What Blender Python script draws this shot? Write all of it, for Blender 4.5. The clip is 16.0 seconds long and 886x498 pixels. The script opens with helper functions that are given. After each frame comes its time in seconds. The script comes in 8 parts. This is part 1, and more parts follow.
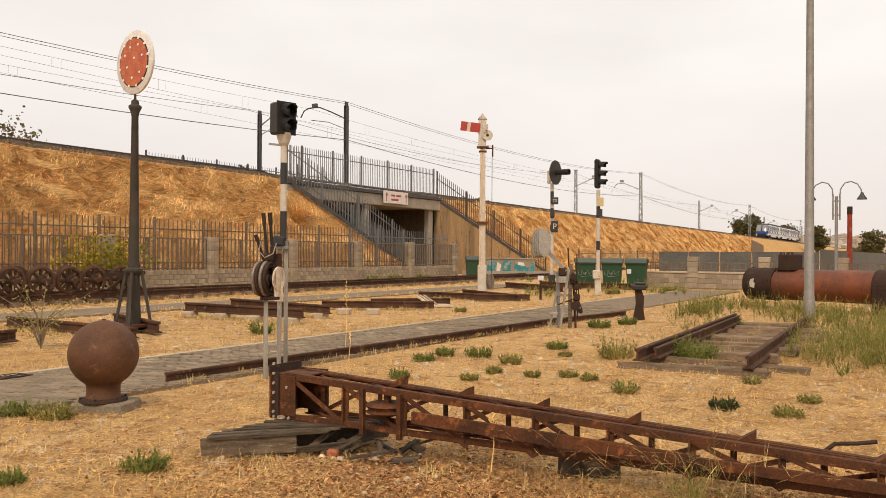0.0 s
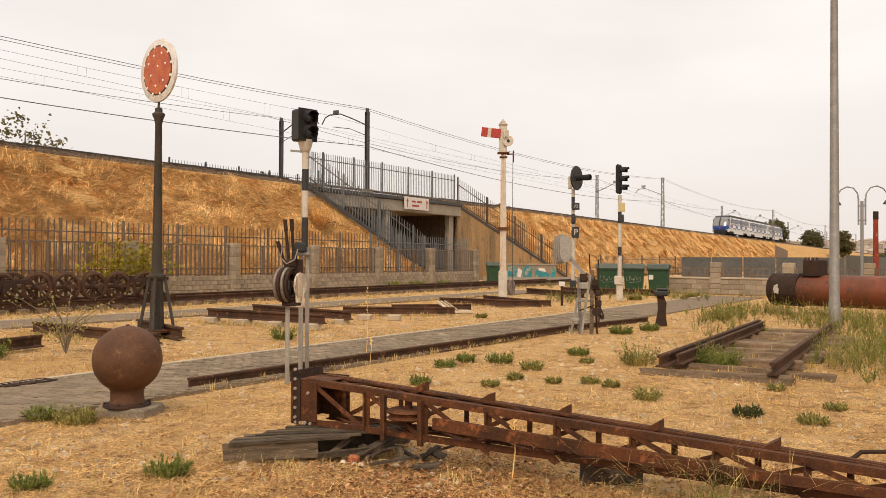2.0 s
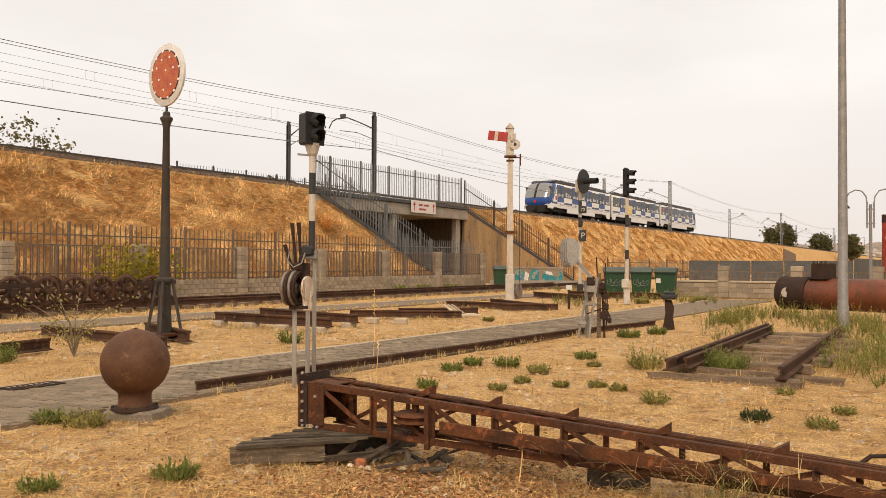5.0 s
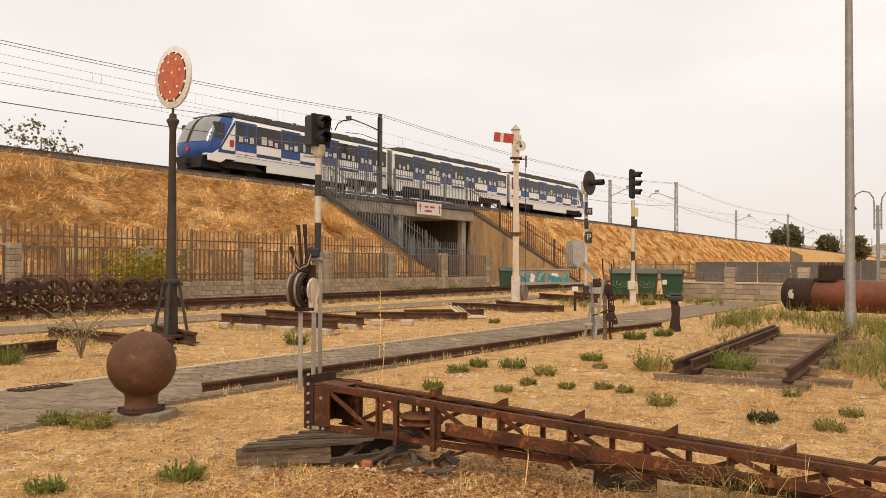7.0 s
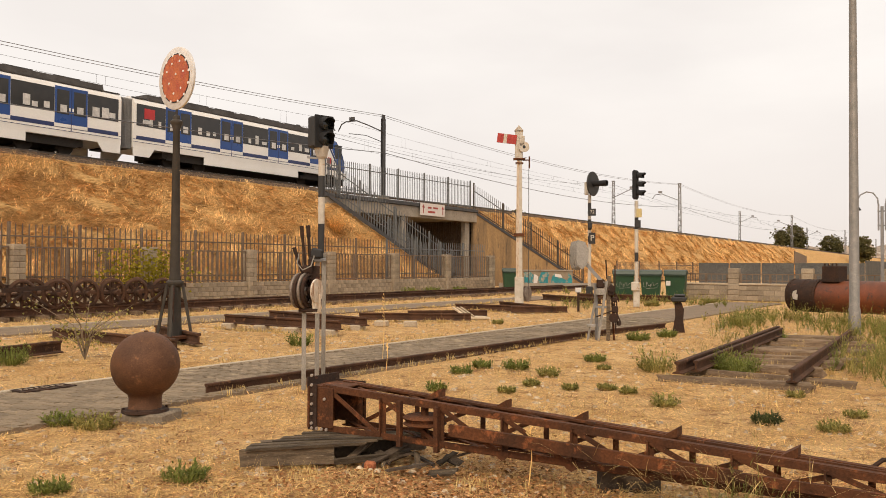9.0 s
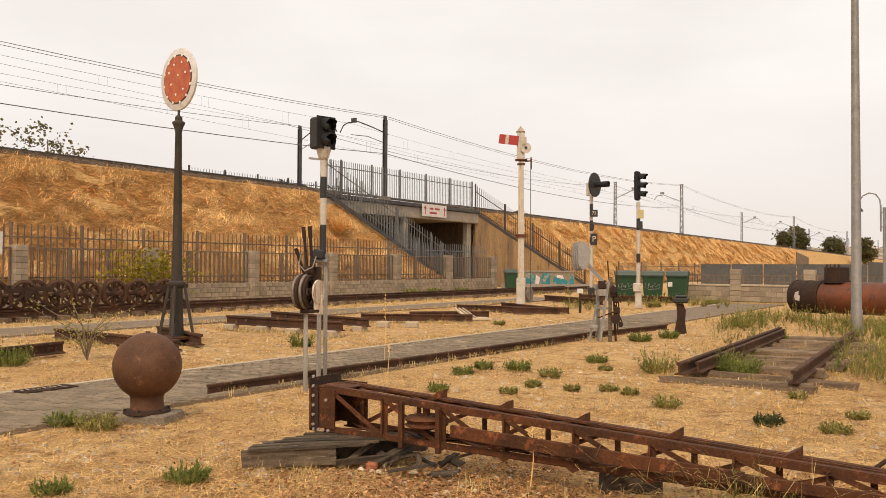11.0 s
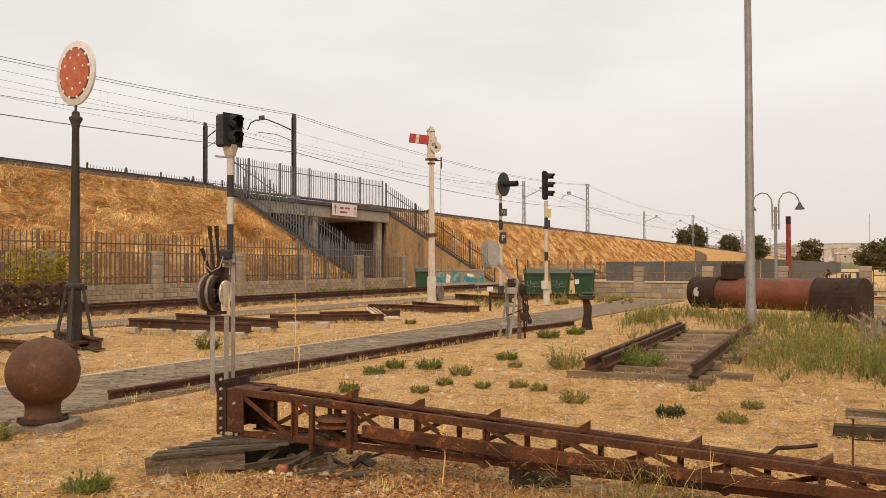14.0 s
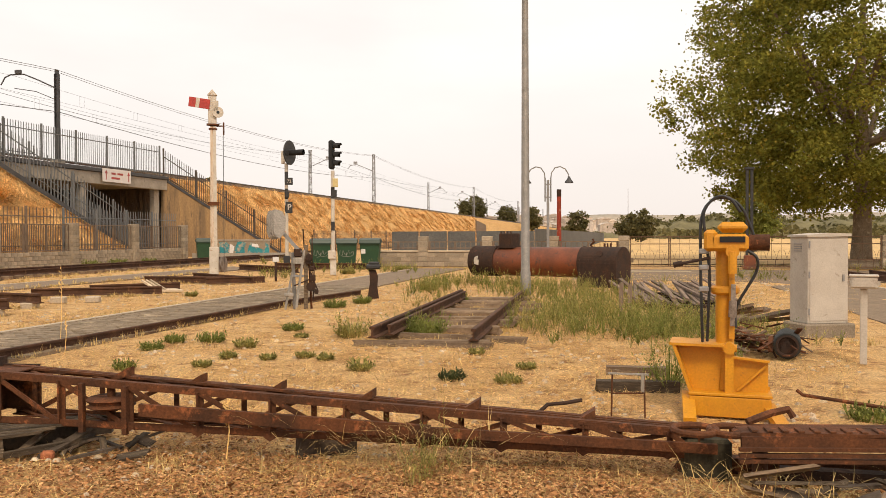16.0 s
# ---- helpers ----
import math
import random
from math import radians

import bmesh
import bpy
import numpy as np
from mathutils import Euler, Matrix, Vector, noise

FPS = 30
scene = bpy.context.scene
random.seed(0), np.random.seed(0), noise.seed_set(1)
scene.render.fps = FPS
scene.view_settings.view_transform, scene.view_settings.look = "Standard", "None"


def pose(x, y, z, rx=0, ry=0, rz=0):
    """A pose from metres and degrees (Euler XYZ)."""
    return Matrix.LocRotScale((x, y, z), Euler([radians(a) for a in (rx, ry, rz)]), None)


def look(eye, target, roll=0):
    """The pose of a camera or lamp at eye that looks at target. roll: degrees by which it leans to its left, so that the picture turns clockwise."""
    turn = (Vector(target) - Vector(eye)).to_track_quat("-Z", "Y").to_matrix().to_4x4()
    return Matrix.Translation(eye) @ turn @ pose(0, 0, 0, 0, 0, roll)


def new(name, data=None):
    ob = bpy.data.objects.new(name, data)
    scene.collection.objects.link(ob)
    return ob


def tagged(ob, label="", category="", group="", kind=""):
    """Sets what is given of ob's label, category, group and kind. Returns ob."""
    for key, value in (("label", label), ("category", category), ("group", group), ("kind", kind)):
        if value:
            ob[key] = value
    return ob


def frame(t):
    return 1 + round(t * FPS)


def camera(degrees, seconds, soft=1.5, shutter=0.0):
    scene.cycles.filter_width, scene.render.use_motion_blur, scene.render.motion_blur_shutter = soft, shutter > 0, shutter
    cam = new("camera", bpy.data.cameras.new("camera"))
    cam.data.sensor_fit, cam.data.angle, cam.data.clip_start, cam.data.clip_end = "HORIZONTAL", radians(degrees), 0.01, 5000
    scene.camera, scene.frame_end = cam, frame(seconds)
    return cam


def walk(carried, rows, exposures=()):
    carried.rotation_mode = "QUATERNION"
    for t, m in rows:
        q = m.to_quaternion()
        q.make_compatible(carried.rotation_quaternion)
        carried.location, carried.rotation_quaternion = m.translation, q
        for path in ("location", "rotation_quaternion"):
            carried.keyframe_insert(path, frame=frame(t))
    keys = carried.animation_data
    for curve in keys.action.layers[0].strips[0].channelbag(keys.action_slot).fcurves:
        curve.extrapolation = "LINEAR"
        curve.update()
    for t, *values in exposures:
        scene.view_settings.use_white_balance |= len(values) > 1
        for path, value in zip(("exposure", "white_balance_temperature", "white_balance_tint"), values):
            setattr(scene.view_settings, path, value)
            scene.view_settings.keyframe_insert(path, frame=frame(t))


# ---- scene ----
EYE = 1.56
cam = camera(56.4, 16.0, soft=0.5)
# seconds, yaw, pitch, roll: the camera stands still and pans
TURNS = [
    (0.0, 31.00, 0.34, -0.35), (0.5, 31.51, 0.52, -0.33), (1.0, 32.03, 0.68, -0.32), (1.5, 32.37, 0.74, -0.27),
    (2.0, 32.44, 0.74, -0.29), (2.5, 32.50, 0.76, -0.27), (3.0, 32.51, 0.79, -0.29), (3.5, 32.62, 0.82, -0.30),
    (4.0, 32.74, 0.89, -0.28), (6.5, 33.19, 1.06, -0.27), (7.0, 33.32, 1.09, -0.24), (7.5, 33.43, 1.10, -0.25),
    (8.0, 33.49, 1.12, -0.24), (8.5, 33.54, 1.15, -0.23), (9.0, 33.55, 1.16, -0.23), (11.5, 33.70, 1.25, -0.25),
    (12.0, 33.71, 1.27, -0.23), (12.5, 33.72, 1.27, -0.23), (13.0, 32.28, 1.43, -0.19), (13.5, 30.01, 1.42, -0.02),
    (14.0, 27.50, 1.17, 0.17), (14.5, 24.43, 0.62, 0.16), (15.0, 20.25, -0.15, -0.12), (15.5, 16.73, -0.65, 0.01),
    (16.0, 12.79, -0.97, 0.21),
]
walk(cam, [(t, pose(0, 0, EYE, 90 + p, r, y)) for t, y, p, r in TURNS], [(0, 0.0, 7050, 13), (12.6, 0.0, 7050, 13), (13.5, -0.12, 7050, 13), (14.3, -0.1, 7050, 13), (15.0, 0.02, 7050, 13), (16, 0.14, 7050, 13)])

# ---- light: a bright overcast sky with a veiled sun ----
SUN_EL, SUN_AZ = 48.0, 158.0
world = bpy.data.worlds.new("overcast_sky")
scene.world = world
world.use_nodes = True
wn, wl = world.node_tree.nodes, world.node_tree.links
wn.clear()


def sky_world():
    out = wn.new("ShaderNodeOutputWorld")
    add = wn.new("ShaderNodeAddShader")
    bg_sky = wn.new("ShaderNodeBackground")
    bg_cloud = wn.new("ShaderNodeBackground")
    sky = wn.new("ShaderNodeTexSky")
    sky.sky_type, sky.sun_disc = "NISHITA", False
    sky.sun_elevation, sky.sun_rotation = radians(SUN_EL), radians(SUN_AZ)
    bg_sky.inputs[1].default_value = 0.006
    tc = wn.new("ShaderNodeTexCoord")
    mp = wn.new("ShaderNodeMapping")
    mp.inputs["Scale"].default_value = (1.0, 1.0, 3.2)
    nz = wn.new("ShaderNodeTexNoise")
    nz.inputs["Scale"].default_value, nz.inputs["Detail"].default_value = 2.2, 5.0
    ramp = wn.new("ShaderNodeValToRGB")
    ramp.color_ramp.elements[0].position, ramp.color_ramp.elements[0].color = 0.36, (0.85, 0.845, 0.845, 1)
    ramp.color_ramp.elements[1].position, ramp.color_ramp.elements[1].color = 0.62, (0.945, 0.945, 0.94, 1)
    sep = wn.new("ShaderNodeSeparateXYZ")
    low = wn.new("ShaderNodeMapRange")
    low.inputs["From Min"].default_value, low.inputs["From Max"].default_value = 0.0, 0.22
    mix = wn.new("ShaderNodeMix")
    mix.data_type = "RGBA"
    mix.inputs[6].default_value = (0.79, 0.755, 0.745, 1)
    bg_cloud.inputs[1].default_value = 1.0
    wl.new(tc.outputs["Generated"], mp.inputs[0]), wl.new(mp.outputs[0], nz.inputs["Vector"]), wl.new(nz.outputs[0], ramp.inputs[0])
    wl.new(tc.outputs["Generated"], sep.inputs[0]), wl.new(sep.outputs[2], low.inputs[0]), wl.new(low.outputs[0], mix.inputs[0])
    wl.new(ramp.outputs[0], mix.inputs[7]), wl.new(mix.outputs[2], bg_cloud.inputs[0]), wl.new(sky.outputs[0], bg_sky.inputs[0])
    wl.new(bg_sky.outputs[0], add.inputs[0]), wl.new(bg_cloud.outputs[0], add.inputs[1]), wl.new(add.outputs[0], out.inputs[0])


sky_world()
sun = new("sun", bpy.data.lights.new("sun", "SUN"))
sun.data.energy, sun.data.angle, sun.data.color = 2.1, radians(14), (1.0, 0.87, 0.70)
a_, e_ = radians(SUN_AZ), radians(SUN_EL)
sun.matrix_world = look((0, 0, 60), Vector((0, 0, 60)) - Vector((math.sin(a_) * math.cos(e_), math.cos(a_) * math.cos(e_), math.sin(e_))))


# ---- materials ----
def mat(name, c1, c2=None, rough=0.85, scale=6.0, metal=0.0, bump=0.3, fine=60.0, c3=None, spot=0.0, island=0.0, stretch=(1, 1, 1), bdist=0.01, grain=0.38):
    """Two tones mixed by broad noise, grain by fine noise, an optional third tone in worn spots, variation from piece to piece."""
    m = bpy.data.materials.new(name)
    m.use_nodes = True
    n, l = m.node_tree.nodes, m.node_tree.links
    b = n["Principled BSDF"]
    c2 = c2 or tuple(v * 0.75 for v in c1)
    tc, mp = n.new("ShaderNodeTexCoord"), n.new("ShaderNodeMapping")
    mp.inputs["Scale"].default_value = stretch
    l.new(tc.outputs["Object"], mp.inputs[0])

    def tex(s, d=6.0, r=0.6):
        t = n.new("ShaderNodeTexNoise")
        t.inputs["Scale"].default_value, t.inputs["Detail"].default_value, t.inputs["Roughness"].default_value = s, d, r
        l.new(mp.outputs[0], t.inputs["Vector"])
        return t

    def blend(fac, a, c, mode="MIX"):
        x = n.new("ShaderNodeMix")
        x.data_type, x.blend_type = "RGBA", mode
        if isinstance(fac, float):
            x.inputs[0].default_value = fac
        else:
            l.new(fac, x.inputs[0])
        for i, v in ((6, a), (7, c)):
            if isinstance(v, tuple):
                x.inputs[i].default_value = (*v, 1)
            else:
                l.new(v, x.inputs[i])
        return x.outputs[2]

    def steps(sock, lo, hi):
        r = n.new("ShaderNodeMapRange")
        r.inputs["From Min"].default_value, r.inputs["From Max"].default_value = lo, hi
        l.new(sock, r.inputs[0])
        return r.outputs[0]

    big, small = tex(scale), tex(fine, 4.0)
    col = blend(steps(big.outputs[0], 0.35, 0.65), tuple(c1), tuple(c2))
    if c3:
        sp = tex(scale * 2.3, 8.0, 0.7)
        col = blend(steps(sp.outputs[0], 0.62 - 0.25 * spot, 0.70 - 0.2 * spot), col, tuple(c3))
    g = n.new("ShaderNodeMapRange")
    g.inputs["To Min"].default_value, g.inputs["To Max"].default_value = 1 - grain, 1 + grain
    l.new(steps(small.outputs[0], 0.25, 0.75), g.inputs[0])
    gc = n.new("ShaderNodeCombineColor")
    for i in range(3):
        l.new(g.outputs[0], gc.inputs[i])
    col = blend(1.0, col, gc.outputs[0], "MULTIPLY")
    if island:
        info = n.new("ShaderNodeObjectInfo")
        geo = n.new("ShaderNodeNewGeometry")
        sm = n.new("ShaderNodeMath")
        sm.operation = "ADD"
        l.new(info.outputs["Random"], sm.inputs[0]), l.new(geo.outputs["Random Per Island"], sm.inputs[1])
        fr = n.new("ShaderNodeMath")
        fr.operation = "FRACT"
        l.new(sm.outputs[0], fr.inputs[0])
        r = n.new("ShaderNodeMapRange")
        r.inputs["To Min"].default_value, r.inputs["To Max"].default_value = 1 - island, 1 + island
        l.new(fr.outputs[0], r.inputs[0])
        rc = n.new("ShaderNodeCombineColor")
        for i in range(3):
            l.new(r.outputs[0], rc.inputs[i])
        col = blend(1.0, col, rc.outputs[0], "MULTIPLY")
    l.new(col, b.inputs["Base Color"])
    rr = n.new("ShaderNodeMapRange")
    rr.inputs["To Min"].default_value, rr.inputs["To Max"].default_value = max(rough - 0.12, 0.02), min(rough + 0.1, 1)
    l.new(big.outputs[0], rr.inputs[0]), l.new(rr.outputs[0], b.inputs["Roughness"])
    b.inputs["Metallic"].default_value = metal
    b.inputs["Specular IOR Level"].default_value = 0.3 if rough > 0.6 else 0.5
    if bump:
        bp = n.new("ShaderNodeBump")
        bp.inputs["Strength"].default_value, bp.inputs["Distance"].default_value = bump, bdist
        l.new(small.outputs[0], bp.inputs["Height"]), l.new(bp.outputs[0], b.inputs["Normal"])
    return m


M = {}
M["earth"] = mat("dry_earth", (0.54, 0.305, 0.11), (0.66, 0.43, 0.20), 0.95, 1.3, 0, 1.0, 34, (0.30, 0.145, 0.055), 0.35, bdist=0.05, grain=0.5)
M["straw"] = mat("straw", (0.80, 0.53, 0.21), (0.62, 0.36, 0.115), 0.9, 0.6, 0, 0, 9, island=0.45)
M["bank"] = mat("bank_straw", (0.67, 0.405, 0.16), (0.54, 0.305, 0.11), 0.95, 1.6, 0, 1.0, 8, (0.42, 0.23, 0.08), 0.1, bdist=0.2, stretch=(1, 0.45, 1.6))
M["bankstraw"] = mat("bank_blades", (0.86, 0.54, 0.22), (0.68, 0.39, 0.14), 0.9, 0.4, 0, 0, 5, island=0.5)
M["paver"] = mat("grey_paver", (0.25, 0.185, 0.12), (0.18, 0.136, 0.09), 0.9, 0.8, 0, 0.3, 60, (0.40, 0.31, 0.2), 0.2, island=0.22)
M["joint"] = mat("paver_joint", (0.25, 0.178, 0.115), (0.18, 0.132, 0.09), 0.95, 3, 0, 0.5, 60)
M["kerb"] = mat("pale_kerb", (0.50, 0.40, 0.28), (0.42, 0.34, 0.25), 0.9, 2, 0, 0.3, 40)
M["rust"] = mat("rusty_iron", (0.125, 0.043, 0.015), (0.055, 0.023, 0.011), 0.85, 3.5, 0.0, 0.5, 60, (0.26, 0.085, 0.03), 0.25)
M["rustrail"] = mat("rail_rust", (0.10, 0.046, 0.024), (0.05, 0.026, 0.016), 0.95, 2, 0.0, 0.4, 50, (0.20, 0.10, 0.05), 0.15)
M["rustred"] = mat("red_oxide", (0.21, 0.055, 0.018), (0.10, 0.034, 0.015), 0.6, 1.6, 0.0, 0.3, 40, (0.075, 0.035, 0.023), 0.3)
M["blackrust"] = mat("sooty_iron", (0.032, 0.02, 0.015), (0.058, 0.03, 0.019), 0.9, 4, 0.0, 0.5, 50, (0.12, 0.045, 0.025), 0.1)
M["ball"] = mat("cast_iron_rust", (0.135, 0.06, 0.029), (0.082, 0.038, 0.02), 0.68, 4.5, 0.1, 0.3, 90, (0.21, 0.095, 0.045), 0.16)
M["concrete"] = mat("concrete", (0.36, 0.31, 0.25), (0.27, 0.235, 0.19), 0.9, 1.2, 0, 0.3, 40, (0.2, 0.165, 0.13), 0.12)
M["ochre"] = mat("stained_wall", (0.40, 0.25, 0.115), (0.22, 0.145, 0.08), 0.9, 0.8, 0, 0.3, 30, (0.14, 0.10, 0.065), 0.35, stretch=(1.5, 1.5, 0.2))
M["block"] = mat("stone_block", (0.36, 0.29, 0.21), (0.28, 0.225, 0.16), 0.92, 3, 0, 0.5, 40, island=0.2)
M["mortar"] = mat("mortar", (0.27, 0.215, 0.155), None, 0.95, 3, 0, 0.3, 40)
M["picket"] = mat("weathered_picket", (0.215, 0.155, 0.108), (0.15, 0.105, 0.075), 0.75, 3, 0.2, 0.2, 40, island=0.15)
M["bluepicket"] = mat("grey_blue_picket", (0.17, 0.175, 0.175), (0.13, 0.132, 0.13), 0.6, 2, 0.3, 0.2, 40, island=0.1)
M["steel"] = mat("mast_steel", (0.085, 0.083, 0.085), (0.06, 0.06, 0.062), 0.6, 2, 0.4, 0.15, 40, grain=0.14)
M["galv"] = mat("galvanised", (0.33, 0.32, 0.31), (0.25, 0.245, 0.24), 0.55, 3, 0.5, 0.15, 60, grain=0.14)
M["wire"] = mat("wire", (0.17, 0.165, 0.165), None, 0.6, 1, 0.3, 0, 10)
M["ballast"] = mat("ballast", (0.15, 0.10, 0.066), (0.07, 0.046, 0.03), 0.95, 5, 0, 1.0, 14, (0.30, 0.19, 0.09), 0.3, bdist=0.06)
M["green_iron"] = mat("dark_green_iron", (0.07, 0.058, 0.046), (0.05, 0.043, 0.035), 0.7, 3, 0.2, 0.15, 60, (0.10, 0.06, 0.04), 0.05, grain=0.14)
M["white"] = mat("chalky_white_paint", (0.60, 0.545, 0.47), (0.48, 0.42, 0.34), 0.75, 4, 0, 0.15, 50, (0.33, 0.17, 0.08), 0.16, grain=0.14)
M["whiterust"] = mat("rust_streaked_white", (0.66, 0.58, 0.48), (0.50, 0.37, 0.25), 0.8, 3, 0, 0.2, 50, (0.30, 0.14, 0.06), 0.28, stretch=(3, 3, 0.4))
M["black"] = mat("black_paint", (0.022, 0.021, 0.021), (0.032, 0.03, 0.029), 0.6, 5, 0, 0.1, 60, grain=0.14)
M["black2"] = mat("matt_black", (0.014, 0.014, 0.015), (0.022, 0.021, 0.021), 0.75, 5, 0, 0.1, 60, grain=0.14)
M["lens"] = mat("dark_lens", (0.02, 0.025, 0.025), None, 0.15, 5, 0, 0, 60)
M["red"] = mat("signal_red", (0.42, 0.035, 0.025), (0.33, 0.03, 0.025), 0.6, 4, 0, 0.1, 50, grain=0.14)
M["wood"] = mat("grey_timber", (0.25, 0.17, 0.105), (0.125, 0.082, 0.052), 0.9, 3, 0, 0.6, 30, (0.30, 0.25, 0.18), 0.1, stretch=(1, 6, 6), island=0.2)
M["bingreen"] = mat("green_bin_plastic", (0.018, 0.066, 0.028), (0.014, 0.052, 0.023), 0.5, 3, 0, 0.1, 40, grain=0.14)
M["yellow"] = mat("yellow_machine_paint", (0.62, 0.27, 0.012), (0.52, 0.215, 0.012), 0.5, 3, 0, 0.15, 50, (0.33, 0.14, 0.02), 0.06, grain=0.14)
M["cab"] = mat("pale_cabinet", (0.50, 0.445, 0.375), (0.42, 0.365, 0.305), 0.7, 2.5, 0, 0.1, 50, (0.30, 0.25, 0.2), 0.06, grain=0.14)
M["railgrey"] = mat("dark_picket", (0.10, 0.08, 0.065), (0.07, 0.057, 0.047), 0.75, 3, 0.1, 0.2, 40, island=0.15)
M["binlid"] = mat("dark_green_lid", (0.011, 0.034, 0.017), None, 0.5, 3, 0, 0.1, 40, grain=0.14)
M["rubber"] = mat("black_rubber", (0.02, 0.02, 0.021), None, 0.5, 5, 0, 0.05, 50)
M["lime"] = mat("chalk_stone", (0.56, 0.45, 0.32), (0.42, 0.32, 0.21), 0.95, 6, 0, 0.4, 60, island=0.25)
M["bark"] = mat("plane_bark", (0.27, 0.20, 0.13), (0.16, 0.12, 0.08), 0.95, 1.5, 0, 0.6, 20, (0.36, 0.30, 0.21), 0.2)


# ---- mesh helpers ----
def bx(bm, cx, cy, cz, sx, sy, sz, m=None, bev=0.0):
    mm = Matrix.Translation((cx, cy, cz)) @ Matrix.Diagonal((sx, sy, sz, 1))
    v = bmesh.ops.create_cube(bm, size=1, matrix=(m @ mm) if m else mm)["verts"]
    if bev:
        es = list({e for x in v for e in x.link_edges})
        bmesh.ops.bevel(bm, geom=es, offset=bev, segments=1, affect="EDGES")


def rod(bm, p, q, r0, r1=None, n=10):
    p, q = Vector(p), Vector(q)
    d = q - p
    m = Matrix.Translation((p + q) / 2) @ d.to_track_quat("Z", "Y").to_matrix().to_4x4()
    bmesh.ops.create_cone(bm, cap_ends=True, segments=n, radius1=r0, radius2=r0 if r1 is None else r1, depth=d.length, matrix=m)


def bar(bm, p, q, w, h):
    """A rectangular bar from p to q; w across, h up."""
    p, q = Vector(p), Vector(q)
    d = q - p
    side = d.cross(Vector((0, 0, 1)))
    side = side.normalized() if side.length > 1e-5 else Vector((1, 0, 0))
    up = side.cross(d).normalized()
    vs = [bm.verts.new(c + side * (a * w / 2) + up * (b * h / 2)) for c in (p, q) for a, b in ((-1, -1), (1, -1), (1, 1), (-1, 1))]
    for f in ((3, 2, 1, 0), (4, 5, 6, 7), (0, 1, 5, 4), (1, 2, 6, 5), (2, 3, 7, 6), (3, 0, 4, 7)):
        bm.faces.new([vs[i] for i in f])


def lathe(bm, prof, n=24, m=None):
    rings = []
    for r, z in prof:
        ring = []
        for i in range(n):
            a = 2 * math.pi * i / n
            v = Vector((r * math.cos(a), r * math.sin(a), z))
            ring.append(bm.verts.new(m @ v if m else v))
        rings.append(ring)
    for a, b in zip(rings, rings[1:]):
        for i in range(n):
            bm.faces.new((a[i], a[(i + 1) % n], b[(i + 1) % n], b[i]))
    bm.faces.new(rings[0][::-1]), bm.faces.new(rings[-1])


def tube(bm, pts, r, n=6):
    pts = [Vector(p) for p in pts]
    rings = []
    for i, p in enumerate(pts):
        d = (pts[min(i + 1, len(pts) - 1)] - pts[max(i - 1, 0)]).normalized()
        s = d.cross(Vector((0.13, 0.21, 1))).normalized()
        u = s.cross(d)
        rr = r[i] if isinstance(r, (list, tuple)) else r
        rings.append([bm.verts.new(p + (s * math.cos(2 * math.pi * k / n) + u * math.sin(2 * math.pi * k / n)) * rr) for k in range(n)])
    for a, b in zip(rings, rings[1:]):
        for k in range(n):
            bm.faces.new((a[k], b[k], b[(k + 1) % n], a[(k + 1) % n]))
    bm.faces.new(rings[0]), bm.faces.new(rings[-1][::-1])


def prism(bm, poly, d0, d1, m):
    """poly in the local xz plane, pushed from y=d0 to y=d1."""
    a = [bm.verts.new(m @ Vector((x, d0, z))) for x, z in poly]
    b = [bm.verts.new(m @ Vector((x, d1, z))) for x, z in poly]
    k = len(poly)
    bm.faces.new(a[::-1]), bm.faces.new(b)
    for i in range(k):
        bm.faces.new((a[i], a[(i + 1) % k], b[(i + 1) % k], b[i]))


def mesh_of(name, bm, material, smooth=False):
    bmesh.ops.recalc_face_normals(bm, faces=bm.faces)
    me = bpy.data.meshes.new(name)
    bm.to_mesh(me)
    bm.free()
    for mt in (material if isinstance(material, (list, tuple)) else [material]):
        me.materials.append(mt)
    if smooth:
        for p in me.polygons:
            p.use_smooth = True
        try:
            me.set_sharp_from_angle(angle=radians(40))
        except AttributeError:
            pass
    return me


def part(name, bm, material, parent=None, label="", smooth=False):
    ob = new(name, mesh_of(name, bm, material, smooth))
    if parent:
        ob.parent = parent
    if label:
        ob["label"] = label
    return ob


def piece(name, me, parent, m):
    ob = new(name, me)
    ob.parent = parent
    ob.matrix_basis = m
    return ob


def thing(name, m, label, category, group="", kind=""):
    ob = new(name)
    ob.empty_display_size = 0.2
    ob.matrix_basis = m
    return tagged(ob, label, category, group, kind)


def soup(name, verts, faces, material, smooth=False):
    me = bpy.data.meshes.new(name)
    me.from_pydata(verts, [], faces)
    me.materials.append(material)
    me.update()
    if smooth:
        for p in me.polygons:
            p.use_smooth = True
    return new(name, me)


I4 = Matrix.Identity(4)
BM = bmesh.new
rnd = random.Random(7)


# ---- the ground, one sheet to the horizon ----
def spaced(a, b, step, far, grow=1.35):
    xs, s, x = [a + i * step for i in range(int((b - a) / step) + 1)], step, b
    hi = []
    while x < far:
        s *= grow
        x += s
        hi.append(x)
    s, x, lo = step, a, []
    while x > -far:
        s *= grow
        x -= s
        lo.append(x)
    return lo[::-1] + xs + hi


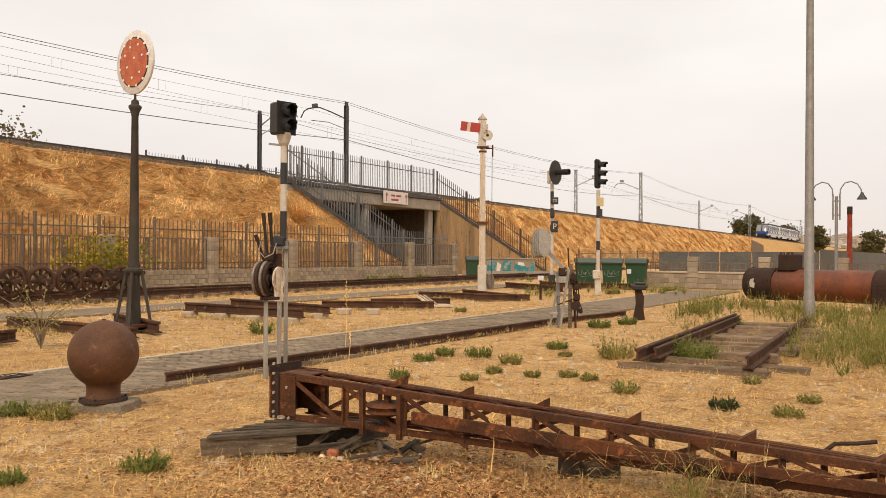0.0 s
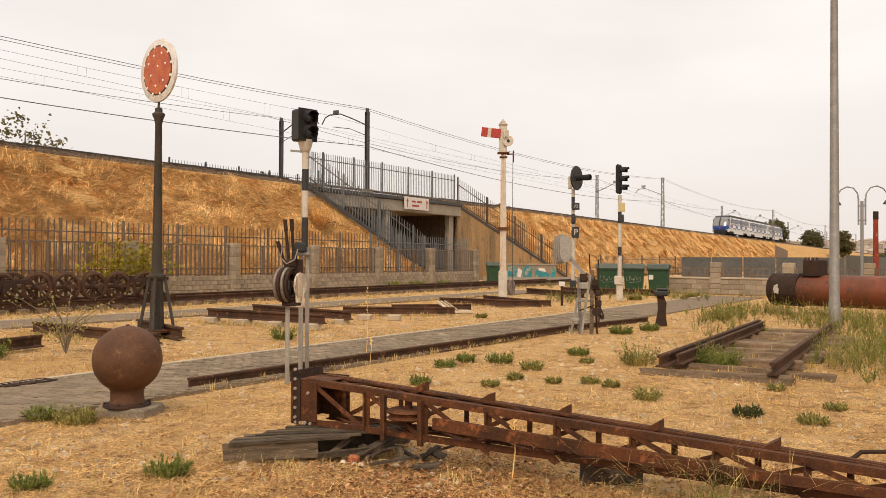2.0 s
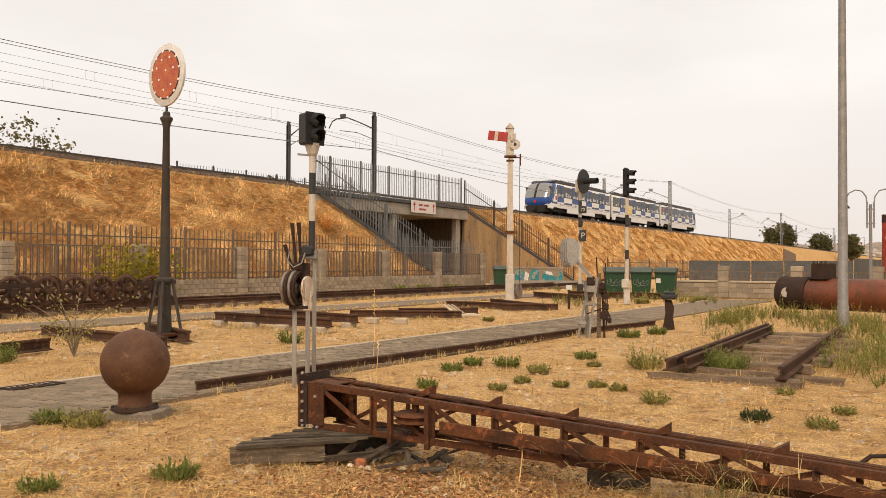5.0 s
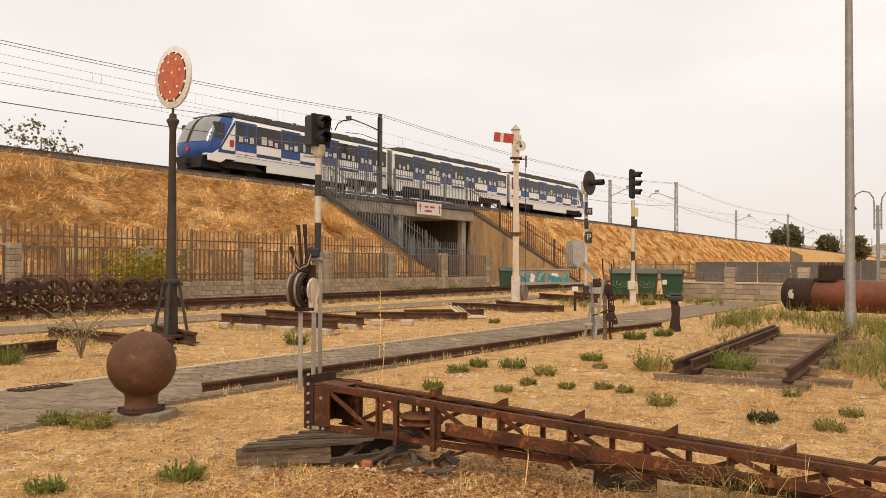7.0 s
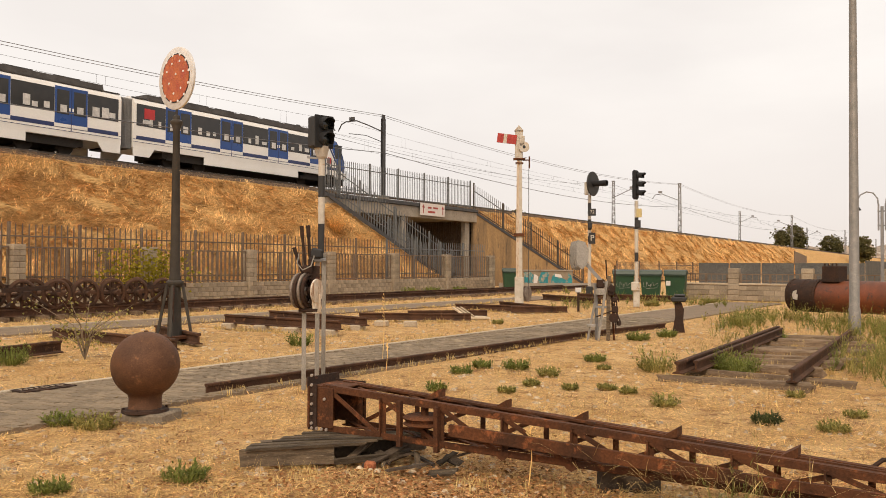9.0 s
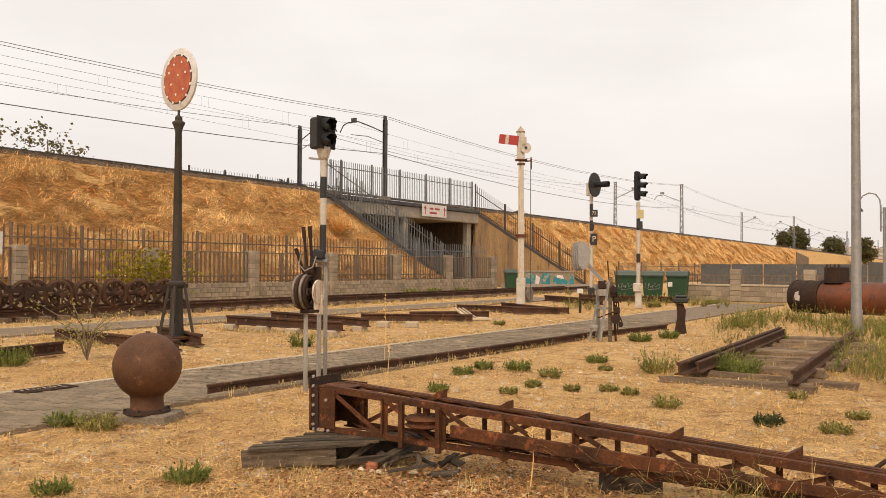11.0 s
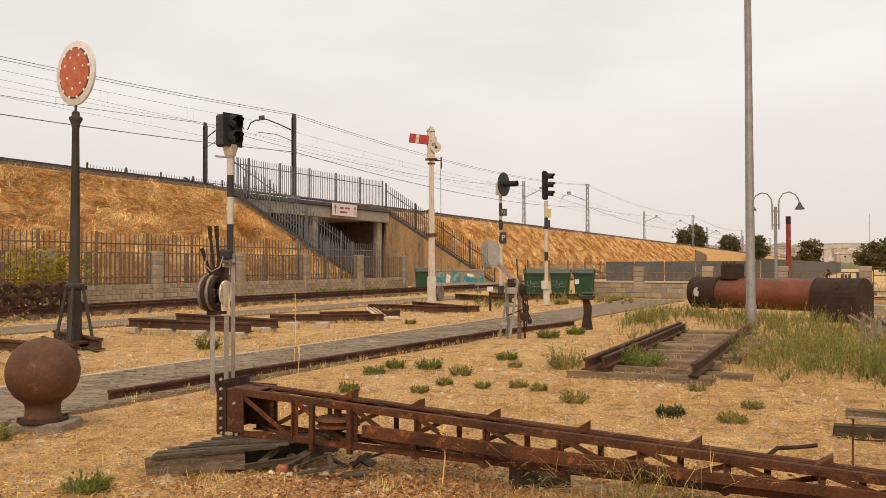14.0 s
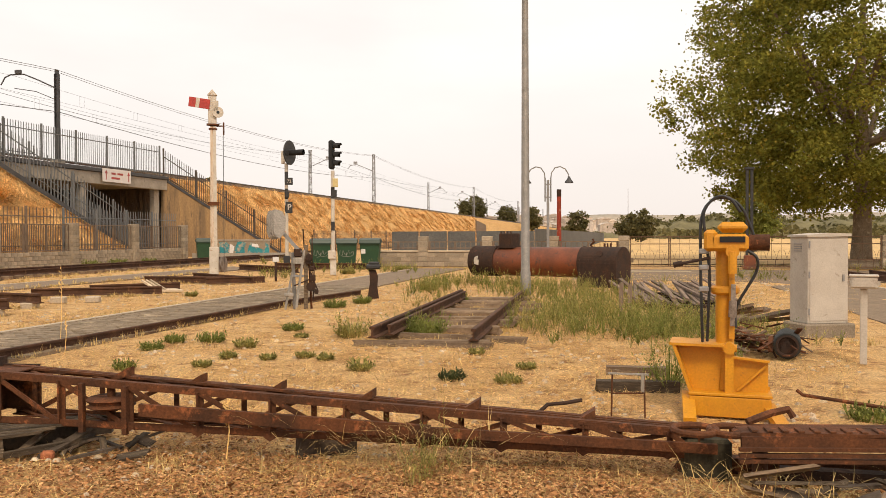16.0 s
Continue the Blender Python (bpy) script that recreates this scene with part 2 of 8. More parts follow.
def ground_z(x, y):
    r = math.hypot(x, y)
    if r > 60 or x < -26:
        return 0.0
    k = min(1, max(0, (60 - r) / 20))
    z = 0.035 * noise.noise((x * 0.5, y * 0.5, 3)) + 0.018 * noise.noise((x * 1.9, y * 1.9, 7))
    if -10.4 < x < -7.2 or -21 < x < -17 or y > 36:
        z = -0.03
    return z * k


def build_ground():
    xs, ys = spaced(-26, 10, 0.4, 2500), spaced(2, 44, 0.4, 2500)
    vs = [(x, y, ground_z(x, y)) for y in ys for x in xs]
    w = len(xs)
    fs = [(j * w + i, j * w + i + 1, (j + 1) * w + i + 1, (j + 1) * w + i) for j in range(len(ys) - 1) for i in range(w - 1)]
    g = soup("ground", vs, fs, M["earth"], True)
    tagged(g, "dry straw-coloured earth with stones and dead grass", "ground", kind="structure")


build_ground()


def crest(y):
    return 6.2 - 0.0042 * (y - 20)


S1A, S1B = (-32.9, 36.5, 6.0), (-28.76, 45.3, 0.05)
S2A, S2B = (-32.9, 53.6, 5.72), (-28.76, 64.5, 0.15)


def bank_side(name, y0, y1, end_u, sign):
    """The slope of the embankment; end_u(u) is where the row at height u ends by the stairs."""
    rows, us = 90, [i / 14 for i in range(15)]
    vs, fs = [], []
    for u in us:
        e = end_u(u)
        for j in range(rows + 1):
            k = j / rows
            y = (e + (y0 - e) * k ** 2.2) if sign < 0 else (e + (y1 - e) * k ** 2.6)
            z = 0.15 + u * (crest(y) - 0.32)
            x = -28.7 - u * 4.6
            bumpy = 0.22 * noise.noise((x * 0.6, y * 0.35, 1)) + 0.1 * noise.noise((x * 1.7, y * 1.3, 4))
            bumpy *= min(1, j / 3) * (1 if 0 < u < 1 else 0.3)
            vs.append((x + bumpy * 0.7, y, z + bumpy * 0.7))
    w = rows + 1
    for i in range(len(us) - 1):
        for j in range(rows):
            q = (i * w + j, i * w + j + 1, (i + 1) * w + j + 1, (i + 1) * w + j)
            fs.append(q if sign < 0 else q[::-1])
    return tagged(soup(name, vs, fs, M["bank"], True), "railway embankment covered with flattened golden dry grass", "embankment", kind="structure")


bank_side("embankment_slope", -300, 0, lambda u: S1B[1] + (S1A[1] - S1B[1]) * u, -1)
bank_side("embankment_slope", 0, 900, lambda u: S2B[1] + (S2A[1] - S2B[1]) * u, 1)


def bank_top(name, y0, y1, dark):
    """Ballast top with its far side, as one closed body."""
    bm = BM()
    n = 40
    prev = None
    for j in range(n + 1):
        y = y0 + (y1 - y0) * j / n
        c = crest(y)
        ring = [bm.verts.new(v) for v in ((-33.25, y, c - 0.4), (-33.55, y, c - 0.02), (-33.9, y, c + 0.1), (-34.6, y, c + 0.12), (-35.2, y, c + 0.3), (-42.0, y, c + 0.3), (-42.8, y, c), (-43.6, y, c - 0.1), (-49, y, 0), (-33.3, y, 0))]
        if prev:
            for i in range(len(ring)):
                bm.faces.new((prev[i], prev[(i + 1) % len(ring)], ring[(i + 1) % len(ring)], ring[i]))
        else:
            bm.faces.new(ring[::-1])
        prev = ring
    bm.faces.new(prev)
    return tagged(part(name, bm, M["ballast"]), "grey-brown ballast bed on top of the embankment", "ballast", kind="structure")


bank_top("ballast_bed", -300, 38.6, 0)
bank_top("ballast_bed", 52.6, 900, 0)


def running_rails():
    for xc in (-37.0, -40.6):
        for s in (-0.72, 0.72):
            bm = BM()
            ys = [-300 + 30 * i for i in range(41)]
            for a, b in zip(ys, ys[1:]):
                bar(bm, (xc + s, a, crest(a) + 0.38), (xc + s, b, crest(b) + 0.38), 0.07, 0.15)
            tagged(part("rail", bm, M["rustrail"]), "steel running rail on the ballast bed", "rail", "running rails", "structure")


running_rails()

# ---- the brick path, its kerb and the second path ----
def strip(name, mat_, x0, x1, y0, y1, z, label, h=0.05, sk=0.0):
    bm = BM()
    vs = [(x0, y0, z), (x1, y0, z), (x1 + sk, y1, z), (x0 + sk, y1, z)]
    a = [bm.verts.new(v) for v in vs]
    b = [bm.verts.new((v[0], v[1], v[2] - h)) for v in vs]
    bm.faces.new(a), bm.faces.new(b[::-1])
    for i in range(4):
        bm.faces.new((a[i], b[i], b[(i + 1) % 4], a[(i + 1) % 4]))
    return tagged(part(name, bm, mat_), label, "path", kind="structure")


path_bed = strip("path", M["joint"], -9.95, -7.75, -14, 37.5, 0.012, "path of small grey-brown concrete pavers between dry verges", sk=0.3)
strip("path_kerb", M["kerb"], -10.07, -9.95, -14, 37.5, 0.035, "flush pale concrete kerb along the paver path", sk=0.3)
strip("back_path", M["joint"], -20.2, -18.3, -14, 38, 0.012, "second grey paved path beside the siding", sk=0.9)
strip("path_kerb", M["kerb"], -20.32, -20.2, -14, 38, 0.035, "flush pale concrete kerb along the back path", sk=0.9)


def drain():
    t = thing("drain_grate", pose(-9.74, 5.8, 0.026, 0, 0, 2), "rusty iron drain grate set in the paver path", "drain")
    bm = BM()
    for x in (-0.14, 0.14):
        bx(bm, x, 0, 0, 0.03, 0.66, 0.03)
    for y in (-0.33, 0.33):
        bx(bm, 0, y, 0, 0.31, 0.03, 0.03)
    part("frame", bm, M["blackrust"], t)
    for i in range(9):
        bm = BM()
        bx(bm, 0, -0.28 + 0.07 * i, 0, 0.26, 0.022, 0.02)
        part("grate_bar", bm, M["blackrust"], t)


drain()

# ---- bridge, stairs and their railings ----
def picket_mesh(h, w=0.055, t=0.012, point=True):
    bm = BM()
    poly = [(-w / 2, 0), (w / 2, 0), (w / 2, h - 0.05), (0, h), (-w / 2, h - 0.05)] if point else [(-w / 2, 0), (w / 2, 0), (w / 2, h), (-w / 2, h)]
    prism(bm, poly, -t / 2, t / 2, I4)
    return bm


def railing(name, p, q, h, gap, me, rails, postmat, railmat, label, posts=(), post_h=None, group=""):
    """An upright-bar railing from p to q, each bar a piece; rails are heights above the foot line."""
    p, q = Vector(p), Vector(q)
    d = q - p
    flat = Vector((d.x, d.y, 0))
    yaw = math.atan2(d.y, d.x)
    t = thing(name, Matrix.Translation(p), label, "railing", group)
    for r in rails:
        bm = BM()
        bar(bm, (0, 0, r), tuple(d + Vector((0, 0, r))), 0.045, 0.05)
        part("rail", bm, railmat, t)
    n = max(2, int(flat.length / gap))
    for i in range(n + 1):
        k = i / n
        o = d * k
        piece("picket", me, t, Matrix.Translation(o) @ Matrix.Rotation(yaw, 4, "Z"))
    for k in posts:
        bm = BM()
        o = d * k
        bx(bm, o.x, o.y, o.z + (post_h or h) / 2, 0.1, 0.1, post_h or h, None, 0.01)
        part("post", bm, postmat, t)
    return t


def build_bridge():
    # deck beam, coping, soffit
    bm = BM()
    bx(bm, -38.0, 45.6, 5.2, 10.2, 14.6, 0.55)
    tagged(part("bridge_deck", bm, M["concrete"]), "concrete bridge deck over the underpass", "bridge", kind="structure")
    bm = BM()
    bx(bm, -32.75, 45.2, 5.22, 0.3, 17.2, 0.75, None, 0.03)
    tagged(part("bridge_beam", bm, M["concrete"]), "weathered concrete edge beam of the bridge", "bridge", kind="structure")
    bm = BM()
    bx(bm, -32.75, 45.2, 5.72, 0.5, 17.4, 0.22, None, 0.02)
    tagged(part("bridge_coping", bm, M["steel"]), "dark coping along the bridge edge", "bridge", kind="structure")
    bm = BM()
    bx(bm, -38, 45.6, 5.65, 9.6, 14.4, 0.6)
    tagged(part("bridge_ballast", bm, M["ballast"]), "ballast laid across the bridge deck", "ballast", kind="structure")
    for y, nm in ((38.4, "abutment_south"), (52.9, "abutment_north")):
        bm = BM()
        bx(bm, -37.9, y, 2.4, 10.0, 0.6, 5.0)
        tagged(part(nm, bm, M["concrete"]), "stained concrete bridge abutment", "wall", kind="structure")
    bm = BM()
    bx(bm, -45.2, 45.6, 2.4, 0.5, 15, 5.0)
    tagged(part("underpass_back", bm, M["concrete"]), "shaded concrete at the back of the underpass", "wall", kind="structure")
    bm = BM()
    bx(bm, -33.0, 44.6, 2.4, 0.55, 0.55, 4.9, None, 0.03)
    tagged(part("bridge_column", bm, M["concrete"]), "concrete column under the bridge", "column", kind="structure")
    # wing wall under the northern stair and low wall under the southern one
    for a, b, nm, mt in ((S2A, S2B, "wing_wall_north", M["ochre"]),):
        bm = BM()
        a, b = Vector(a), Vector(b)
        side = (b - a).cross(Vector((0, 0, 1))).normalized() * 0.15
        vs = [bm.verts.new(v + s) for s in (side, -side) for v in (a + Vector((0, 0, 0.05)), b + Vector((0, 0, 0.05)), Vector((b.x, b.y, -0.2)), Vector((a.x, a.y, -0.2)))]
        for f in ((0, 1, 2, 3), (7, 6, 5, 4), (0, 4, 5, 1), (1, 5, 6, 2), (2, 6, 7, 3), (3, 7, 4, 0)):
            bm.faces.new([vs[i] for i in f])
        tagged(part(nm, bm, mt), "rust-stained wall carrying the stair", "wall", kind="structure")
    # flights of steps
    for a, b in ((S1A, S1B), (S2A, S2B)):
        a, b = Vector(a), Vector(b)
        n = 29
        d = (b - a) / n
        yaw = math.atan2(d.y, d.x)
        back = Matrix.Rotation(yaw, 3, "Z") @ Vector((0, -1, 0))
        t = thing("stair", Matrix.Translation(a), "concrete stair climbing the embankment beside the bridge", "stair", "bridge stairs", "structure")
        bm = BM()
        bx(bm, 0, 0, 0, math.hypot(d.x, d.y) + 0.02, 1.5, 0.19)
        me = mesh_of("step", bm, M["concrete"])
        for i in range(n):
            o = d * (i + 0.5) + back * -0.95
            piece("step", me, t, Matrix.Translation(o) @ Matrix.Rotation(yaw, 4, "Z"))
        bm = BM()
        bar(bm, tuple(back * 0.16 + Vector((0, 0, -0.02))), tuple(b - a + back * 0.16 + Vector((0, 0, -0.02))), 0.06, 0.2)
        part("stringer", bm, M["steel"], t, "dark steel stringer")
        bm = BM()
        bar(bm, tuple(back * -1.75 + Vector((0, 0, -0.1))), tuple(b - a + back * -1.75 + Vector((0, 0, -0.1))), 0.08, 0.26)
        part("stringer", bm, M["steel"], t, "dark steel stringer")
    tall = mesh_of("picket", picket_mesh(2.0, 0.05), M["bluepicket"])
    railing("bridge_railing", (-32.55, 36.3, 5.9), (-32.55, 52.75, 5.9), 2.0, 0.2, tall, (0.12, 1.6), M["bluepicket"], M["bluepicket"],
            "tall grey-blue steel picket railing on the bridge", (0.09, 0.268, 0.45, 0.633, 0.815, 1), 2.06)
    off = Vector((0.12, 0.03, 0))
    s1 = mesh_of("picket", picket_mesh(2.15, 0.05), M["bluepicket"])
    railing("stair_railing", Vector(S1A) + off, Vector(S1B) + off, 2.1, 0.19, s1, (0.46, 1.72), M["bluepicket"], M["bluepicket"],
            "grey-blue steel picket railing sloping down the stair", (0, 0.25, 0.5, 0.75, 1), 2.2, "stair railings")
    off2 = Vector((-1.7, 0.5, 0))
    railing("stair_railing", Vector(S1A).lerp(Vector(S1B), 0.2) + off2, Vector(S1B) + off2, 2.1, 0.19, s1, (0.46, 1.72), M["bluepicket"], M["bluepicket"],
            "grey-blue steel picket railing on the stair's inner side", (0, 0.25, 0.5, 0.75, 1), 2.2, "stair railings")
    s2 = mesh_of("picket", picket_mesh(2.1, 0.05), M["railgrey"])
    railing("stair_railing", Vector(S2A) + off, Vector(S2B) + off, 2.1, 0.2, s2, (0.2, 1.55), M["railgrey"], M["railgrey"],
            "weathered brown-grey picket railing down the far stair", (0, 0.25, 0.5, 0.75, 1), 2.15, "stair railings")
    # railing on the far side of the bridge, seen against the sky
    sm = mesh_of("picket", picket_mesh(1.75, 0.035), M["steel"])
    railing("parapet_railing", (-43.2, 35.2, 6.2), (-43.2, 53.2, 6.2), 1.8, 0.24, sm, (0.15, 1.5), M["steel"], M["steel"],
            "dark picket railing on the far side of the bridge", (0, 0.167, 0.333, 0.5, 0.667, 0.833, 1), 1.85)
    # cable trough along the crest
    for y0, y1 in ((-300, 36.3), (53.0, 900)):
        bm = BM()
        ys = [y0 + (y1 - y0) * i / 20 for i in range(21)]
        for p, q in zip(ys, ys[1:]):
            bar(bm, (-34.0, p, crest(p) + 0.13), (-34.0, q, crest(q) + 0.13), 0.22, 0.16)
        tagged(part("cable_trough", bm, M["trough"]), "dark concrete cable trough along the edge of the ballast", "cable trough", kind="structure")


M["trough"] = mat("trough_concrete", (0.075, 0.06, 0.05), (0.05, 0.042, 0.036), 0.9, 2, 0, 0.3, 20)
build_bridge()


def bridge_sign():
    t = thing("bridge_sign", pose(-32.45, 47.6, 5.45, 0, 0, 0), "white board with red arrows and red lettering on the bridge beam", "sign")
    bm = BM()
    bx(bm, 0, 0, 0, 0.04, 3.0, 0.85, None, 0.005)
    part("board", bm, M["signwhite"], t)
    for y, nm in ((-1.15, "arrow"), (1.25, "arrow")):
        bm = BM()
        prism(bm, [(y - 0.05, -0.3), (y + 0.05, -0.3), (y + 0.05, 0.1), (y + 0.16, 0.1), (y, 0.34), (y - 0.16, 0.1), (y - 0.05, 0.1)], 0, 0.006, Matrix.Translation((0.022, 0, 0)) @ Matrix.Rotation(radians(90), 4, "Z"))
        part(nm, bm, M["signred"], t, "red arrow")
    for z, ws in ((0.13, (0.45, 0.62)), (-0.16, (0.9,))):
        x = -0.62
        for w in ws:
            bm = BM()
            bx(bm, 0.024, x + w / 2, z, 0.004, w, 0.13)
            part("lettering", bm, M["signred"], t)
            x += w + 0.18


M["signwhite"] = mat("sign_white", (0.72, 0.66, 0.62), (0.66, 0.60, 0.56), 0.6, 3, 0, 0.05, 40, grain=0.05)
M["signred"] = mat("sign_red", (0.42, 0.06, 0.05), None, 0.6, 3, 0, 0, 40)
bridge_sign()


# ---- the yard fence: block plinth, piers, pickets ----
FX = -28.0
PIERS = (10.2, 15.6, 21.0, 26.4, 31.8, 37.2, 42.6, 48.0)


def build_fence():
    wall = thing("fence_plinth", pose(FX, 0, 0), "low wall of rough stone-coloured concrete blocks under the fence", "wall", kind="structure")
    bm = BM()
    bx(bm, 0, 24, 0.4, 0.17, 48.2, 0.8)
    part("mortar_core", bm, M["mortar"], wall)
    bm = BM()
    bx(bm, 0, 0, 0, 0.21, 0.385, 0.185, None, 0.012)
    me = mesh_of("block", bm, M["block"])
    n = 0
    for c in range(4):
        y = 14.0 + (0.2 if c % 2 else 0)
        while y < 47.8 and n < 340:
            piece("block", me, wall, pose(rnd.uniform(-0.008, 0.008), y, 0.1 + 0.2 * c))
            y += 0.4
            n += 1
    pm = BM()
    bx(pm, 0, 0, 0, 0.46, 0.23, 0.2, None, 0.015)
    half = mesh_of("stone", pm, M["block"])
    for y in PIERS:
        t = thing("fence_pier", pose(FX, y, 0), "square fence pier of pale rough blocks", "pier", "fence piers", "structure")
        bm = BM()
        bx(bm, 0, 0, 1.1, 0.4, 0.4, 2.2)
        part("mortar_core", bm, M["mortar"], t)
        for c in range(11):
            for s in (-1, 1):
                m = pose(0, 0.118 * s, 0.1 + 0.205 * c) if c % 2 else pose(0.118 * s, 0, 0.1 + 0.205 * c, 0, 0, 90)
                piece("stone", half, t, m)
    lowp = mesh_of("picket", picket_mesh(1.35, 0.045, 0.02, False), M["picket"])
    tallp = mesh_of("picket", picket_mesh(2.25, 0.05), M["picket"])
    bluep = mesh_of("picket", picket_mesh(2.25, 0.05), M["bluepicket"])
    for a, b in zip(PIERS, PIERS[1:]):
        # front panel between the piers
        railing("fence_panel", (FX, a + 0.28, 0.82), (FX, b - 0.28, 0.82), 1.35, 0.235, lowp, (0.05, 1.33), M["picket"], M["picket"],
                "rusty brown iron fence panel between piers", (0.33, 0.66), 1.36, "fence panels")
        # taller palisade behind it
        railing("palisade", (FX - 0.5, a, 0.75), (FX - 0.5, b, 0.75), 2.25, 0.235, tallp if b < 41 else bluep, (0.35, 1.8), M["picket"] if b < 41 else M["bluepicket"], M["picket"] if b < 41 else M["bluepicket"],
                "tall weathered palisade behind the yard fence", (0, 0.5), 2.3, "palisade")


build_fence()


# ---- overhead line: masts and wires ----
def tube_mast(x, y, z, h, side):
    t = thing("catenary_mast", pose(x, y, z), "dark steel overhead-line mast with a curved bracket", "mast", "overhead line masts")
    bm = BM()
    for s in (-0.1, 0.1):
        bx(bm, s, 0, h / 2, 0.04, 0.24, h)
    bx(bm, 0, 0, h / 2, 0.2, 0.03, h)
    part("column", bm, M["steel"], t)
    bm = BM()
    bx(bm, 0, 0, -0.2, 0.6, 0.6, 0.7)
    part("footing", bm, M["concrete"], t)
    bm = BM()
    tube(bm, [(0, 0, h - 0.9), (side * 1.2, -0.1, h - 0.35), (side * 2.2, -0.15, h + 0.05), (side * 3.1, -0.2, h + 0.05), (side * 3.5, -0.2, h - 0.1), (side * 3.8, -0.2, h - 0.55)], 0.045)
    part("bracket", bm, M["steel"], t)
    bm = BM()
    bx(bm, side * 2.6, -0.15, h + 0.22, 0.42, 0.12, 0.22)
    part("insulator", bm, M["steel"], t)
    bm = BM()
    tube(bm, [(0, 0, h - 1.6), (side * 1.5, 0, h - 1.0), (side * 3.0, 0, h - 0.75)], 0.025)
    part("steady_arm", bm, M["steel"], t)
    bm = BM()
    bx(bm, 0, 0, h + 0.12, 0.08, 0.3, 0.28)
    part("cap", bm, M["steel"], t)
    return t


def lattice_mast(x, y, z, h, side):
    t = thing("catenary_mast", pose(x, y, z), "grey lattice overhead-line mast with a bracket", "mast", "overhead line masts")
    bm = BM()
    w0, w1 = 0.19, 0.13
    for sx in (-1, 1):
        for sy in (-1, 1):
            bar(bm, (sx * w0, sy * w0, 0), (sx * w1, sy * w1, h), 0.055, 0.055)
    part("column", bm, M["galv"], t)
    bm = BM()
    n = 9
    for i in range(n):
        z0, z1 = h * i / n, h * (i + 1) / n
        for s in (-1, 1):
            k = 1 if i % 2 else -1
            bar(bm, (-0.16 * k, s * 0.16, z0), (0.16 * k, s * 0.16, z1), 0.03, 0.05)
            bar(bm, (s * 0.16, -0.16 * k, z0), (s * 0.16, 0.16 * k, z1), 0.03, 0.05)
    part("lacing", bm, M["galv"], t)
    bm = BM()
    tube(bm, [(0, 0, h - 2.2), (side * 2.4, 0, h - 1.2), (side * 3.3, 0, h - 1.3), (side * 3.7, 0, h - 1.8)], 0.05)
    part("bracket", bm, M["galv"], t)
    bm = BM()
    bx(bm, side * 2.6, 0, h - 0.95, 0.5, 0.15, 0.3)
    part("insulator", bm, M["galv"], t)
    bm = BM()
    bx(bm, 0, 0, h + 0.05, 0.4, 0.4, 0.1)
    part("cap", bm, M["galv"], t)
    return t


tube_mast(-34.05, 44.0, 6.1, 5.35, -1)
tube_mast(-43.0, 45.2, 6.0, 5.78, 1)
tube_mast(-34.05, -20.0, 6.3, 5.2, -1)
tube_mast(-43.0, -19.0, 6.3, 5.6, 1)
for y in (107.6, 181.0, 255.0, 330.0):
    lattice_mast(-34.05, y, crest(y), 6.6, -1)
for y in (108.5, 177.0, 252.0, 328.0):
    lattice_mast(-43.2, y - 1, crest(y), 7.4, 1)


def wire(name, x, stops, sag, r, label):
    bm = BM()
    pts = []
    for (ya, za), (yb, zb) in zip(stops, stops[1:]):
        n = 14
        for i in range(n):
            k = i / n
            pts.append((x, ya + (yb - ya) * k, za + (zb - za) * k - sag * 4 * k * (1 - k)))
    pts.append((x, *stops[-1]))
    tube(bm, pts, r, 5)
    return tagged(part(name, bm, M["wire"]), label, "cable", "overhead wires")


YS = (-84, -20, 44, 107.6, 181, 255, 330)
wire("feeder_cable", -34.0, [(y, 11.68 if y < 60 else crest(y) + 6.6) for y in YS], 0.95, 0.015, "sagging thick feeder cable along the mast tops")
wire("feeder_cable", -34.15, [(y, 11.60 if y < 60 else crest(y) + 6.52) for y in YS], 0.97, 0.013, "second feeder cable along the mast tops")
wire("feeder_cable", -34.0, [(y, 9.15 if y < 60 else crest(y) + 3.6) for y in YS], 0.98, 0.022, "dark low cable slung between the masts")
wire("feeder_cable", -43.0, [(y, 11.9 if y < 60 else crest(y) + 6.9) for y in YS], 1.08, 0.017, "feeder cable along the far mast tops")
for x in (-37.0, -40.6):
    wire("messenger_wire", x, [(y, crest(y) + 5.35) for y in YS], 0.62, 0.008, "messenger wire over the track")
    wire("contact_wire", x, [(y, crest(y) + 4.4) for y in YS], 0.02, 0.008, "contact wire over the track")
    for a, b in zip(YS[1:4], YS[2:5]):
        for i in range(1, 10):
            k = i / 10
            y = a + (b - a) * k
            for dy in (-0.25, 0.25):
                bm = BM()
                rod(bm, (x, y + dy, crest(y) + 4.4), (x, y + dy, crest(y) + 5.35 - 0.62 * 4 * k * (1 - k) + 0.02), 0.006, None, 4)
                tagged(part("dropper_wire", bm, M["wire"]), "thin dropper between messenger and contact wire", "cable", "overhead wires")


